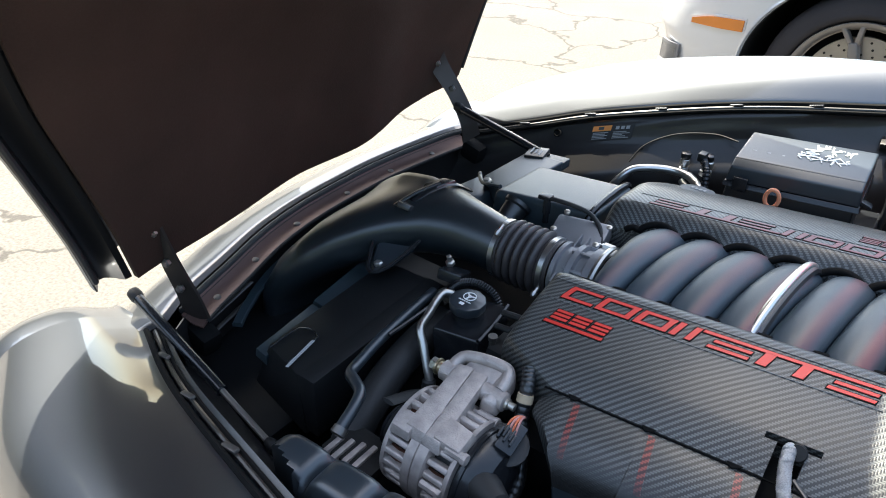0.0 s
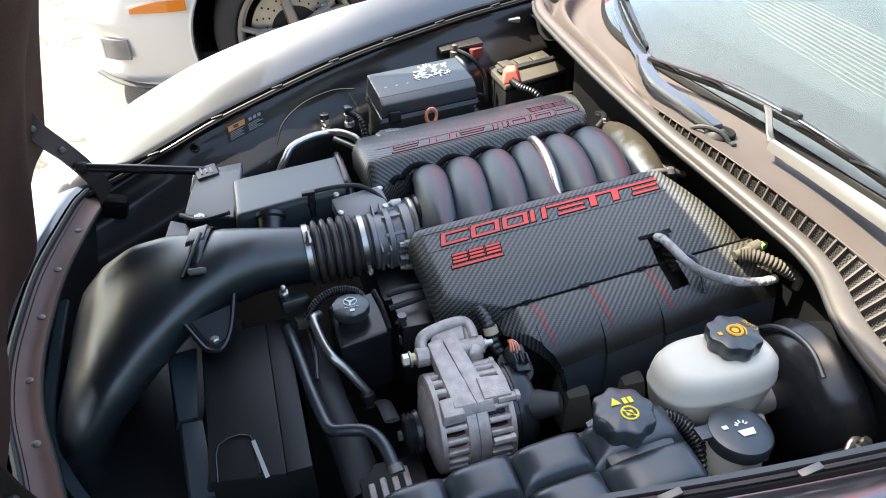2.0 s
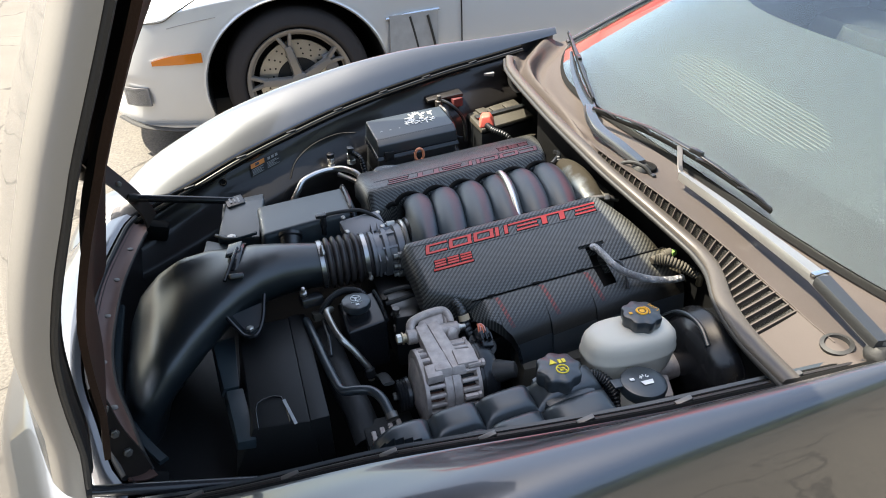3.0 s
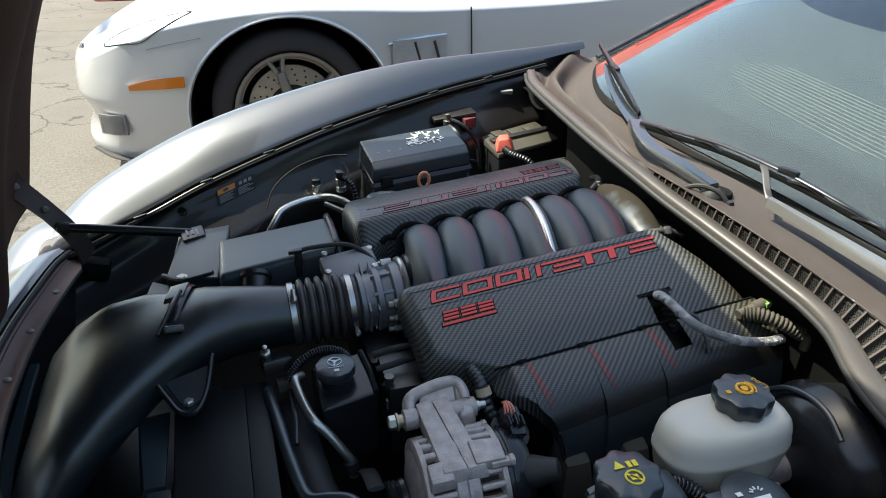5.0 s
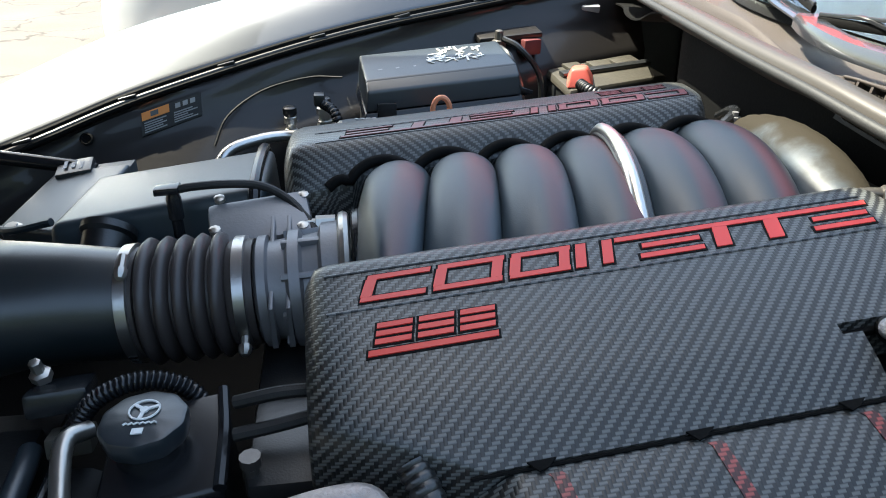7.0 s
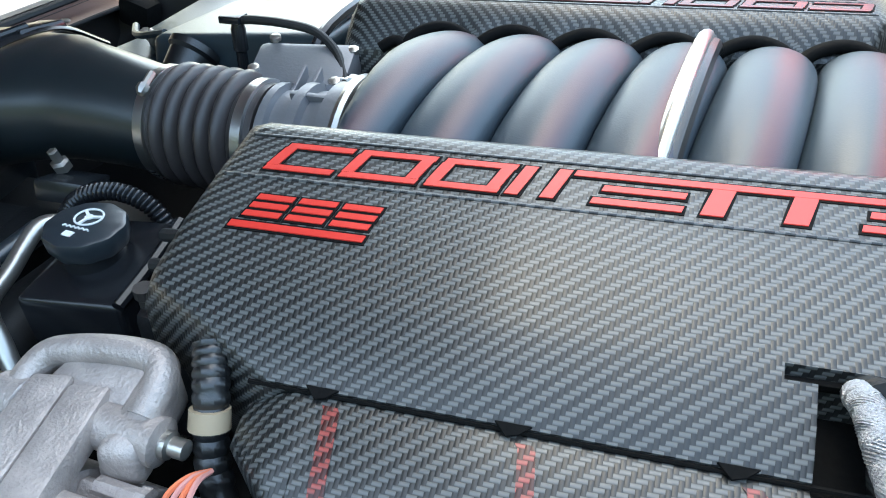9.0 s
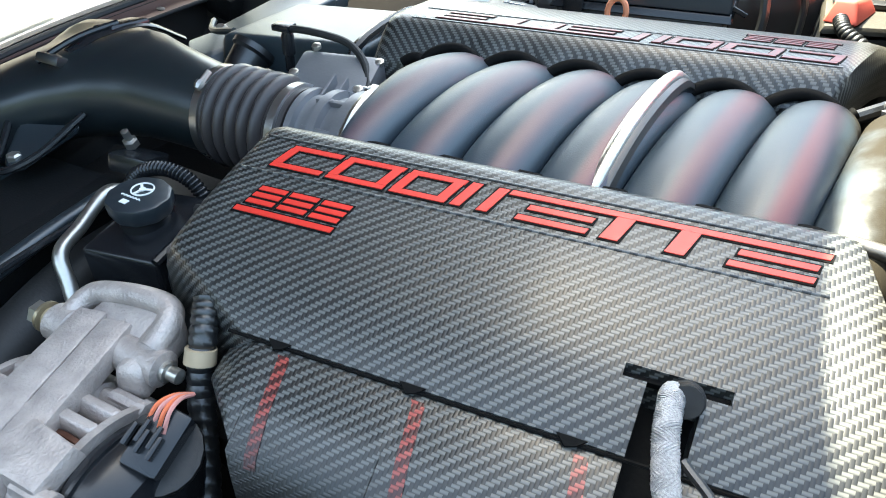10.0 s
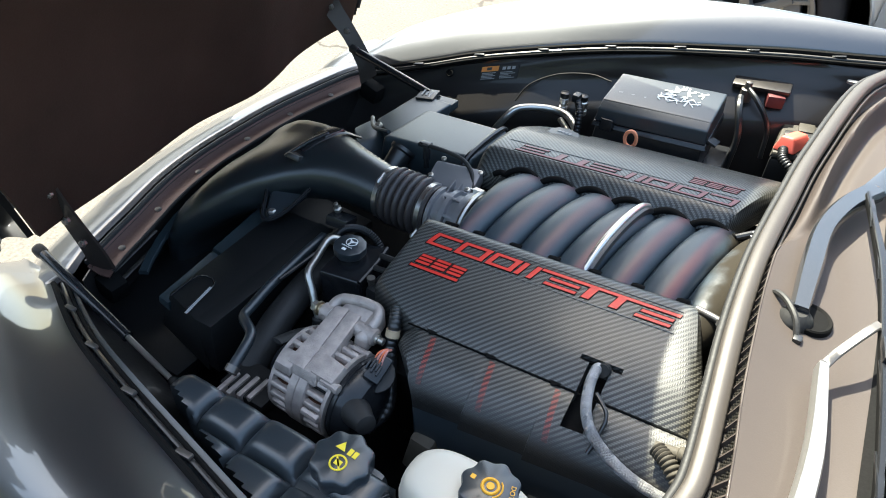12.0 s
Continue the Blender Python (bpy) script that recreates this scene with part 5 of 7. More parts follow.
# ---- boxes on the passenger side ----
def build_air_box():
    b = thing("air_box", "satin black plastic box beside the intake duct", "air box")
    z = lambda x: 0.690 + 0.15 * (x + 0.58)
    x0, x1 = -0.705, -0.452
    part("body", hexa([(x0, 0.105, 0.60), (x1, 0.085, 0.62), (x1, 0.28, 0.60), (x0, 0.315, 0.58), (x0 + 0.006, 0.112, z(x0) + 0.002), (x1 - 0.004, 0.102, z(x1) + 0.003), (x1 - 0.004, 0.262, z(x1) - 0.003), (x0 + 0.004, 0.302, z(x0) - 0.010)], 0.014, 4), MOULD, b, smooth=50)
    part("collar", tube([(x1 - 0.018, 0.10, 0.64), (x1 - 0.016, 0.10, z(x1) - 0.002), (x1 - 0.016, 0.258, z(x1) - 0.002), (x1 - 0.016, 0.275, 0.65)], 0.007, 8, 5), GLOSSY, b)
    part("spout", lathe((-0.635, 0.07, 0.645), (0.1, 0.6, 0.5), [(-0.03, 0.024), (0.0, 0.024), (0.03, 0.026), (0.034, 0.030), (0.042, 0.030)], 24), PLASTIC, b)
    f = part("front_wing", hexa([(-0.815, 0.245, 0.58), (-0.70, 0.17, 0.58), (-0.68, 0.36, 0.58), (-0.79, 0.40, 0.58), (-0.812, 0.235, 0.622), (-0.705, 0.165, 0.640), (-0.675, 0.37, 0.655), (-0.785, 0.385, 0.642)], 0.006, 3), MOULD, b, smooth=50)
    part("wing_ridge", tube([(-0.815, 0.225, 0.632), (-0.772, 0.175, 0.642), (-0.712, 0.155, 0.66)], 0.005, 8, 4), MOULD, f)
    part("wing_bolt", lathe((-0.776, 0.197, 0.634), (0, -0.2, 1), [(0, 0.012), (0.004, 0.012), (0.005, 0.007), (0.008, 0.007)], 6), STEEL, f)
    part("low_tray", hexa([(-0.86, 0.20, 0.50), (-0.72, 0.12, 0.50), (-0.70, 0.20, 0.50), (-0.84, 0.27, 0.50), (-0.855, 0.20, 0.60), (-0.80, 0.14, 0.60), (-0.78, 0.22, 0.60), (-0.845, 0.27, 0.60)], 0.006), MOULD, f)
    t = part("tab_plate", hexa([(-0.80, 0.335, 0.605), (-0.685, 0.32, 0.620), (-0.676, 0.405, 0.628), (-0.79, 0.42, 0.612), (-0.80, 0.335, 0.627), (-0.685, 0.32, 0.642), (-0.676, 0.405, 0.650), (-0.79, 0.42, 0.634)], 0.004), MOULD, b)
    part("tab_block", box((-0.757, 0.383, 0.643), (0.05, 0.05, 0.016), 0.004, (4, -6, 10)), PLASTIC, t)
    for k in range(3):
        part("print_bar", box((-0.769 + 0.011 * k, 0.381, 0.6522), (0.005, 0.026 - 0.006 * (k == 1), 0.001), 0, (4, -6, 10)), GREYPRINT, t)
    # breather hose over the box
    h = thing("breather_hose", "thin black breather hose with elbow", "hose")
    part("hose", tube([(-0.552, 0.070, 0.724), (-0.53, 0.069, 0.729), (-0.49, 0.068, 0.731), (-0.455, 0.066, 0.728), (-0.428, 0.054, 0.717), (-0.408, 0.03, 0.704), (-0.395, 0.0, 0.695)], 0.0046, 10, 6), RUBBER, h)
    part("elbow", lathe((-0.548, 0.070, 0.672), (0, 0, 1), [(0, 0.006), (0.02, 0.006), (0.022, 0.008), (0.045, 0.008), (0.05, 0.0065), (0.056, 0.006)], 14), GLOSSY, h)
    part("bracket", hexa([(-0.566, 0.062, 0.722), (-0.540, 0.060, 0.724), (-0.540, 0.080, 0.724), (-0.566, 0.078, 0.722), (-0.566, 0.062, 0.730), (-0.540, 0.060, 0.732), (-0.540, 0.080, 0.732), (-0.566, 0.078, 0.730)], 0.002), GLOSSY, h)


build_air_box()


def build_fuse_box():
    b = thing("fuse_box", "black plastic fuse box with a torn white sticker", "fuse box")
    def zt(x):
        return 0.748 + 0.075 * (x + 0.2)
    def slab(x0, x1, y0, y1, za, zb, bevel):
        return hexa([(x0, y0, zt(x0) + za), (x1, y0, zt(x1) + za), (x1, y1, zt(x1) + za + 0.006), (x0, y1, zt(x0) + za + 0.006),
                     (x0 + 0.004, y0 + 0.006, zt(x0) + zb), (x1 - 0.004, y0 + 0.006, zt(x1) + zb), (x1 - 0.004, y1, zt(x1) + zb + 0.014), (x0 + 0.004, y1, zt(x0) + zb + 0.014)], bevel, 3)
    lid = part("lid", slab(-0.333, -0.076, 0.458, 0.596, -0.040, 0.006, 0.005), SATIN, b, smooth=40)
    part("lid_front", hexa([(-0.333, 0.442, zt(-0.333) - 0.040), (-0.076, 0.442, zt(-0.076) - 0.040), (-0.076, 0.482, zt(-0.076) - 0.038), (-0.333, 0.482, zt(-0.333) - 0.038), (-0.329, 0.445, zt(-0.333) - 0.008), (-0.080, 0.445, zt(-0.076) - 0.008), (-0.080, 0.465, zt(-0.076) + 0.0055), (-0.329, 0.465, zt(-0.333) + 0.0055)], 0.004, 3), SATIN, b, smooth=40)
    part("lid_rim", slab(-0.338, -0.071, 0.437, 0.598, -0.052, -0.041, 0.003), GLOSSY, b)
    part("body", slab(-0.334, -0.078, 0.444, 0.594, -0.125, -0.053, 0.006), PLASTIC, b)
    part("base_ledge", slab(-0.338, -0.03, 0.436, 0.60, -0.145, -0.126, 0.004), GLOSSY, b)
    for i in range(6):
        part("side_latch", box((-0.066, 0.45 + 0.012 * i, 0.722 - 0.004 * i), (0.022, 0.005, 0.006), 0.001, (0, 20, 0)), GLOSSY, b)
    part("latch", box((-0.30, 0.434, 0.70), (0.03, 0.008, 0.03), 0.002), GLOSSY, b)
    rng = random.Random(4)
    for k in range(46):
        x, y = -0.165 + rng.uniform(-0.050, 0.044), 0.545 + rng.uniform(-0.033, 0.033)
        part("sticker_scrap", box((x, y, zt(x) + 0.0068 + 0.014 * (y - 0.464) / 0.132 + 0.0005 * k / 46), (rng.uniform(0.008, 0.028), rng.uniform(0.0018, 0.0045), 0.001), 0, (4, -4.3, rng.choice((20, 100)) + rng.uniform(-35, 35))), WHITE, lid, "torn white sticker remains" if k == 0 else "")
    for i in range(3):
        part("moulded_mark", box((-0.30 + 0.03 * i, 0.51, zt(-0.29 + 0.03 * i) + 0.0095), (0.012, 0.004, 0.001), 0, (5, -4, 20)), GREYPRINT, lid)
    b.matrix_world = pose(-0.33, 0.53, 0) @ pose(0.003, 0, 0, 0, 0, 2.5) @ pose(0.33, -0.53, 0)
    return b


build_fuse_box()


def build_battery():
    b = thing("car_battery", "dusty dark car battery with red terminal cover", "battery")
    part("case", hexa([(0.055, 0.575, 0.52), (0.255, 0.61, 0.52), (0.245, 0.78, 0.52), (0.055, 0.76, 0.52), (0.055, 0.575, 0.672), (0.255, 0.61, 0.69), (0.245, 0.785, 0.70), (0.055, 0.765, 0.685)], 0.006), PLASTIC, b)
    part("top", hexa([(0.052, 0.572, 0.676), (0.258, 0.607, 0.694), (0.238, 0.812, 0.704), (0.042, 0.788, 0.689), (0.056, 0.576, 0.690), (0.254, 0.611, 0.706), (0.234, 0.808, 0.722), (0.046, 0.784, 0.706)], 0.005), BATTOP, b, "dusty battery top")
    for i in range(3):
        part("vent_cap", box((0.10 + 0.05 * i, 0.70, 0.706 + 0.003 * i), (0.035, 0.04, 0.008), 0.003, (3, -4, 8)), BATTOP, b)
    part("strap", box((0.155, 0.668, 0.709), (0.19, 0.022, 0.008), 0.002, (3, -4, 8)), PLASTIC, b)
    red = part("terminal_cover", hexa([(0.05, 0.585, 0.69), (0.10, 0.575, 0.695), (0.125, 0.65, 0.70), (0.075, 0.665, 0.698), (0.06, 0.595, 0.725), (0.088, 0.590, 0.728), (0.108, 0.645, 0.722), (0.084, 0.652, 0.720)], 0.006, 3), REDPL, b, "faded red terminal cover")
    part("cable", tube([(0.075, 0.58, 0.70), (0.085, 0.545, 0.695), (0.12, 0.52, 0.68), (0.15, 0.50, 0.64)], 0.010, 10, 6, ribs=18, rib=0.0012), PLASTIC, red)
    br = thing("bay_bracket", "dark metal bracket with wiring beside the fuse box", "bracket")
    part("plate", box((-0.03, 0.735, 0.765), (0.13, 0.05, 0.012), 0.004, (8, -4, 5)), BAY, br)
    part("post", lathe((-0.055, 0.70, 0.73), (0, 0, 1), [(0, 0.014), (0.03, 0.014), (0.032, 0.009), (0.048, 0.008), (0.050, 0.004)], 10), DARKSTEEL, br)
    part("connector", box((0.01, 0.715, 0.745), (0.04, 0.03, 0.03), 0.005, (0, 0, 20)), mat("dull_red_plastic", (0.10, 0.02, 0.02), 0.6, 0, 0.3, 40), br, "dull dark red connector")
    part("wire", tube([(-0.05, 0.69, 0.765), (-0.02, 0.67, 0.75), (0.02, 0.665, 0.70), (0.03, 0.66, 0.62)], 0.006, 8, 5), PLASTIC, br)
    part("wire", tube([(-0.06, 0.67, 0.75), (-0.05, 0.63, 0.74), (-0.03, 0.61, 0.68), (-0.03, 0.60, 0.60)], 0.008, 8, 5), PLASTIC, br)
    part("clip_tab", box((0.155, 0.80, 0.80), (0.04, 0.03, 0.03), 0.004, (20, 0, 0)), GREYPRINT, br, "pale label tab")
    bk = thing("dark_module", "black control module in the bay's rear corner", "module")
    part("case", box((0.15, 0.72, 0.60), (0.20, 0.12, 0.16), 0.008), PLASTIC, bk)


build_battery()


def build_ac_lines():
    a = thing("air_conditioning_line", "bare aluminium line with two service ports", "pipe")
    part("line", tube([(-0.60, 0.475, 0.56), (-0.573, 0.48, 0.605), (-0.55, 0.50, 0.628), (-0.50, 0.525, 0.636), (-0.455, 0.535, 0.637), (-0.42, 0.52, 0.64), (-0.385, 0.49, 0.63), (-0.37, 0.46, 0.60)], 0.0095, 12, 6), BRIGHTALU, a, smooth=60)
    part("line", tube([(-0.44, 0.52, 0.625), (-0.40, 0.49, 0.612), (-0.36, 0.44, 0.60)], 0.0075, 12, 6), BRIGHTALU, a)
    for (x, y, z), s in (((-0.454, 0.562, 0.628), 1.0), ((-0.394, 0.534, 0.650), 1.25)):
        p = part("service_port", lathe((x, y, z), (0, 0, 1), [(0, 0.011 * s), (0.012, 0.011 * s), (0.013, 0.008 * s), (0.022, 0.008 * s), (0.023, 0.011 * s), (0.034, 0.011 * s), (0.037, 0.008 * s)], 10), BRIGHTALU, a)
        part("port_cap", lathe((x, y, z + 0.036), (0, 0, 1), [(0, 0.010), (0.003, 0.012), (0.014, 0.012), (0.016, 0.009)], 12), PLASTIC, p)
    w = thing("wire_loom", "thin black wires along the inner fender", "wire")
    part("loop", tube([(-0.585, 0.545, 0.62), (-0.56, 0.57, 0.665), (-0.50, 0.60, 0.70), (-0.42, 0.625, 0.715), (-0.36, 0.62, 0.715)], 0.0020, 8, 6), DARK, w)
    part("sleeve", tube([(-0.395, 0.50, 0.70), (-0.375, 0.47, 0.69), (-0.365, 0.45, 0.64), (-0.36, 0.44, 0.60)], 0.008, 10, 6, ribs=20, rib=0.001), GLOSSY, w)
    part("plug", box((-0.40, 0.505, 0.706), (0.018, 0.025, 0.02), 0.004), PLASTIC, w)
    d = thing("oil_dipstick", "orange ring handle of an oil dipstick", "dipstick")
    part("ring", tube([(-0.214 + 0.013 * math.cos(t), 0.379, 0.717 + 0.019 * math.sin(t)) for t in np.linspace(0, 2 * math.pi, 25)], 0.0042, 8, 2), ORANGE, d, "orange pull ring")
    part("stick", tube([(-0.214, 0.379, 0.70), (-0.215, 0.379, 0.66), (-0.22, 0.38, 0.60)], 0.005, 8, 3), STEEL, d)
    c = thing("oil_filler", "oil filler neck with dusty blue-grey cap", "oil filler")
    part("neck", lathe((-0.333, 0.275, 0.669), (0, 0.2, 1), [(0, 0.024), (0.045, 0.024)], 20), PLASTIC, c)
    part("cap", lathe((-0.333, 0.280, 0.709), (0, 0.2, 1), [(0, 0.026), (0.006, 0.026), (0.008, 0.038), (0.020, 0.038), (0.024, 0.034), (0.025, 0.005)], 72, 9, 0.05), CAPBLUE, c, "blue-grey ribbed filler cap")
    for k in range(4):
        part("print_bar", box((-0.345 + 0.008 * k, 0.286, 0.7342), (0.005, 0.012, 0.001), 0, (-11, 0, 0)), GREYPRINT, c)
    s = thing("warning_label", "dark warning label with orange band on the inner fender", "label")

    def on_wall(x, k, out):
        y, z = lip(x, 1)
        return Vector((x, y - 0.036 - 0.014 * (1 - k) - out, z - 0.036 - 0.036 * (1 - k) + 0.6 * out))

    def field(x0, x1, k0, k1, out, m, name):
        part(name, prism([on_wall(x, k, out) for x, k in ((x0, k0), (x1, k0), (x1, k1), (x0, k1))], (0, -0.001, 0.0006)), m, s)
    field(-0.700, -0.604, 0.0, 1.0, 0.003, RUBBER, "label_field")
    field(-0.698, -0.655, 0.62, 0.97, 0.0042, STICKOR, "orange_band")
    field(-0.684, -0.672, 0.70, 0.90, 0.0052, PLASTIC, "band_sign")
    for r_ in range(5):
        k = 0.08 + 0.10 * r_
        field(-0.695, -0.660 - 0.006 * (r_ % 2), k, k + 0.045, 0.0042, GREYPRINT, "print_bar")
        field(-0.648, -0.610 - 0.008 * (r_ % 3), k, k + 0.045, 0.0042, GREYPRINT, "print_bar")
    for r_ in range(3):
        field(-0.645 + 0.012 * r_, -0.637 + 0.012 * r_, 0.68, 0.88, 0.0042, GREYPRINT, "print_bar")
    hy, hz = lip(-0.784, 1)
    g = thing("drain_grommet", "dark round hole in the inner fender", "grommet")
    part("ring", lathe((-0.784, hy - 0.040, hz - 0.040), (0, -0.85, 0.5), [(0, 0.011), (0.002, 0.011), (0.003, 0.008), (0.0005, 0.007)], 18), BLACK, g)


build_ac_lines()


# ---- driver side: power steering, alternator, tanks ----
def words(text, m, size, material, parent):
    """Flat printed writing in the built-in font, as a mesh."""
    cu = bpy.data.curves.new("writing", "FONT")
    cu.body, cu.size, cu.extrude, cu.align_x = text, size, 0.0002, "CENTER"
    ob = new("writing_curve", cu)
    me = bpy.data.meshes.new_from_object(ob)
    bpy.data.objects.remove(ob)
    me.transform(m)
    me.materials.append(material)
    out = new("writing", me)
    out.parent = parent
    return out


def cap_print(parent, c, kind):
    """Simple signs on a cap: each a small flat shape."""
    c = Vector(c)
    if kind == "steer":
        part("sign_ring", tube([c + Vector((0.011 * math.cos(a), 0.004 + 0.011 * math.sin(a), 0)) for a in np.linspace(0, 2 * math.pi, 21)], 0.0009, 6, 1), WHITE, parent)
        part("sign_spoke", join(*[box(c + Vector((0.0055 * math.cos(a), 0.004 + 0.0055 * math.sin(a), 0)), (0.010, 0.0026, 0.0012), 0, (0, 0, math.degrees(a))) for a in (0.35, 2.45, 4.55)], lathe(c + Vector((0, 0.004, -0.0006)), (0, 0, 1), [(0, 0.0034), (0.0012, 0.0034)], 12)), WHITE, parent)
        part("sign_wave", tube([c + Vector((-0.012 + 0.002 * i, -0.012 + 0.0016 * (i % 2), 0)) for i in range(13)], 0.0008, 6, 1), WHITE, parent)
        part("sign_book", box(c + Vector((0, -0.020, 0)), (0.008, 0.006, 0.001), 0), WHITE, parent)
    elif kind == "coolant":
        part("sign_triangle", prism([c + Vector((-0.016, 0.007, 0)), c + Vector((-0.001, 0.007, 0)), c + Vector((-0.0085, 0.020, 0))], (0, 0, 0.001)), YELLOW, parent, "yellow warning triangle")
        part("sign_book", join(box(c + Vector((0.006, 0.011, 0)), (0.006, 0.010, 0.001), 0), box(c + Vector((0.014, 0.011, 0)), (0.006, 0.010, 0.001), 0)), YELLOW, parent)
        part("sign_ring", tube([c + Vector((0.002 + 0.011 * math.cos(a), -0.010 + 0.011 * math.sin(a), 0)) for a in np.linspace(0, 2 * math.pi, 21)], 0.0014, 6, 1), YELLOW, parent)
        part("sign_bar", join(box(c + Vector((0.002, -0.010, 0)), (0.020, 0.0025, 0.001), 0, (0, 0, -45)), box(c + Vector((0.002, -0.010, 0)), (0.010, 0.008, 0.001), 0)), YELLOW, parent)
    elif kind == "brake":
        part("sign_ring", tube([c + Vector((0.010 * math.cos(a), 0.010 * math.sin(a), 0)) for a in np.linspace(0, 2 * math.pi, 21)], 0.0022, 6, 1), GOLD, parent)
        part("sign_disc", lathe(c, (0, 0, 1), [(0, 0.005), (0.001, 0.005)], 16), GOLD, parent)
        part("sign_ring", tube([c + Vector((0.015 * math.cos(a), 0.015 * math.sin(a), 0)) for a in np.linspace(-0.9, 0.9, 9)], 0.0012, 6, 1), GOLD, parent)
        part("sign_book", box(c + Vector((-0.024, 0, 0)), (0.006, 0.006, 0.001), 0), GOLD, parent)
        words("DOT 3", pose(*(c + Vector((0.0245, 0.003, 0.0002))), 0, 0, -75), 0.0085, GOLD, parent)
    else:
        part("sign_screen", prism([c + Vector(p) for p in ((-0.012, -0.004, 0), (0.012, -0.004, 0), (0.009, -0.014, 0), (-0.009, -0.014, 0))], (0, 0, 0.001)), WHITE, parent)
        part("sign_drops", join(*[box(c + Vector((0.008 * math.cos(a), 0.002 + 0.008 * math.sin(a), 0)), (0.002, 0.005, 0.001), 0, (0, 0, math.degrees(a) - 90)) for a in (0.4, 0.9, 1.57, 2.2, 2.7)]), WHITE, parent)
        part("sign_book", box(c + Vector((-0.024, 0.006, 0)), (0.008, 0.006, 0.001), 0), WHITE, parent)


def grip_cap(parent, base, r, h, lobes, material, axis=(0, 0, 1), deep=0.06):
    return part("cap", lathe(base, axis, [(0, r * 0.9), (0.004, r * 0.97), (h * 0.78, r), (h * 0.93, r * 0.965), (h, r * 0.88), (h + 0.0006, r * 0.1)], 96, lobes, deep), material, parent, "black screw cap with grip lobes", smooth=40)


def build_steering_tank():
    t = thing("power_steering_reservoir", "black power steering reservoir with printed cap", "reservoir")
    part("tank", hexa([(-0.552, -0.275, 0.50), (-0.465, -0.262, 0.50), (-0.470, -0.165, 0.50), (-0.56, -0.175, 0.50), (-0.556, -0.275, 0.618), (-0.465, -0.262, 0.624), (-0.474, -0.162, 0.636), (-0.562, -0.172, 0.628)], 0.007, 3), GLOSSY, t)
    part("rim", tube([(-0.468, -0.262, 0.624), (-0.470, -0.21, 0.632), (-0.476, -0.165, 0.638)], 0.005, 8, 3), GLOSSY, t)
    part("neck", lathe((-0.525, -0.216, 0.61), (0, 0, 1), [(0, 0.026), (0.03, 0.024)], 24), GLOSSY, t)
    c = grip_cap(t, (-0.525, -0.216, 0.638), 0.032, 0.020, 10, SATIN, deep=0.018)
    cap_print(c, (-0.525, -0.214, 0.6595), "steer")
    p = thing("metal_line", "bare metal power steering line", "pipe")
    part("pipe", tube([(-0.578, -0.185, 0.625), (-0.590, -0.205, 0.63), (-0.582, -0.25, 0.618), (-0.572, -0.285, 0.612), (-0.552, -0.300, 0.590), (-0.535, -0.312, 0.565), (-0.524, -0.318, 0.545), (-0.522, -0.325, 0.52)], 0.0075, 12, 6), STEEL, p, smooth=60)
    part("sleeve", lathe((-0.525, -0.317, 0.548), (0.1, -0.25, -1), [(0, 0.009), (0.004, 0.012), (0.018, 0.012), (0.024, 0.009)], 12), RUBBER, p)
    w = thing("engine_wires", "black engine wires with metal connectors", "wire")
    for pts in ([(-0.46, -0.205, 0.655), (-0.42, -0.21, 0.665), (-0.38, -0.205, 0.66)], [(-0.46, -0.225, 0.64), (-0.43, -0.225, 0.645), (-0.39, -0.22, 0.65)], [(-0.45, -0.24, 0.62), (-0.43, -0.245, 0.58), (-0.44, -0.26, 0.53)]):
        part("wire", tube(pts, 0.0055, 8, 5), RUBBER, w)
    part("connector", lathe((-0.445, -0.255, 0.615), (0, 0, 1), [(0, 0.006), (0.02, 0.006), (0.022, 0.008), (0.03, 0.008)], 10), DARKSTEEL, w)
    part("connector", lathe((-0.447, -0.258, 0.585), (0, 0, 1), [(0, 0.006), (0.016, 0.006)], 10), STEEL, w)
    part("backing", box((-0.40, -0.22, 0.56), (0.10, 0.10, 0.14), 0.01), PLASTIC, w)


build_steering_tank()


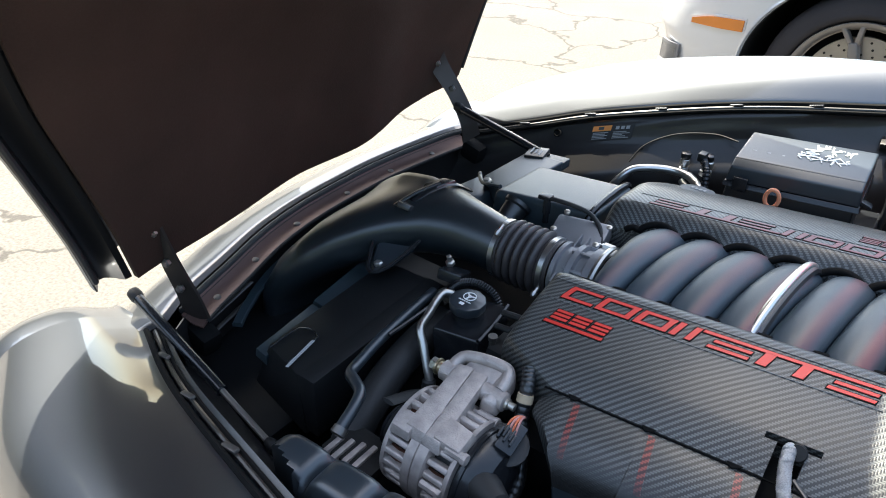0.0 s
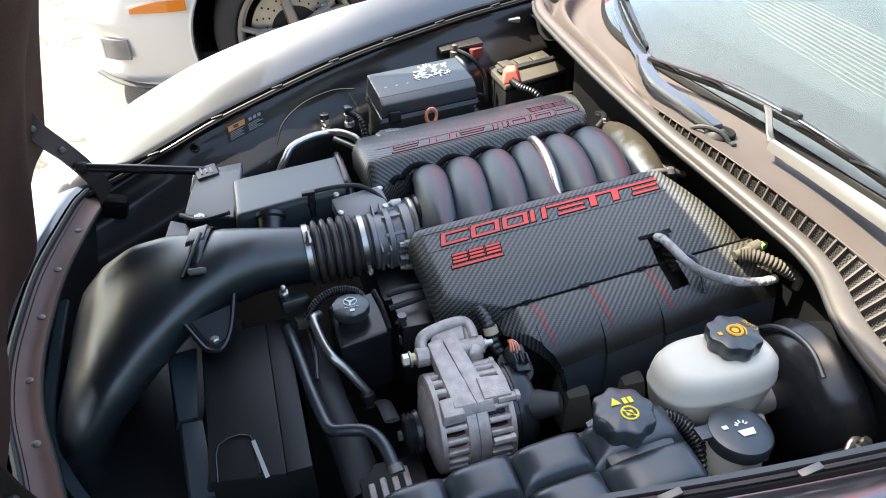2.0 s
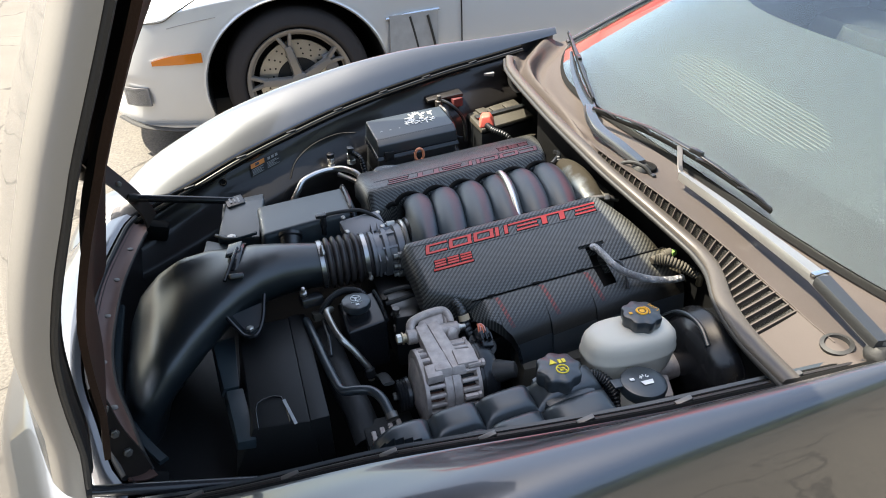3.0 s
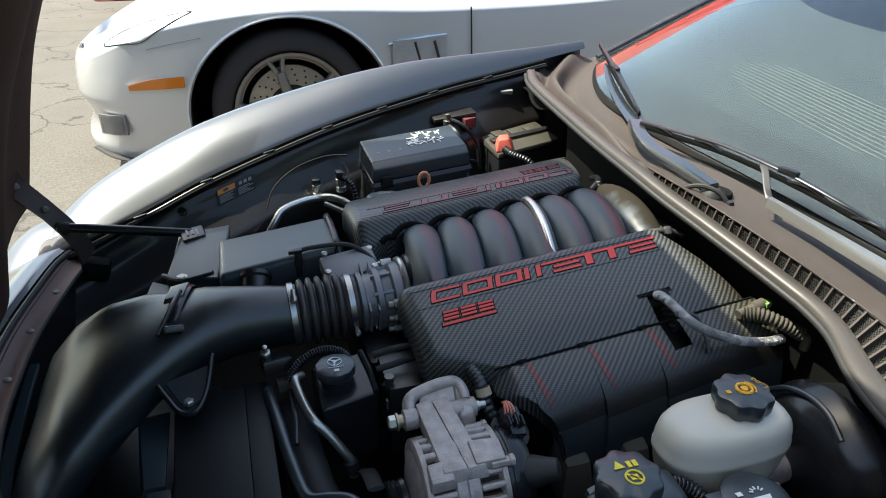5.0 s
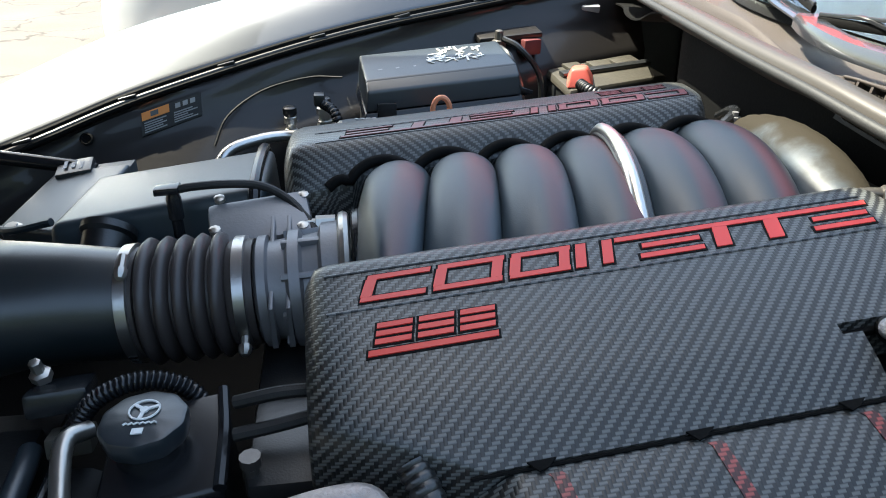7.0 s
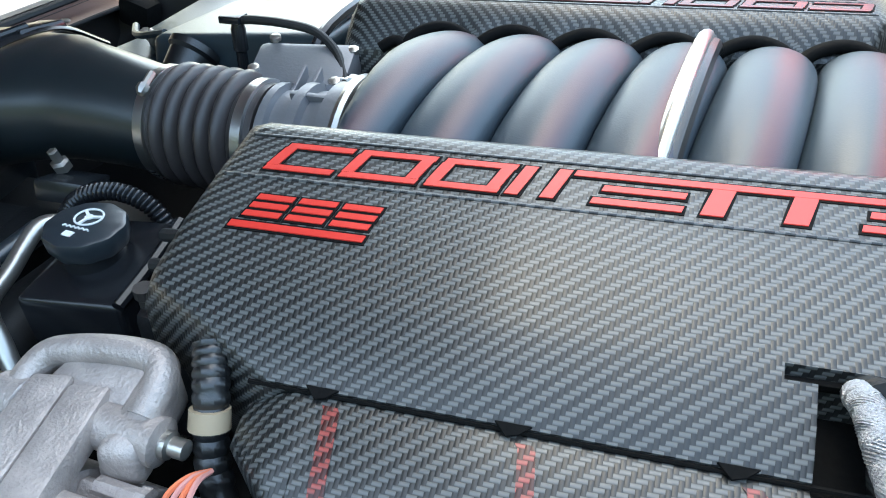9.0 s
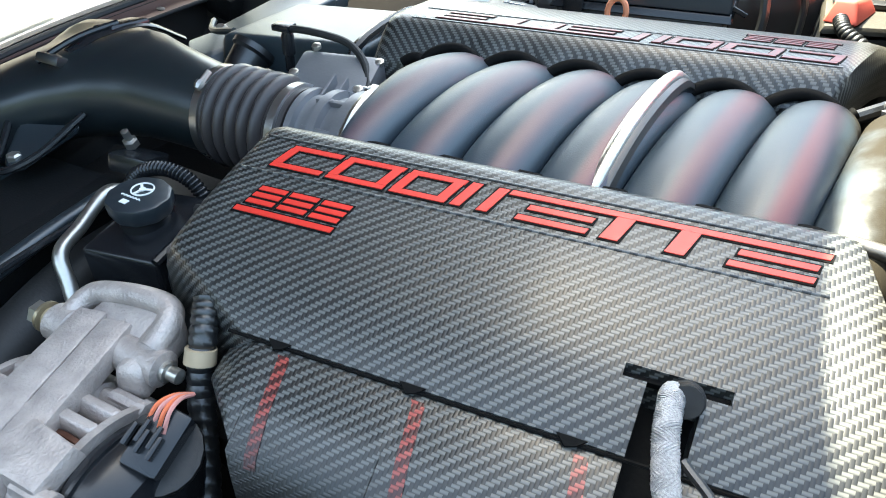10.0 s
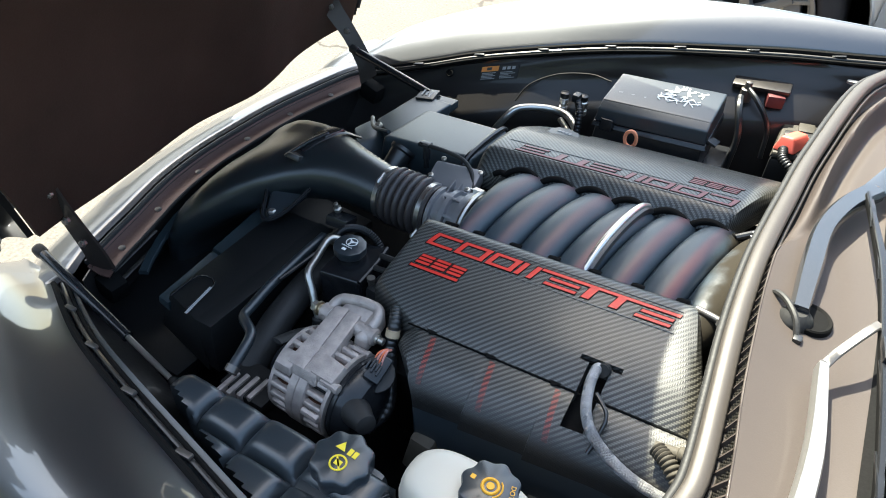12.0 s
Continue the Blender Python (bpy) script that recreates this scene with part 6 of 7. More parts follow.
def build_alternator():
    al = thing("alternator", "weathered cast aluminium alternator with cooling slots", "alternator")
    c, r = Vector((-0.392, -0.447, 0.584)), 0.076
    part("rotor_core", lathe(c + Vector((-0.055, 0, 0)), (1, 0, 0), [(0, 0.050), (0.006, r - 0.017), (0.110, r - 0.017), (0.115, 0.05)], 36), DARK, al)
    for k in range(28):
        a = 2 * math.pi * k / 28
        d = Vector((0, math.cos(a), math.sin(a)))
        for x in (-0.034, 0.031):
            part("winding", tube([c + d * (r - 0.014) + Vector((x - 0.014, 0, 0)), c + d * (r - 0.011) + Vector((x, 0, 0)), c + d * (r - 0.014) + Vector((x + 0.014, 0, 0))], 0.0035, 6, 2), COPPERY, al)
    # two cast shells: rounded fins between cooling slots, a solid band at the seam and a rim at each end
    for x0, x1 in ((-0.056, -0.014), (0.012, 0.052)):
        for k in range(24):
            a = 2 * math.pi * (k + 0.5) / 24
            d = Vector((0, math.cos(a), math.sin(a)))
            q = Vector((0, -math.sin(a), math.cos(a)))
            o = c + d * (r - 0.006)
            low = [o + Vector((x, 0, 0)) + q * w - d * 0.010 for x, w in ((x0, -0.0055), (x1, -0.0055), (x1, 0.0055), (x0, 0.0055))]
            top = [o + Vector((x, 0, 0)) + q * w + d * 0.006 for x, w in ((x0 + 0.005, -0.0042), (x1 - 0.002, -0.0042), (x1 - 0.002, 0.0042), (x0 + 0.005, 0.0042))]
            part("fin", hexa(low + top, 0.0024, 2), ALU, al, smooth=60)
    part("mid_band", lathe(c + Vector((-0.020, 0, 0)), (1, 0, 0), [(0, r - 0.010), (0.001, r - 0.001), (0.003, r + 0.002), (0.0165, r + 0.002), (0.0175, r), (0.0185, r + 0.002), (0.034, r + 0.002), (0.036, r - 0.001), (0.037, r - 0.010)], 60), ALU, al)
    for x in (-0.060, 0.046):
        part("slot_rim", lathe(c + Vector((x, 0, 0)), (1, 0, 0), [(0, r - 0.018), (0.001, r - 0.004), (0.003, r - 0.001), (0.010, r), (0.011, r - 0.016)], 60), ALU, al)
    part("front_face", lathe(c + Vector((-0.070, 0, 0)), (1, 0, 0), [(0, 0.03), (0.004, 0.045), (0.010, r - 0.016), (0.016, r - 0.010)], 40), ALU, al)
    # web from the body up to the mounting bracket, parted by a fine seam
    for x0, x1, y0, y1 in ((-0.431, -0.4065, -0.424, -0.3915), (-0.4058, -0.381, -0.3908, -0.366)):
        part("web", hexa([(y0 - 0.008, -0.500, 0.640), (y1 + 0.004, -0.500, 0.640), (x1, -0.362, 0.652), (x0, -0.366, 0.652),
                          (y0, -0.492, 0.6575), (y1, -0.492, 0.6575), (x1 - 0.0004, -0.360, 0.6735), (x0 + 0.0004, -0.366, 0.6735)], 0.003, 2), ALU, al)
    part("web_pad", hexa([(-0.382, -0.492, 0.648), (-0.333, -0.492, 0.646), (-0.333, -0.452, 0.652), (-0.382, -0.448, 0.652), (-0.379, -0.490, 0.6605), (-0.337, -0.490, 0.659), (-0.337, -0.456, 0.666), (-0.379, -0.452, 0.667)], 0.003, 2), ALU, al)
    part("web_pad", hexa([(-0.446, -0.505, 0.636), (-0.410, -0.505, 0.638), (-0.412, -0.470, 0.648), (-0.446, -0.470, 0.646), (-0.443, -0.502, 0.652), (-0.412, -0.502, 0.653), (-0.414, -0.473, 0.661), (-0.443, -0.473, 0.659)], 0.003, 2), ALU, al)
    # handle-shaped bracket with the pivot bolt through both legs
    bracket = part("bracket", tube([(-0.437, -0.386, 0.654), (-0.440, -0.366, 0.662), (-0.434, -0.350, 0.670), (-0.415, -0.343, 0.675), (-0.385, -0.338, 0.678), (-0.364, -0.338, 0.677), (-0.356, -0.350, 0.672), (-0.356, -0.368, 0.664)], 0.0098, 12, 6, flat=1.15), ALU, al, smooth=50)
    part("bracket_plate", hexa([(-0.432, -0.378, 0.650), (-0.362, -0.374, 0.650), (-0.364, -0.342, 0.662), (-0.420, -0.347, 0.660), (-0.430, -0.372, 0.664), (-0.364, -0.366, 0.667), (-0.366, -0.344, 0.679), (-0.418, -0.349, 0.676)], 0.004, 2), ALU, bracket, smooth=50)
    part("bracket_leg", hexa([(-0.374, -0.398, 0.634), (-0.343, -0.394, 0.634), (-0.345, -0.338, 0.650), (-0.372, -0.338, 0.650), (-0.371, -0.396, 0.662), (-0.346, -0.392, 0.662), (-0.348, -0.336, 0.684), (-0.368, -0.336, 0.684)], 0.009, 3), ALU, bracket, smooth=50)
    part("lug", lathe((-0.452, -0.376, 0.656), (1, 0, 0), [(0, 0.012), (0.002, 0.0155), (0.020, 0.0155), (0.023, 0.012)], 24), ALU, bracket)
    part("lug", lathe((-0.398, -0.374, 0.655), (1, 0, 0), [(0, 0.010), (0.002, 0.014), (0.030, 0.0145), (0.056, 0.0145), (0.058, 0.010)], 24), ALU, bracket)
    bolt = part("pivot_bolt", lathe((-0.474, -0.376, 0.656), (1, 0, 0), [(0, 0.008), (0.002, 0.0105), (0.011, 0.0105), (0.012, 0.006)], 6), STEEL, al, "plated hexagon bolt")
    part("washer", lathe((-0.462, -0.376, 0.656), (1, 0, 0), [(0, 0.013), (0.003, 0.013), (0.004, 0.0095), (0.011, 0.0095)], 20), BRASSY, bolt)
    part("pivot_nut", lathe((-0.342, -0.374, 0.655), (1, 0, 0), [(0, 0.0085), (0.006, 0.0085), (0.007, 0.006), (0.016, 0.006), (0.017, 0.004)], 12), STEEL, al)
    for x, y, z in ((-0.336, -0.488, 0.650), (-0.345, -0.402, 0.640), (-0.352, -0.52, 0.60)):
        part("case_bolt", lathe((x, y, z), (1, 0, 0), [(-0.022, 0.007), (0.004, 0.007), (0.005, 0.0085), (0.011, 0.0085), (0.012, 0.006)], 8), ALU, al)
    # black rear housing with connector
    cap = part("rear_cap", lathe(c + Vector((0.058, 0, 0)), (1, 0, 0), [(0, 0.069), (0.004, 0.071), (0.024, 0.068), (0.040, 0.058), (0.050, 0.030), (0.052, 0.01)], 40), GLOSSY, al, "black plastic rear cap")
    part("cap_rib", lathe(c + Vector((0.064, 0, 0)), (1, 0, 0), [(0, 0.070), (0.001, 0.0725), (0.004, 0.0725), (0.005, 0.070)], 40), GLOSSY, cap)
    part("stud_boot", lathe(c + Vector((0.090, -0.035, 0.030)), (0.85, -0.4, 0.25), [(0, 0.024), (0.015, 0.023), (0.03, 0.019), (0.045, 0.016), (0.048, 0.008)], 20), RUBBER, al)
    k = part("connector", box((-0.303, -0.420, 0.648), (0.028, 0.046, 0.030), 0.004, (24, 18, 8)), GLOSSY, al)
    part("connector_skirt", lathe((-0.305, -0.421, 0.634), (0.25, -0.35, 1), [(0, 0.030), (0.006, 0.030), (0.007, 0.026)], 18), RUBBER, k)
    for i in range(5):
        part("connector_tooth", box((-0.312 + 0.005 * i, -0.432 + 0.006 * (i % 2), 0.666 - 0.001 * i), (0.0035, 0.016, 0.012), 0.001, (24, 18, 8)), GLOSSY, k)
    for i in range(4):
        part("wire", tube([(-0.311 + 0.005 * i, -0.420, 0.662), (-0.309 + 0.004 * i, -0.410, 0.673), (-0.306 + 0.002 * i, -0.397, 0.671), (-0.303, -0.384, 0.660)], 0.0017, 6, 4), COPPER if i % 2 == 0 else WIREPINK, k, "thin coloured wire")
    pul = part("pulley", lathe(c + Vector((-0.102, 0.004, -0.016)), (1, 0, 0), [(0, 0.012), (0.002, 0.031), (0.004, 0.034), (0.006, 0.031), (0.009, 0.034), (0.012, 0.031), (0.015, 0.034), (0.018, 0.031), (0.021, 0.034), (0.027, 0.035), (0.029, 0.022), (0.05, 0.022)], 32), GLOSSY, al)
    part("pulley_nut", lathe(c + Vector((-0.108, 0.004, -0.016)), (1, 0, 0), [(0, 0.008), (0.008, 0.009)], 6), DARKSTEEL, pul)
    cb = thing("alternator_cable", "black taped cable beside the engine cover", "cable")
    part("cable", tube([(-0.335, -0.325, 0.69), (-0.325, -0.345, 0.675), (-0.318, -0.365, 0.64), (-0.300, -0.39, 0.60), (-0.285, -0.42, 0.56), (-0.30, -0.46, 0.54)], 0.0105, 10, 6, ribs=22, rib=0.0006), PLASTIC, cb)
    part("tape_band", lathe((-0.3225, -0.352, 0.668), (0.12, -0.45, -0.8), [(0, 0.0118), (0.012, 0.0122), (0.0125, 0.010)], 16), mat("beige_tape", (0.42, 0.33, 0.22), 0.6, 0, 0.15, 40), cb, "beige cloth tape band")


build_alternator()


def build_tanks():
    # brake fluid
    t = thing("brake_fluid_reservoir", "milky white brake fluid reservoir with black cap", "reservoir")
    c = Vector((-0.052, -0.556, 0.677))
    def ring(k, z, g=1.0):
        out = []
        for a in np.linspace(0, 2 * math.pi, 48, endpoint=False):
            cx, cy = math.copysign(abs(math.cos(a)) ** 0.72, math.cos(a)), math.copysign(abs(math.sin(a)) ** 0.72, math.sin(a))
            out.append(c + Vector((0.097 * k * cx, 0.052 * k * g * cy - 0.10 * 0.0, z + 0.02 * 0)))
        return out
    part("tank", loft([ring(0.80, -0.055), ring(0.88, -0.050), ring(0.93, -0.035), ring(0.985, -0.008), ring(1.0, -0.006), ring(1.0, 0.0), ring(0.985, 0.003), ring(0.975, 0.015), ring(0.94, 0.028), ring(0.86, 0.038), ring(0.74, 0.043), ring(0.4, 0.046), ring(0.1, 0.047)]), WHITEP, t, smooth=60)
    part("neck", lathe(c + Vector((0.022, 0.004, 0.04)), (0, 0, 1), [(0, 0.032), (0.012, 0.030)], 28), WHITEP, t)
    cap = grip_cap(t, c + Vector((0.022, 0.004, 0.046)), 0.037, 0.027, 8, SATIN)
    cap_print(cap, c + Vector((0.022, 0.004, 0.0742)), "brake")
    part("bracket", hexa([c + Vector(p) for p in ((-0.05, -0.03, -0.12), (0.06, -0.04, -0.12), (0.06, 0.03, -0.12), (-0.05, 0.03, -0.12), (-0.045, -0.03, -0.052), (0.05, -0.035, -0.052), (0.05, 0.03, -0.052), (-0.045, 0.03, -0.052))], 0.008), WHITEP, t)
    part("master_cylinder", tube([c + Vector((-0.10, 0.0, -0.10)), c + Vector((0.0, 0.0, -0.10)), c + Vector((0.16, 0.01, -0.085))], 0.026, 20, 3), ALU, t)
    part("side_arm", hexa([c + Vector(p) for p in ((0.03, -0.085, -0.11), (0.06, -0.09, -0.11), (0.075, -0.05, -0.10), (0.04, -0.045, -0.10), (0.035, -0.085, -0.07), (0.06, -0.088, -0.07), (0.07, -0.045, -0.055), (0.04, -0.04, -0.055))], 0.005), ALU, t)
    b = thing("brake_booster", "glossy black brake booster drum", "brake booster")
    part("drum", lathe((0.07, -0.575, 0.59), (1, 0, 0.1), [(0, 0.03), (0.006, 0.06), (0.012, 0.095), (0.03, 0.112), (0.05, 0.118), (0.06, 0.124), (0.066, 0.124), (0.07, 0.118), (0.13, 0.10)], 48), GLOSSY, b, smooth=50)
    part("vacuum_line", tube([(0.085, -0.47, 0.655), (0.088, -0.505, 0.690), (0.090, -0.545, 0.706), (0.088, -0.585, 0.706), (0.082, -0.62, 0.690)], 0.0045, 8, 6), SATIN, b)
    # coolant
    k = thing("coolant_tank", "quilted black coolant expansion tank with warning cap", "tank")
    gx = [-0.575, -0.469, -0.376, -0.275, -0.150]
    gy = [-0.580, -0.645, -0.715]
    def tank(x, y):
        u, v = lerp(x, gx, range(len(gx))) % 1.0, lerp(-y, [-q for q in gy], range(len(gy))) % 1.0
        pil = (max(0, 1 - (2 * u - 1) ** 4) * max(0, 1 - (2 * v - 1) ** 4)) ** 0.55
        return Vector((x, y, 0.640 + 0.13 * (x + 0.45) + 0.05 * (y + 0.62) - 0.014 + 0.026 * pil - 0.5 * max(0, -0.535 - x)))
    xs = sorted(set(q for i in range(len(gx) - 1) for q in steps(gx[i], gx[i + 1], 14)))
    ys = sorted(set(q for j in range(len(gy) - 1) for q in steps(gy[j + 1], gy[j], 12)))
    tb = surface(tank, xs, ys, 0, lambda x, y: y > -(spline(x, LX, LY) - 0.03))
    r = bmesh.ops.extrude_edge_only(tb, edges=[e for e in tb.edges if e.is_boundary])
    bmesh.ops.translate(tb, vec=(0, 0, -0.14), verts=[v for v in r["geom"] if isinstance(v, bmesh.types.BMVert)])
    part("tank", tb, SATIN, k, smooth=55)
    part("neck_base", box((-0.215, -0.615, 0.652), (0.10, 0.09, 0.04), 0.015, (0, -6, 0)), SATIN, k)
    part("neck", lathe((-0.222, -0.600, 0.655), (0, 0, 1), [(0, 0.034), (0.006, 0.033), (0.008, 0.037), (0.016, 0.037)], 32), PLASTIC, k)
    cap = grip_cap(k, (-0.222, -0.600, 0.670), 0.041, 0.034, 8, SATIN)
    cap_print(cap, (-0.222, -0.600, 0.7052), "coolant")
    part("hose", tube([(-0.185, -0.595, 0.655), (-0.155, -0.60, 0.665), (-0.13, -0.62, 0.655), (-0.118, -0.65, 0.62), (-0.12, -0.68, 0.56)], 0.012, 12, 6, ribs=30, rib=0.0014), GLOSSY, k, "corrugated black hose", smooth=70)
    w = thing("washer_fluid_tank", "white washer fluid filler neck with black cap", "tank")
    part("neck", lathe((-0.080, -0.662, 0.56), (0, 0.05, 1), [(0, 0.042), (0.06, 0.040), (0.09, 0.036), (0.10, 0.034)], 30), WHITEP, w)
    cap = part("cap", lathe((-0.080, -0.660, 0.655), (0, 0, 1), [(0, 0.036), (0.004, 0.041), (0.020, 0.043), (0.025, 0.041), (0.028, 0.034), (0.0285, 0.004)], 40), SATIN, w, "black snap cap with pull tab", smooth=40)
    part("tab", box((-0.122, -0.648, 0.676), (0.03, 0.022, 0.006), 0.002), SATIN, cap)
    cap_print(cap, (-0.077, -0.660, 0.6845), "washer")
    v = thing("valve_block", "dark valve with small metal fittings", "valve")
    part("body", box((0.05, -0.725, 0.62), (0.06, 0.05, 0.05), 0.008), GLOSSY, v)
    part("fitting", lathe((0.06, -0.72, 0.645), (0.3, 0, 1), [(0, 0.01), (0.02, 0.01), (0.022, 0.006), (0.035, 0.006)], 8), STEEL, v)
    part("lever", tube([(0.03, -0.73, 0.65), (0.06, -0.71, 0.67), (0.09, -0.72, 0.655)], 0.004, 8, 4), STEEL, v)


build_tanks()


def build_front():
    s = thing("fan_shroud", "flat black plastic fan shroud box", "shroud")
    part("box", hexa([(-0.825, -0.455, 0.46), (-0.655, -0.485, 0.46), (-0.625, -0.14, 0.46), (-0.80, -0.14, 0.46), (-0.775, -0.45, 0.572), (-0.668, -0.478, 0.586), (-0.672, -0.14, 0.592), (-0.785, -0.14, 0.585)], 0.006), SHROUD, s)
    part("side_bevel", hexa([(-0.670, -0.480, 0.47), (-0.630, -0.480, 0.47), (-0.625, -0.14, 0.47), (-0.67, -0.14, 0.47), (-0.668, -0.478, 0.5885), (-0.632, -0.476, 0.588), (-0.636, -0.14, 0.594), (-0.672, -0.14, 0.5945)], 0.002), SHROUD, s)
    # pale bar puts the glint of the groove's edge into the colour
    part("edge_glint", box((-0.703, -0.44, 0.5865), (0.006, 0.075, 0.001), 0, (0, -5, 12)), GREYPRINT, s, "pale bar painted for the glint on the groove's edge")
    part("side_strip", hexa([(-0.835, -0.30, 0.535), (-0.80, -0.30, 0.535), (-0.80, -0.14, 0.54), (-0.85, -0.14, 0.54), (-0.826, -0.30, 0.556), (-0.795, -0.305, 0.560), (-0.795, -0.14, 0.566), (-0.845, -0.14, 0.562)], 0.003), MOULD, s)
    part("side_strip", hexa([(-0.812, -0.455, 0.53), (-0.775, -0.46, 0.53), (-0.79, -0.31, 0.535), (-0.83, -0.305, 0.535), (-0.806, -0.455, 0.550), (-0.772, -0.46, 0.554), (-0.788, -0.31, 0.558), (-0.822, -0.305, 0.554)], 0.003), MOULD, s)
    part("recess_frame", tube([(-0.765, -0.455, 0.574), (-0.762, -0.39, 0.578), (-0.715, -0.39, 0.583), (-0.705, -0.465, 0.584)], 0.0016, 8, 3), GLOSSY, s)
    part("tray", box((-0.90, -0.2, 0.40), (0.34, 0.62, 0.04), 0.01), SHROUD, s)
    # rim of the lower air tray in front
    part("tray_rim", strap([(-1.078, 0.175, 0.495), (-1.073, 0.038, 0.493), (-1.058, -0.162, 0.49), (-1.026, -0.267, 0.488), (-0.985, -0.345, 0.486), (-0.955, -0.391, 0.484)], [0.010, 0.011, 0.012, 0.011, 0.010, 0.010], 0.005), MOULD, s)
    # radiator hose and heater pipe
    h = thing("radiator_hose", "thick black radiator hose", "hose")
    part("hose", tube([(-0.60, -0.18, 0.55), (-0.595, -0.26, 0.555), (-0.585, -0.35, 0.545), (-0.57, -0.42, 0.53), (-0.56, -0.48, 0.50)], 0.030, 16, 6), RUBBER, h, smooth=60)
    g = thing("coolant_pipe", "slim black coolant pipe with a bend", "pipe")
    part("pipe", tube([(-0.635, -0.17, 0.595), (-0.625, -0.25, 0.60), (-0.615, -0.34, 0.60), (-0.605, -0.40, 0.597), (-0.595, -0.43, 0.600), (-0.57, -0.445, 0.608), (-0.545, -0.46, 0.612), (-0.53, -0.49, 0.612), (-0.522, -0.53, 0.60)], 0.0095, 12, 6), SATIN, g, smooth=60)
    part("hose_clamp", lathe((-0.522, -0.522, 0.604), (0.1, -0.8, -0.4), [(0, 0.012), (0.012, 0.012), (0.013, 0.010)], 14), DARKSTEEL, g)
    part("pipe", tube([(-0.600, -0.20, 0.61), (-0.598, -0.27, 0.613), (-0.603, -0.33, 0.61)], 0.004, 8, 4), GLOSSY, g)
    p = thing("pulley_bracket", "pale metal belt pulley and bracket below the alternator", "pulley")
    for k in range(4):
        part("tooth", box((-0.50 - 0.018 * k, -0.50 - 0.006 * k, 0.525), (0.010, 0.05, 0.03), 0.003), ALU, p)
    part("base", box((-0.52, -0.49, 0.52), (0.10, 0.07, 0.03), 0.005), DARK, p)
    part("belt", tube([(-0.506, -0.44, 0.602), (-0.506, -0.36, 0.56), (-0.506, -0.27, 0.47), (-0.506, -0.16, 0.42)], 0.012, 8, 4, flat=0.3), RUBBER, p)
    sw = thing("hood_switch", "small white and yellow hood switch plug", "switch")
    part("plug", box((-1.03, -0.375, 0.375), (0.016, 0.02, 0.04), 0.003), WHITEP, sw)
    part("tag", box((-1.028, -0.375, 0.402), (0.02, 0.022, 0.02), 0.003, (0, 20, 0)), YELLOW, sw, "yellow plug tab")
    part("lead", tube([(-1.03, -0.375, 0.36), (-1.02, -0.375, 0.33), (-1.03, -0.38, 0.31)], 0.006, 8, 4), PLASTIC, sw)
    e = thing("engine_block", "dark engine block and heads below the covers", "engine")
    part("block", hexa([(-0.36, -0.30, 0.32), (0.14, -0.30, 0.32), (0.14, 0.30, 0.32), (-0.36, 0.30, 0.32), (-0.34, -0.38, 0.60), (0.12, -0.38, 0.64), (0.12, 0.36, 0.64), (-0.34, 0.36, 0.60)], 0.02), DARK, e)
    part("front_drive", box((-0.40, 0.0, 0.52), (0.12, 0.30, 0.16), 0.02), PLASTIC, e)
    for x in (-0.20, -0.10, 0.0):
        part("heat_shield", hexa([(x - 0.03, -0.46, 0.50), (x + 0.03, -0.46, 0.50), (x + 0.03, -0.39, 0.50), (x - 0.03, -0.39, 0.50), (x - 0.02, -0.45, 0.57), (x + 0.02, -0.45, 0.57), (x + 0.02, -0.40, 0.59), (x - 0.02, -0.40, 0.59)], 0.008), DUSTY, e, "dusty grey exhaust heat shield")


build_front()


def braided(pts, r, strands, turns, wire):
    """Wires wound both ways round a hose, over and under one another."""
    path = smooth_path(pts, 16)
    frames, side = [], Vector((0, 0, 1))
    for i, c in enumerate(path):
        d = (path[min(i + 1, len(path) - 1)] - path[max(i - 1, 0)]).normalized()
        side = (side - d * side.dot(d)).normalized()
        frames.append((c, side, d.cross(side)))
    wires = []
    for way in (-1, 1):
        for k in range(strands):
            line = []
            for i, (c, a, q) in enumerate(frames):
                t = 2 * math.pi * (k / strands + way * turns * i / (len(frames) - 1))
                lift = 0.0004 * math.cos(strands * turns * 2 * math.pi * i / (len(frames) - 1) + way * math.pi / 2)
                line.append(c + (a * math.cos(t) + q * math.sin(t)) * (r + lift))
            wires.append(tube(line, wire, 5, 1, flat=0.6))
    return join(*wires)


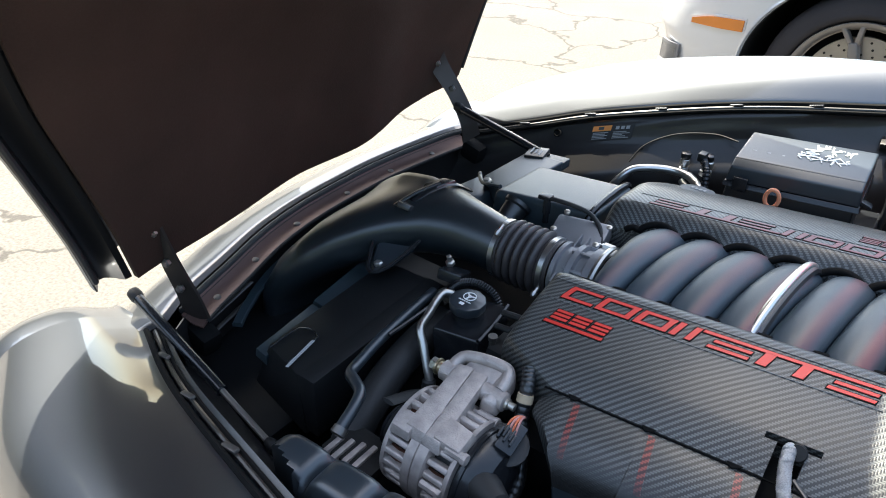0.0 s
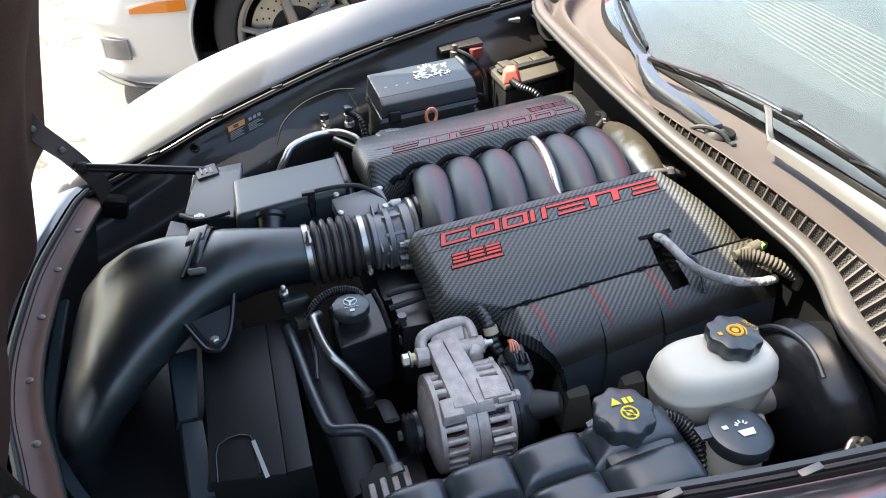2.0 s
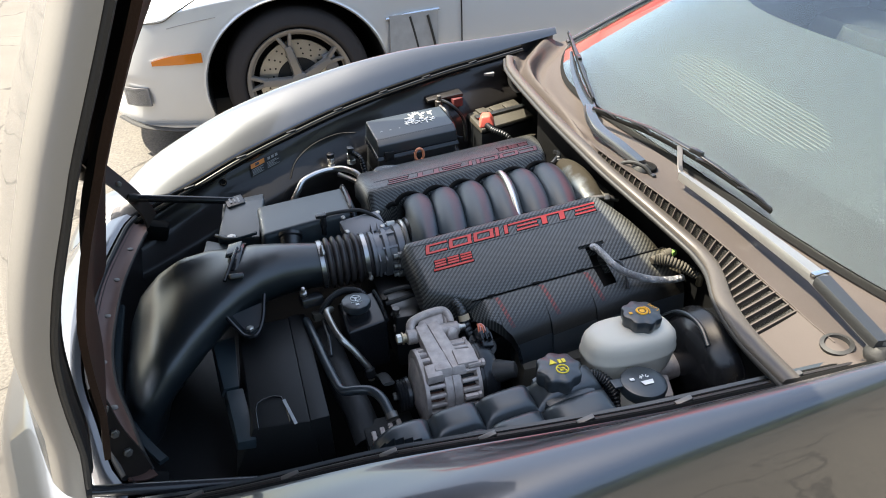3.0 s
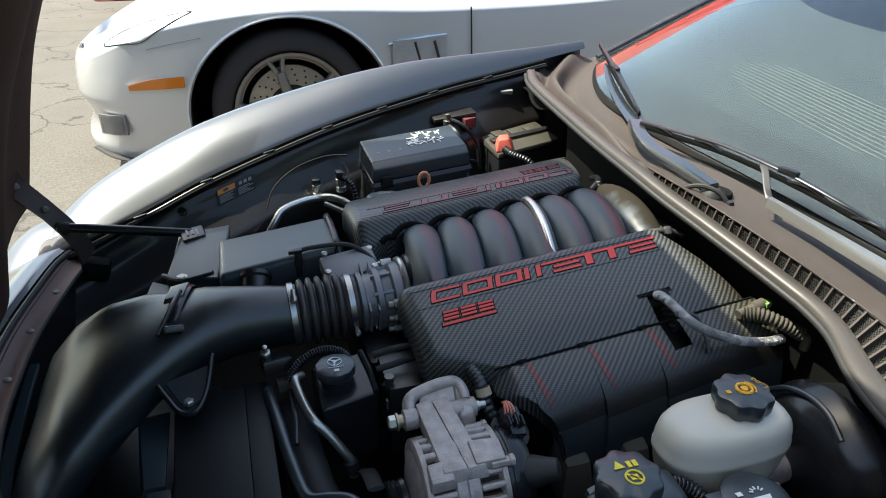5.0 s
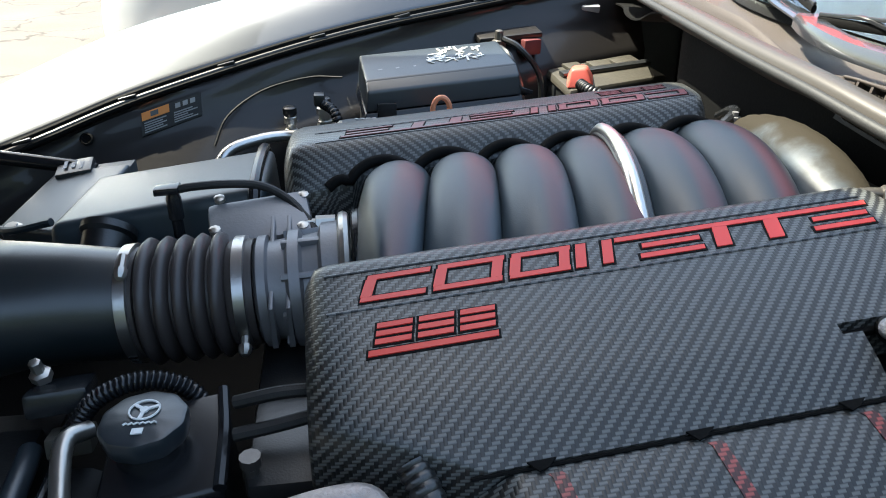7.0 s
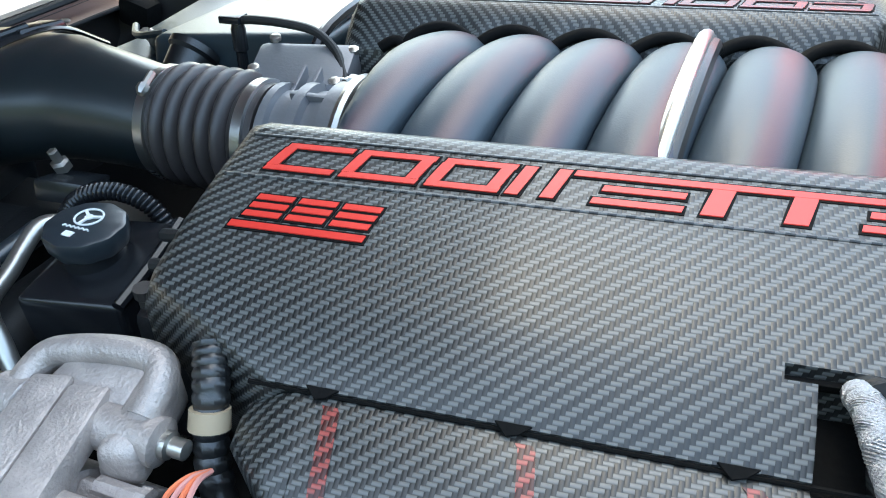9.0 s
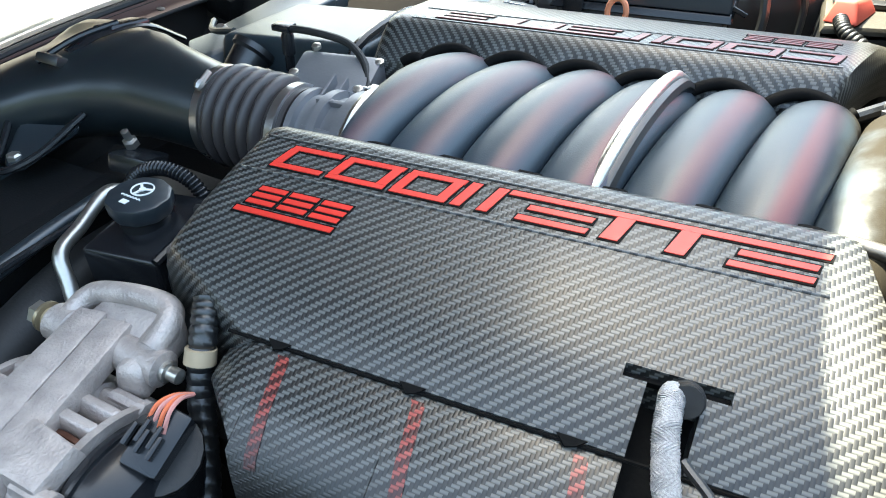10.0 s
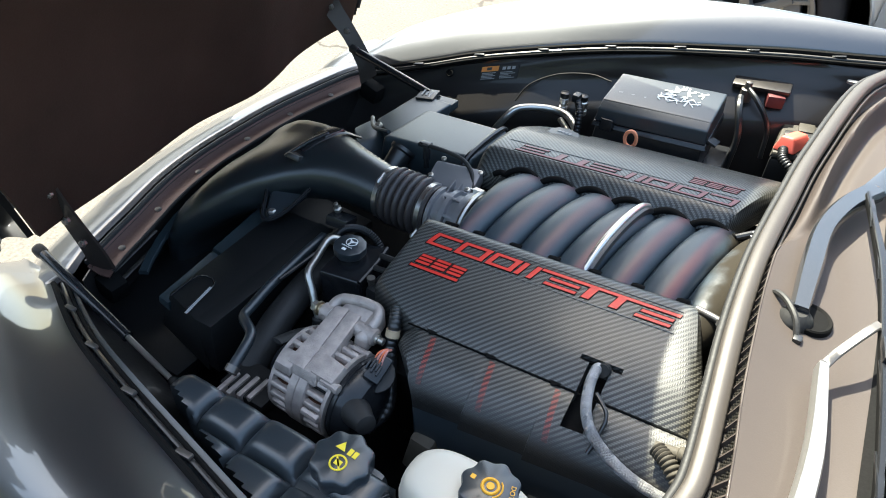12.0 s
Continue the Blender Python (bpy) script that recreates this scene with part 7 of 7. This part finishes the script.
def build_hoses():
    b = thing("braided_hose", "braided steel hose out of the engine cover's slot", "hose")
    run = [(0.000, -0.296, 0.742), (0.000, -0.312, 0.749), (0.004, -0.340, 0.746), (0.018, -0.375, 0.733), (0.045, -0.398, 0.722), (0.09, -0.411, 0.709), (0.135, -0.412, 0.700), (0.165, -0.408, 0.697)]
    core = part("hose", tube(run, 0.0066, 14, 7), DARKSTEEL, b, smooth=60)
    tagged(part("braid", braided(run, 0.0069, 16, 8.0, 0.0009), BRAID, core, "woven steel braid", smooth=60), kind="stuff")
    part("end_fitting", lathe((0.008, -0.290, 0.736), (0, -0.6, 0.5), [(0, 0.011), (0.012, 0.011), (0.013, 0.0095), (0.02, 0.0095)], 14), DARK, b)
    part("strand", tube([(0.015, -0.335, 0.735), (0.04, -0.355, 0.728), (0.042, -0.375, 0.71), (0.038, -0.40, 0.69)], 0.003, 8, 5), PLASTIC, b)
    c = thing("vapour_line", "ribbed dark conduit with a green quick connector", "hose")
    part("conduit", tube([(0.117, -0.368, 0.729), (0.138, -0.384, 0.732), (0.165, -0.405, 0.722), (0.189, -0.421, 0.708)], 0.0098, 12, 8, ribs=15, rib=0.0022), DUSTY, c, smooth=70)
    part("connector", lathe((0.112, -0.362, 0.724), (0.75, 0.05, 0.15), [(0, 0.008), (0.03, 0.008), (0.032, 0.011), (0.05, 0.011)], 12), DUSTY, c)
    part("green_clip", box((0.163, -0.363, 0.735), (0.016, 0.012, 0.012), 0.003, (0, 0, 20)), GREEN, c, "dull green clip")
    part("elbow", tube([(0.186, -0.419, 0.709), (0.197, -0.425, 0.702), (0.200, -0.422, 0.68)], 0.0075, 10, 4), BRASSY, c)
    r = thing("fuel_rail_end", "plated metal line at the manifold's rear", "pipe")
    part("line", tube([(0.08, -0.12, 0.765), (0.12, -0.13, 0.768), (0.15, -0.14, 0.76)], 0.006, 12, 4), DARKSTEEL, r)
    part("nut", lathe((0.115, -0.13, 0.767), (1, -0.2, 0), [(0, 0.008), (0.003, 0.010), (0.012, 0.010), (0.014, 0.008)], 6), DARKSTEEL, r)
    part("line", tube([(0.08, 0.10, 0.76), (0.11, 0.12, 0.772), (0.13, 0.16, 0.765), (0.15, 0.22, 0.74)], 0.007, 10, 5), GLOSSY, r)
    part("fitting", lathe((0.105, 0.11, 0.762), (0, 0, 1), [(0, 0.007), (0.010, 0.007), (0.011, 0.004), (0.016, 0.004)], 8), DULLALU, r)


build_hoses()

# ---- the silver car parked alongside ----
WX, WY, WR = -0.360, 2.30, 0.388          # front wheel
def build_neighbour():
    n = thing("parked_sports_car", "silver-white sports car parked alongside in the sun", "car")
    # side profile: height of the fender line and of the sill along the car
    px = [-1.42, -1.40, -1.36, -1.30, -1.20, -1.10, -0.95, -0.70, -0.375, -0.05, 0.3, 0.7, 1.2, 2.0, 3.0]
    top = [0.62, 0.635, 0.655, 0.685, 0.73, 0.775, 0.825, 0.87, 0.895, 0.885, 0.865, 0.86, 0.87, 0.92, 0.95]
    side_y = [3.05, 2.82, 2.63, 2.50, 2.385, 2.32, 2.27, 2.245, 2.235, 2.245, 2.27, 2.29, 2.29, 2.25, 2.25]
    low = [0.22, 0.21, 0.20, 0.19] + [0.18] * 11
    def flank(x, v):
        t, s, b = spline(x, px, top), spline(x, px, side_y), lerp(x, px, low)
        nose = min(1, max(0, (-1.0 - x) / 0.42))
        z = b + (t - 0.045 - b) * min(1, v)
        y = s + 0.05 * (1 - min(1, v)) ** 2 - 0.02 * math.sin(math.pi * min(1, v))
        if 0.02 < x < 0.5:
            y += 0.025 * math.exp(-((x - 0.25) / 0.16) ** 2) * math.sin(math.pi * min(1, v))
        if v > 1:
            k = (v - 1) * math.pi / 2
            y, z = s + 0.12 * (1 - math.cos(k)), t - 0.045 + 0.045 * math.sin(k)
        # the bumper leans back above its belt and is hollow below it, over a chin
        x += nose * (0.8 * (z - 0.47) ** 2 if z > 0.47 else 0.055 * math.sin(math.pi * min(1, (0.47 - z) / 0.24)))
        return Vector((x, y, z))
    def keep(x, v):
        p = flank(x, v)
        return ((p.x - WX) / 0.495) ** 2 + ((p.z - WR) / 0.455) ** 2 > 1 or p.z > 0.86
    xs = sorted(set([-1.42, -1.41, -1.40, -1.38] + steps(-1.36, 0.52, 100) + steps(0.56, 3.0, 24)))
    part("flank", surface(flank, xs, steps(0, 2, 70), 0.003, keep), SILVER, n, smooth=60)
    # rolled edge round the arch
    def flank_y(x, z):
        t, b = lerp(x, px, top), lerp(x, px, low)
        v = min(1, max(0, (z - b) / (t - 0.045 - b)))
        return flank(x, v).y
    def arch(a, v):
        x, z = WX + (0.507 - 0.024 * v) * math.cos(a), WR + (0.467 - 0.024 * v) * math.sin(a)
        return Vector((x, flank_y(x, z) - 0.002 + 0.05 * max(0, v - 0.75) - 0.004 * math.exp(-((v - 0.7) / 0.2) ** 2), z))
    part("arch_lip", surface(arch, np.linspace(-0.30, math.pi + 0.30, 60), steps(0, 1, 10), 0.002), SILVER, n, smooth=60)
    part("arch_liner", surface(lambda a, v: (WX + 0.485 * math.cos(a), 2.265 + 0.68 * v, WR + 0.446 * math.sin(a)), np.linspace(-0.3, math.pi + 0.3, 30), steps(0, 1, 4), 0.004), RUBBER, n, smooth=60)
    part("wheel_house", lathe((WX, 2.94, WR), (0, 1, 0), [(0, 0.50), (0.01, 0.50)], 32), BLACK, n)
    def bonnet(x, v):
        s = spline(x, px, side_y) + 0.12
        return Vector((x + 0.8 * min(1, max(0, (-1.0 - x) / 0.42)) * (spline(x, px, top) - 0.47) ** 2, s + (3.17 - s) * v, spline(x, px, top) - 0.07 * math.sin(math.pi / 2 * min(1, v * 4)) + 0.05 * v))
    part("hood", surface(bonnet, [-1.42, -1.40, -1.38] + steps(-1.36, 0.55, 40), steps(0, 1, 16), 0.003), SILVER, n, smooth=60)
    part("hood", surface(lambda x, v: Vector((1, -1, 1)) * bonnet(x, v) + Vector((0, 6.34, 0)), [-1.42, -1.40, -1.38] + steps(-1.36, 0.55, 40), steps(0, 1, 16), 0.003), SILVER, n, smooth=60)
    part("flank", surface(lambda x, v: Vector((1, -1, 1)) * flank(x, v) + Vector((0, 6.34, 0)), xs[::3] + [3.0], steps(0, 2, 30), 0.003, keep), SILVER, n, smooth=60)
    # headlight lid in the fender's shoulder, drawn by its shut line
    rimx = [(-1.20, 1.62), (-1.185, 1.40), (-1.10, 1.10), (-1.0, 0.97), (-0.93, 1.10), (-0.85, 1.45), (-0.775, 1.85), (-0.80, 1.97), (-0.90, 1.99), (-1.05, 1.97), (-1.15, 1.85)]
    def lid(i, k):
        x, v = rimx[i % len(rimx)]
        return flank(-0.98 + (x + 0.98) * k, 1.55 + (v - 1.55) * k) + Vector((0, -0.0015, 0.0015))
    ring = smooth_path([lid(i, 1.0) for i in range(len(rimx) + 1)], 4)
    hl = part("headlight", loft([[lid(i, k) + Vector((0, -0.002, 0.002)) for i in range(len(rimx))] for k in (0.985, 0.7, 0.4, 0.1)]), SILVER, n, "flush silver headlight lid", smooth=60)
    part("shut_line", tube(ring, 0.0032, 6, 1), DARK, hl)
    part("bumper_seam", tube([flank(x, 0.91) + Vector((0, -0.001, 0)) for x in steps(-0.985, -0.745, 8)], 0.0022, 6, 1), GREYPRINT, n)
    def patch(x0, x1, z0, z1, off, rows=6, taper=1.0):
        def fn(u, v):
            x = x0 + (x1 - x0) * u
            return Vector((x, lerp(x, px, side_y) - off + 0.004, z0 + (z1 - z0) * v * (taper + (1 - taper) * math.sin(math.pi / 2 * min(1, u * 1.6))) + 0.012 * u))
        return surface(fn, steps(0, 1, 10), steps(0, 1, rows), 0.012)
    part("side_marker", patch(-1.088, -0.842, 0.536, 0.584, 0.018, 6, 0.45), AMBER, n, "amber side marker lamp")
    part("marker_rim", patch(-1.097, -0.834, 0.529, 0.592, 0.012, 6, 0.5), SILVER, n)
    part("fog_recess", patch(-1.262, -1.135, 0.305, 0.40, 0.002), DULLALU, n, "grey fog lamp recess")
    part("fog_lamp", patch(-1.25, -1.15, 0.315, 0.39, 0.008), CLEAR, n)
    part("splitter", tube([(-1.33, 2.58, 0.20), (-1.22, 2.42, 0.19), (-1.05, 2.31, 0.185), (-0.86, 2.27, 0.185)], 0.02, 8, 5, flat=0.5), RUBBER, n)
    # side vent with bright top bar and two fins behind the wheel
    vent = part("side_vent", patch(0.135, 0.41, 0.44, 0.70, 0.012), GREYPRINT, n, "side vent with bright trim")
    part("vent_bar", tube([(0.115, 2.25, 0.685), (0.26, 2.262, 0.705), (0.42, 2.275, 0.715)], 0.012, 8, 4, flat=0.7), CHROME, vent)
    for x in (0.15, 0.25, 0.35):
        part("vent_fin", tube([(x, 2.248, 0.69), (x + 0.03, 2.252, 0.58), (x + 0.06, 2.256, 0.45)], 0.007, 8, 3), RUBBER, vent)
    part("door_gap", tube([(0.548, 2.276, 0.84), (0.55, 2.262, 0.6), (0.555, 2.27, 0.25)], 0.004, 6, 4), DARK, n)
    part("sill", tube([(0.05, 2.27, 0.19), (1.0, 2.29, 0.19), (2.6, 2.27, 0.19)], 0.03, 8, 3), SILVER, n)
    part("cabin", hexa([(0.35, 2.45, 0.80), (3.0, 2.45, 0.85), (3.0, 3.95, 0.85), (0.35, 3.95, 0.80), (1.15, 2.68, 1.18), (2.3, 2.65, 1.2), (2.3, 3.75, 1.2), (1.15, 3.72, 1.18)], 0.05, 4), GLOSSY, n, "dark glazed cabin")
    # wheel
    w = part("wheel", lathe((WX, WY - 0.03, WR), (0, 1, 0), [(0.10, 0.02), (0.10, 0.250), (0.05, 0.258), (0.16, 0.262), (0.2, 0.05)], 40), BLACK, n)
    part("tyre", lathe((WX, WY - 0.05, WR), (0, 1, 0), [(0.03, 0.282), (0.004, 0.296), (0.0, 0.315), (0.003, 0.318), (0.003, 0.345), (0.016, 0.368), (0.035, 0.383), (0.06, 0.387), (0.22, 0.387), (0.25, 0.36), (0.24, 0.28)], 64, caps=False), TYRE, w, "brown-black tyre with a tall sidewall", smooth=60)
    part("rim", lathe((WX, WY - 0.05, WR), (0, 1, 0), [(0.012, 0.284), (0.0, 0.282), (0.002, 0.272), (0.010, 0.258), (0.05, 0.252), (0.052, 0.246)], 64, caps=False), RIM, w, "dusty grey alloy rim", smooth=60)
    c = Vector((WX, WY - 0.035, WR))

    def beam(d, q, r0, s0, w0, r1, s1, w1):
        lo = [c + d * r0 + q * (s0 - w0) + Vector((0, 0.03, 0)), c + d * r1 + q * (s1 - w1) + Vector((0, 0.022, 0)), c + d * r1 + q * (s1 + w1) + Vector((0, 0.022, 0)), c + d * r0 + q * (s0 + w0) + Vector((0, 0.03, 0))]
        hi = [c + d * r0 + q * (s0 - w0 * 0.7), c + d * r1 + q * (s1 - w1 * 0.7) + Vector((0, -0.010, 0)), c + d * r1 + q * (s1 + w1 * 0.7) + Vector((0, -0.010, 0)), c + d * r0 + q * (s0 + w0 * 0.7)]
        return hexa(lo + hi, 0.004)
    for k in range(5):
        a = math.pi / 2 + 0.26 + 2 * math.pi * k / 5
        d, q = Vector((math.cos(a), 0, math.sin(a))), Vector((-math.sin(a), 0, math.cos(a)))
        part("spoke", join(beam(d, q, 0.035, 0, 0.030, 0.20, 0, 0.022), beam(d, q, 0.185, 0.008, 0.014, 0.266, 0.036, 0.013), beam(d, q, 0.185, -0.008, 0.014, 0.266, -0.036, 0.013)), RIM, w)
    part("hub", lathe(c, (0, 1, 0), [(-0.004, 0.036), (0.0, 0.050), (0.03, 0.054)], 24), RIM, w)
    disc = part("brake_disc", lathe(c + Vector((0, 0.05, 0)), (0, 1, 0), [(0, 0.10), (0.001, 0.215), (0.02, 0.215), (0.021, 0.10)], 48), STEEL, w, "drilled steel brake disc")
    part("disc_hat", lathe(c + Vector((0, 0.046, 0)), (0, 1, 0), [(0, 0.03), (0.001, 0.118), (0.006, 0.122)], 32), DARK, disc)
    for k in range(20):
        a = 2 * math.pi * k / 20
        for r in (0.142, 0.168, 0.194):
            b = a + r * 3
            part("drill_hole", lathe(c + Vector((r * math.cos(b), 0.0485, r * math.sin(b))), (0, 1, 0), [(0, 0.0055), (0.001, 0.0055)], 6), DARK, disc)
    part("caliper", box(c + Vector((0.18, 0.045, 0.05)), (0.07, 0.05, 0.17), 0.012, (0, -16, 0)), DULLALU, w, "grey brake caliper")
    part("undertray", box((0.6, 3.1, 0.24), (3.6, 1.3, 0.10), 0.02), DARK, n)


build_neighbour()


def build_far_car():
    f = thing("red_car", "red car parked further off", "car")
    m = mat("red_car_paint", (0.55, 0.02, 0.03), 0.3, 0, 0.05, 3, coat=1.0)
    part("body", hexa([(-2.1, 7.9, 0.25), (2.1, 7.9, 0.25), (2.1, 9.6, 0.25), (-2.1, 9.6, 0.25), (-2.0, 7.95, 0.85), (2.0, 7.95, 0.85), (2.0, 9.5, 0.85), (-2.0, 9.5, 0.85)], 0.12, 4), m, f)
    for x in (-1.2, 1.4):
        part("wheel", lathe((x, 7.86, 0.32), (0, 1, 0), [(0, 0.2), (0.01, 0.31), (0.2, 0.32), (0.22, 0.2)], 28), RUBBER, f)


build_far_car()


def build_building():
    """A low building beyond the parked cars, red ribbed metal roof over a pale wall; seen only mirrored in paint and glass."""
    b = thing("building", "low pale building with a red ribbed metal roof", "building")
    m = pose(9.0, 11.0, 0, 0, 0, -40)
    roof_m = mat("red_painted_metal", (0.45, 0.03, 0.02), 0.4, 0, 0.15, 3, 0.05, 60)
    wall_m = mat("pale_stucco", (0.55, 0.50, 0.43), 0.8, 0, 0.12, 3, 0.2, 60)
    wall = part("wall", box((0, 0, 1.5), (20, 0.3, 3.0), 0.02), wall_m, b)
    roof = part("roof", hexa([(-10.5, -1.0, 2.9), (10.5, -1.0, 2.9), (10.5, 0.3, 3.0), (-10.5, 0.3, 3.0), (-10.5, -0.9, 3.2), (10.5, -0.9, 3.2), (10.5, 3.4, 6.2), (-10.5, 3.4, 6.2)], 0.02), roof_m, b)
    for k in range(42):
        x = -10.25 + 0.5 * k
        part("roof_rib", hexa([(x - 0.03, -0.92, 3.17), (x + 0.03, -0.92, 3.17), (x + 0.03, 3.4, 6.17), (x - 0.03, 3.4, 6.17), (x - 0.03, -0.92, 3.26), (x + 0.03, -0.92, 3.26), (x + 0.03, 3.4, 6.26), (x - 0.03, 3.4, 6.26)], 0), roof_m, roof)
    for x in (-6.0, -2.0, 2.0, 6.0):
        w = part("window", box((x, -0.16, 1.5), (1.6, 0.04, 1.3), 0.01), GLOSSY, wall)
    b.matrix_world = m


build_building()


def build_treeline():
    """Dark trees round the lot, ahead of the cars and on the driver's side; seen only mirrored in the paint."""
    leaf = mat("dark_foliage", (0.035, 0.055, 0.022), 0.8, 0, 0.5, 4, 0.3, 12)

    def row(a, v):
        rough = noise.noise((a * 9, v * 2.0, 5)) + 0.6 * noise.noise((a * 31, v * 5.0, 8))
        r = 17.0 + 1.4 * rough + 1.2 * v
        return Vector((r * math.cos(a), r * math.sin(a), 7.5 * v * (1 + 0.30 * noise.noise((a * 7, 0, 2)) + 0.12 * noise.noise((a * 29, 0, 4)))))
    tagged(part("backdrop", surface(row, steps(radians(150), radians(315), 160), steps(0, 1, 12), 0.05), leaf, smooth=20), "dark treeline round the parking lot", "trees", kind="structure")


build_treeline()
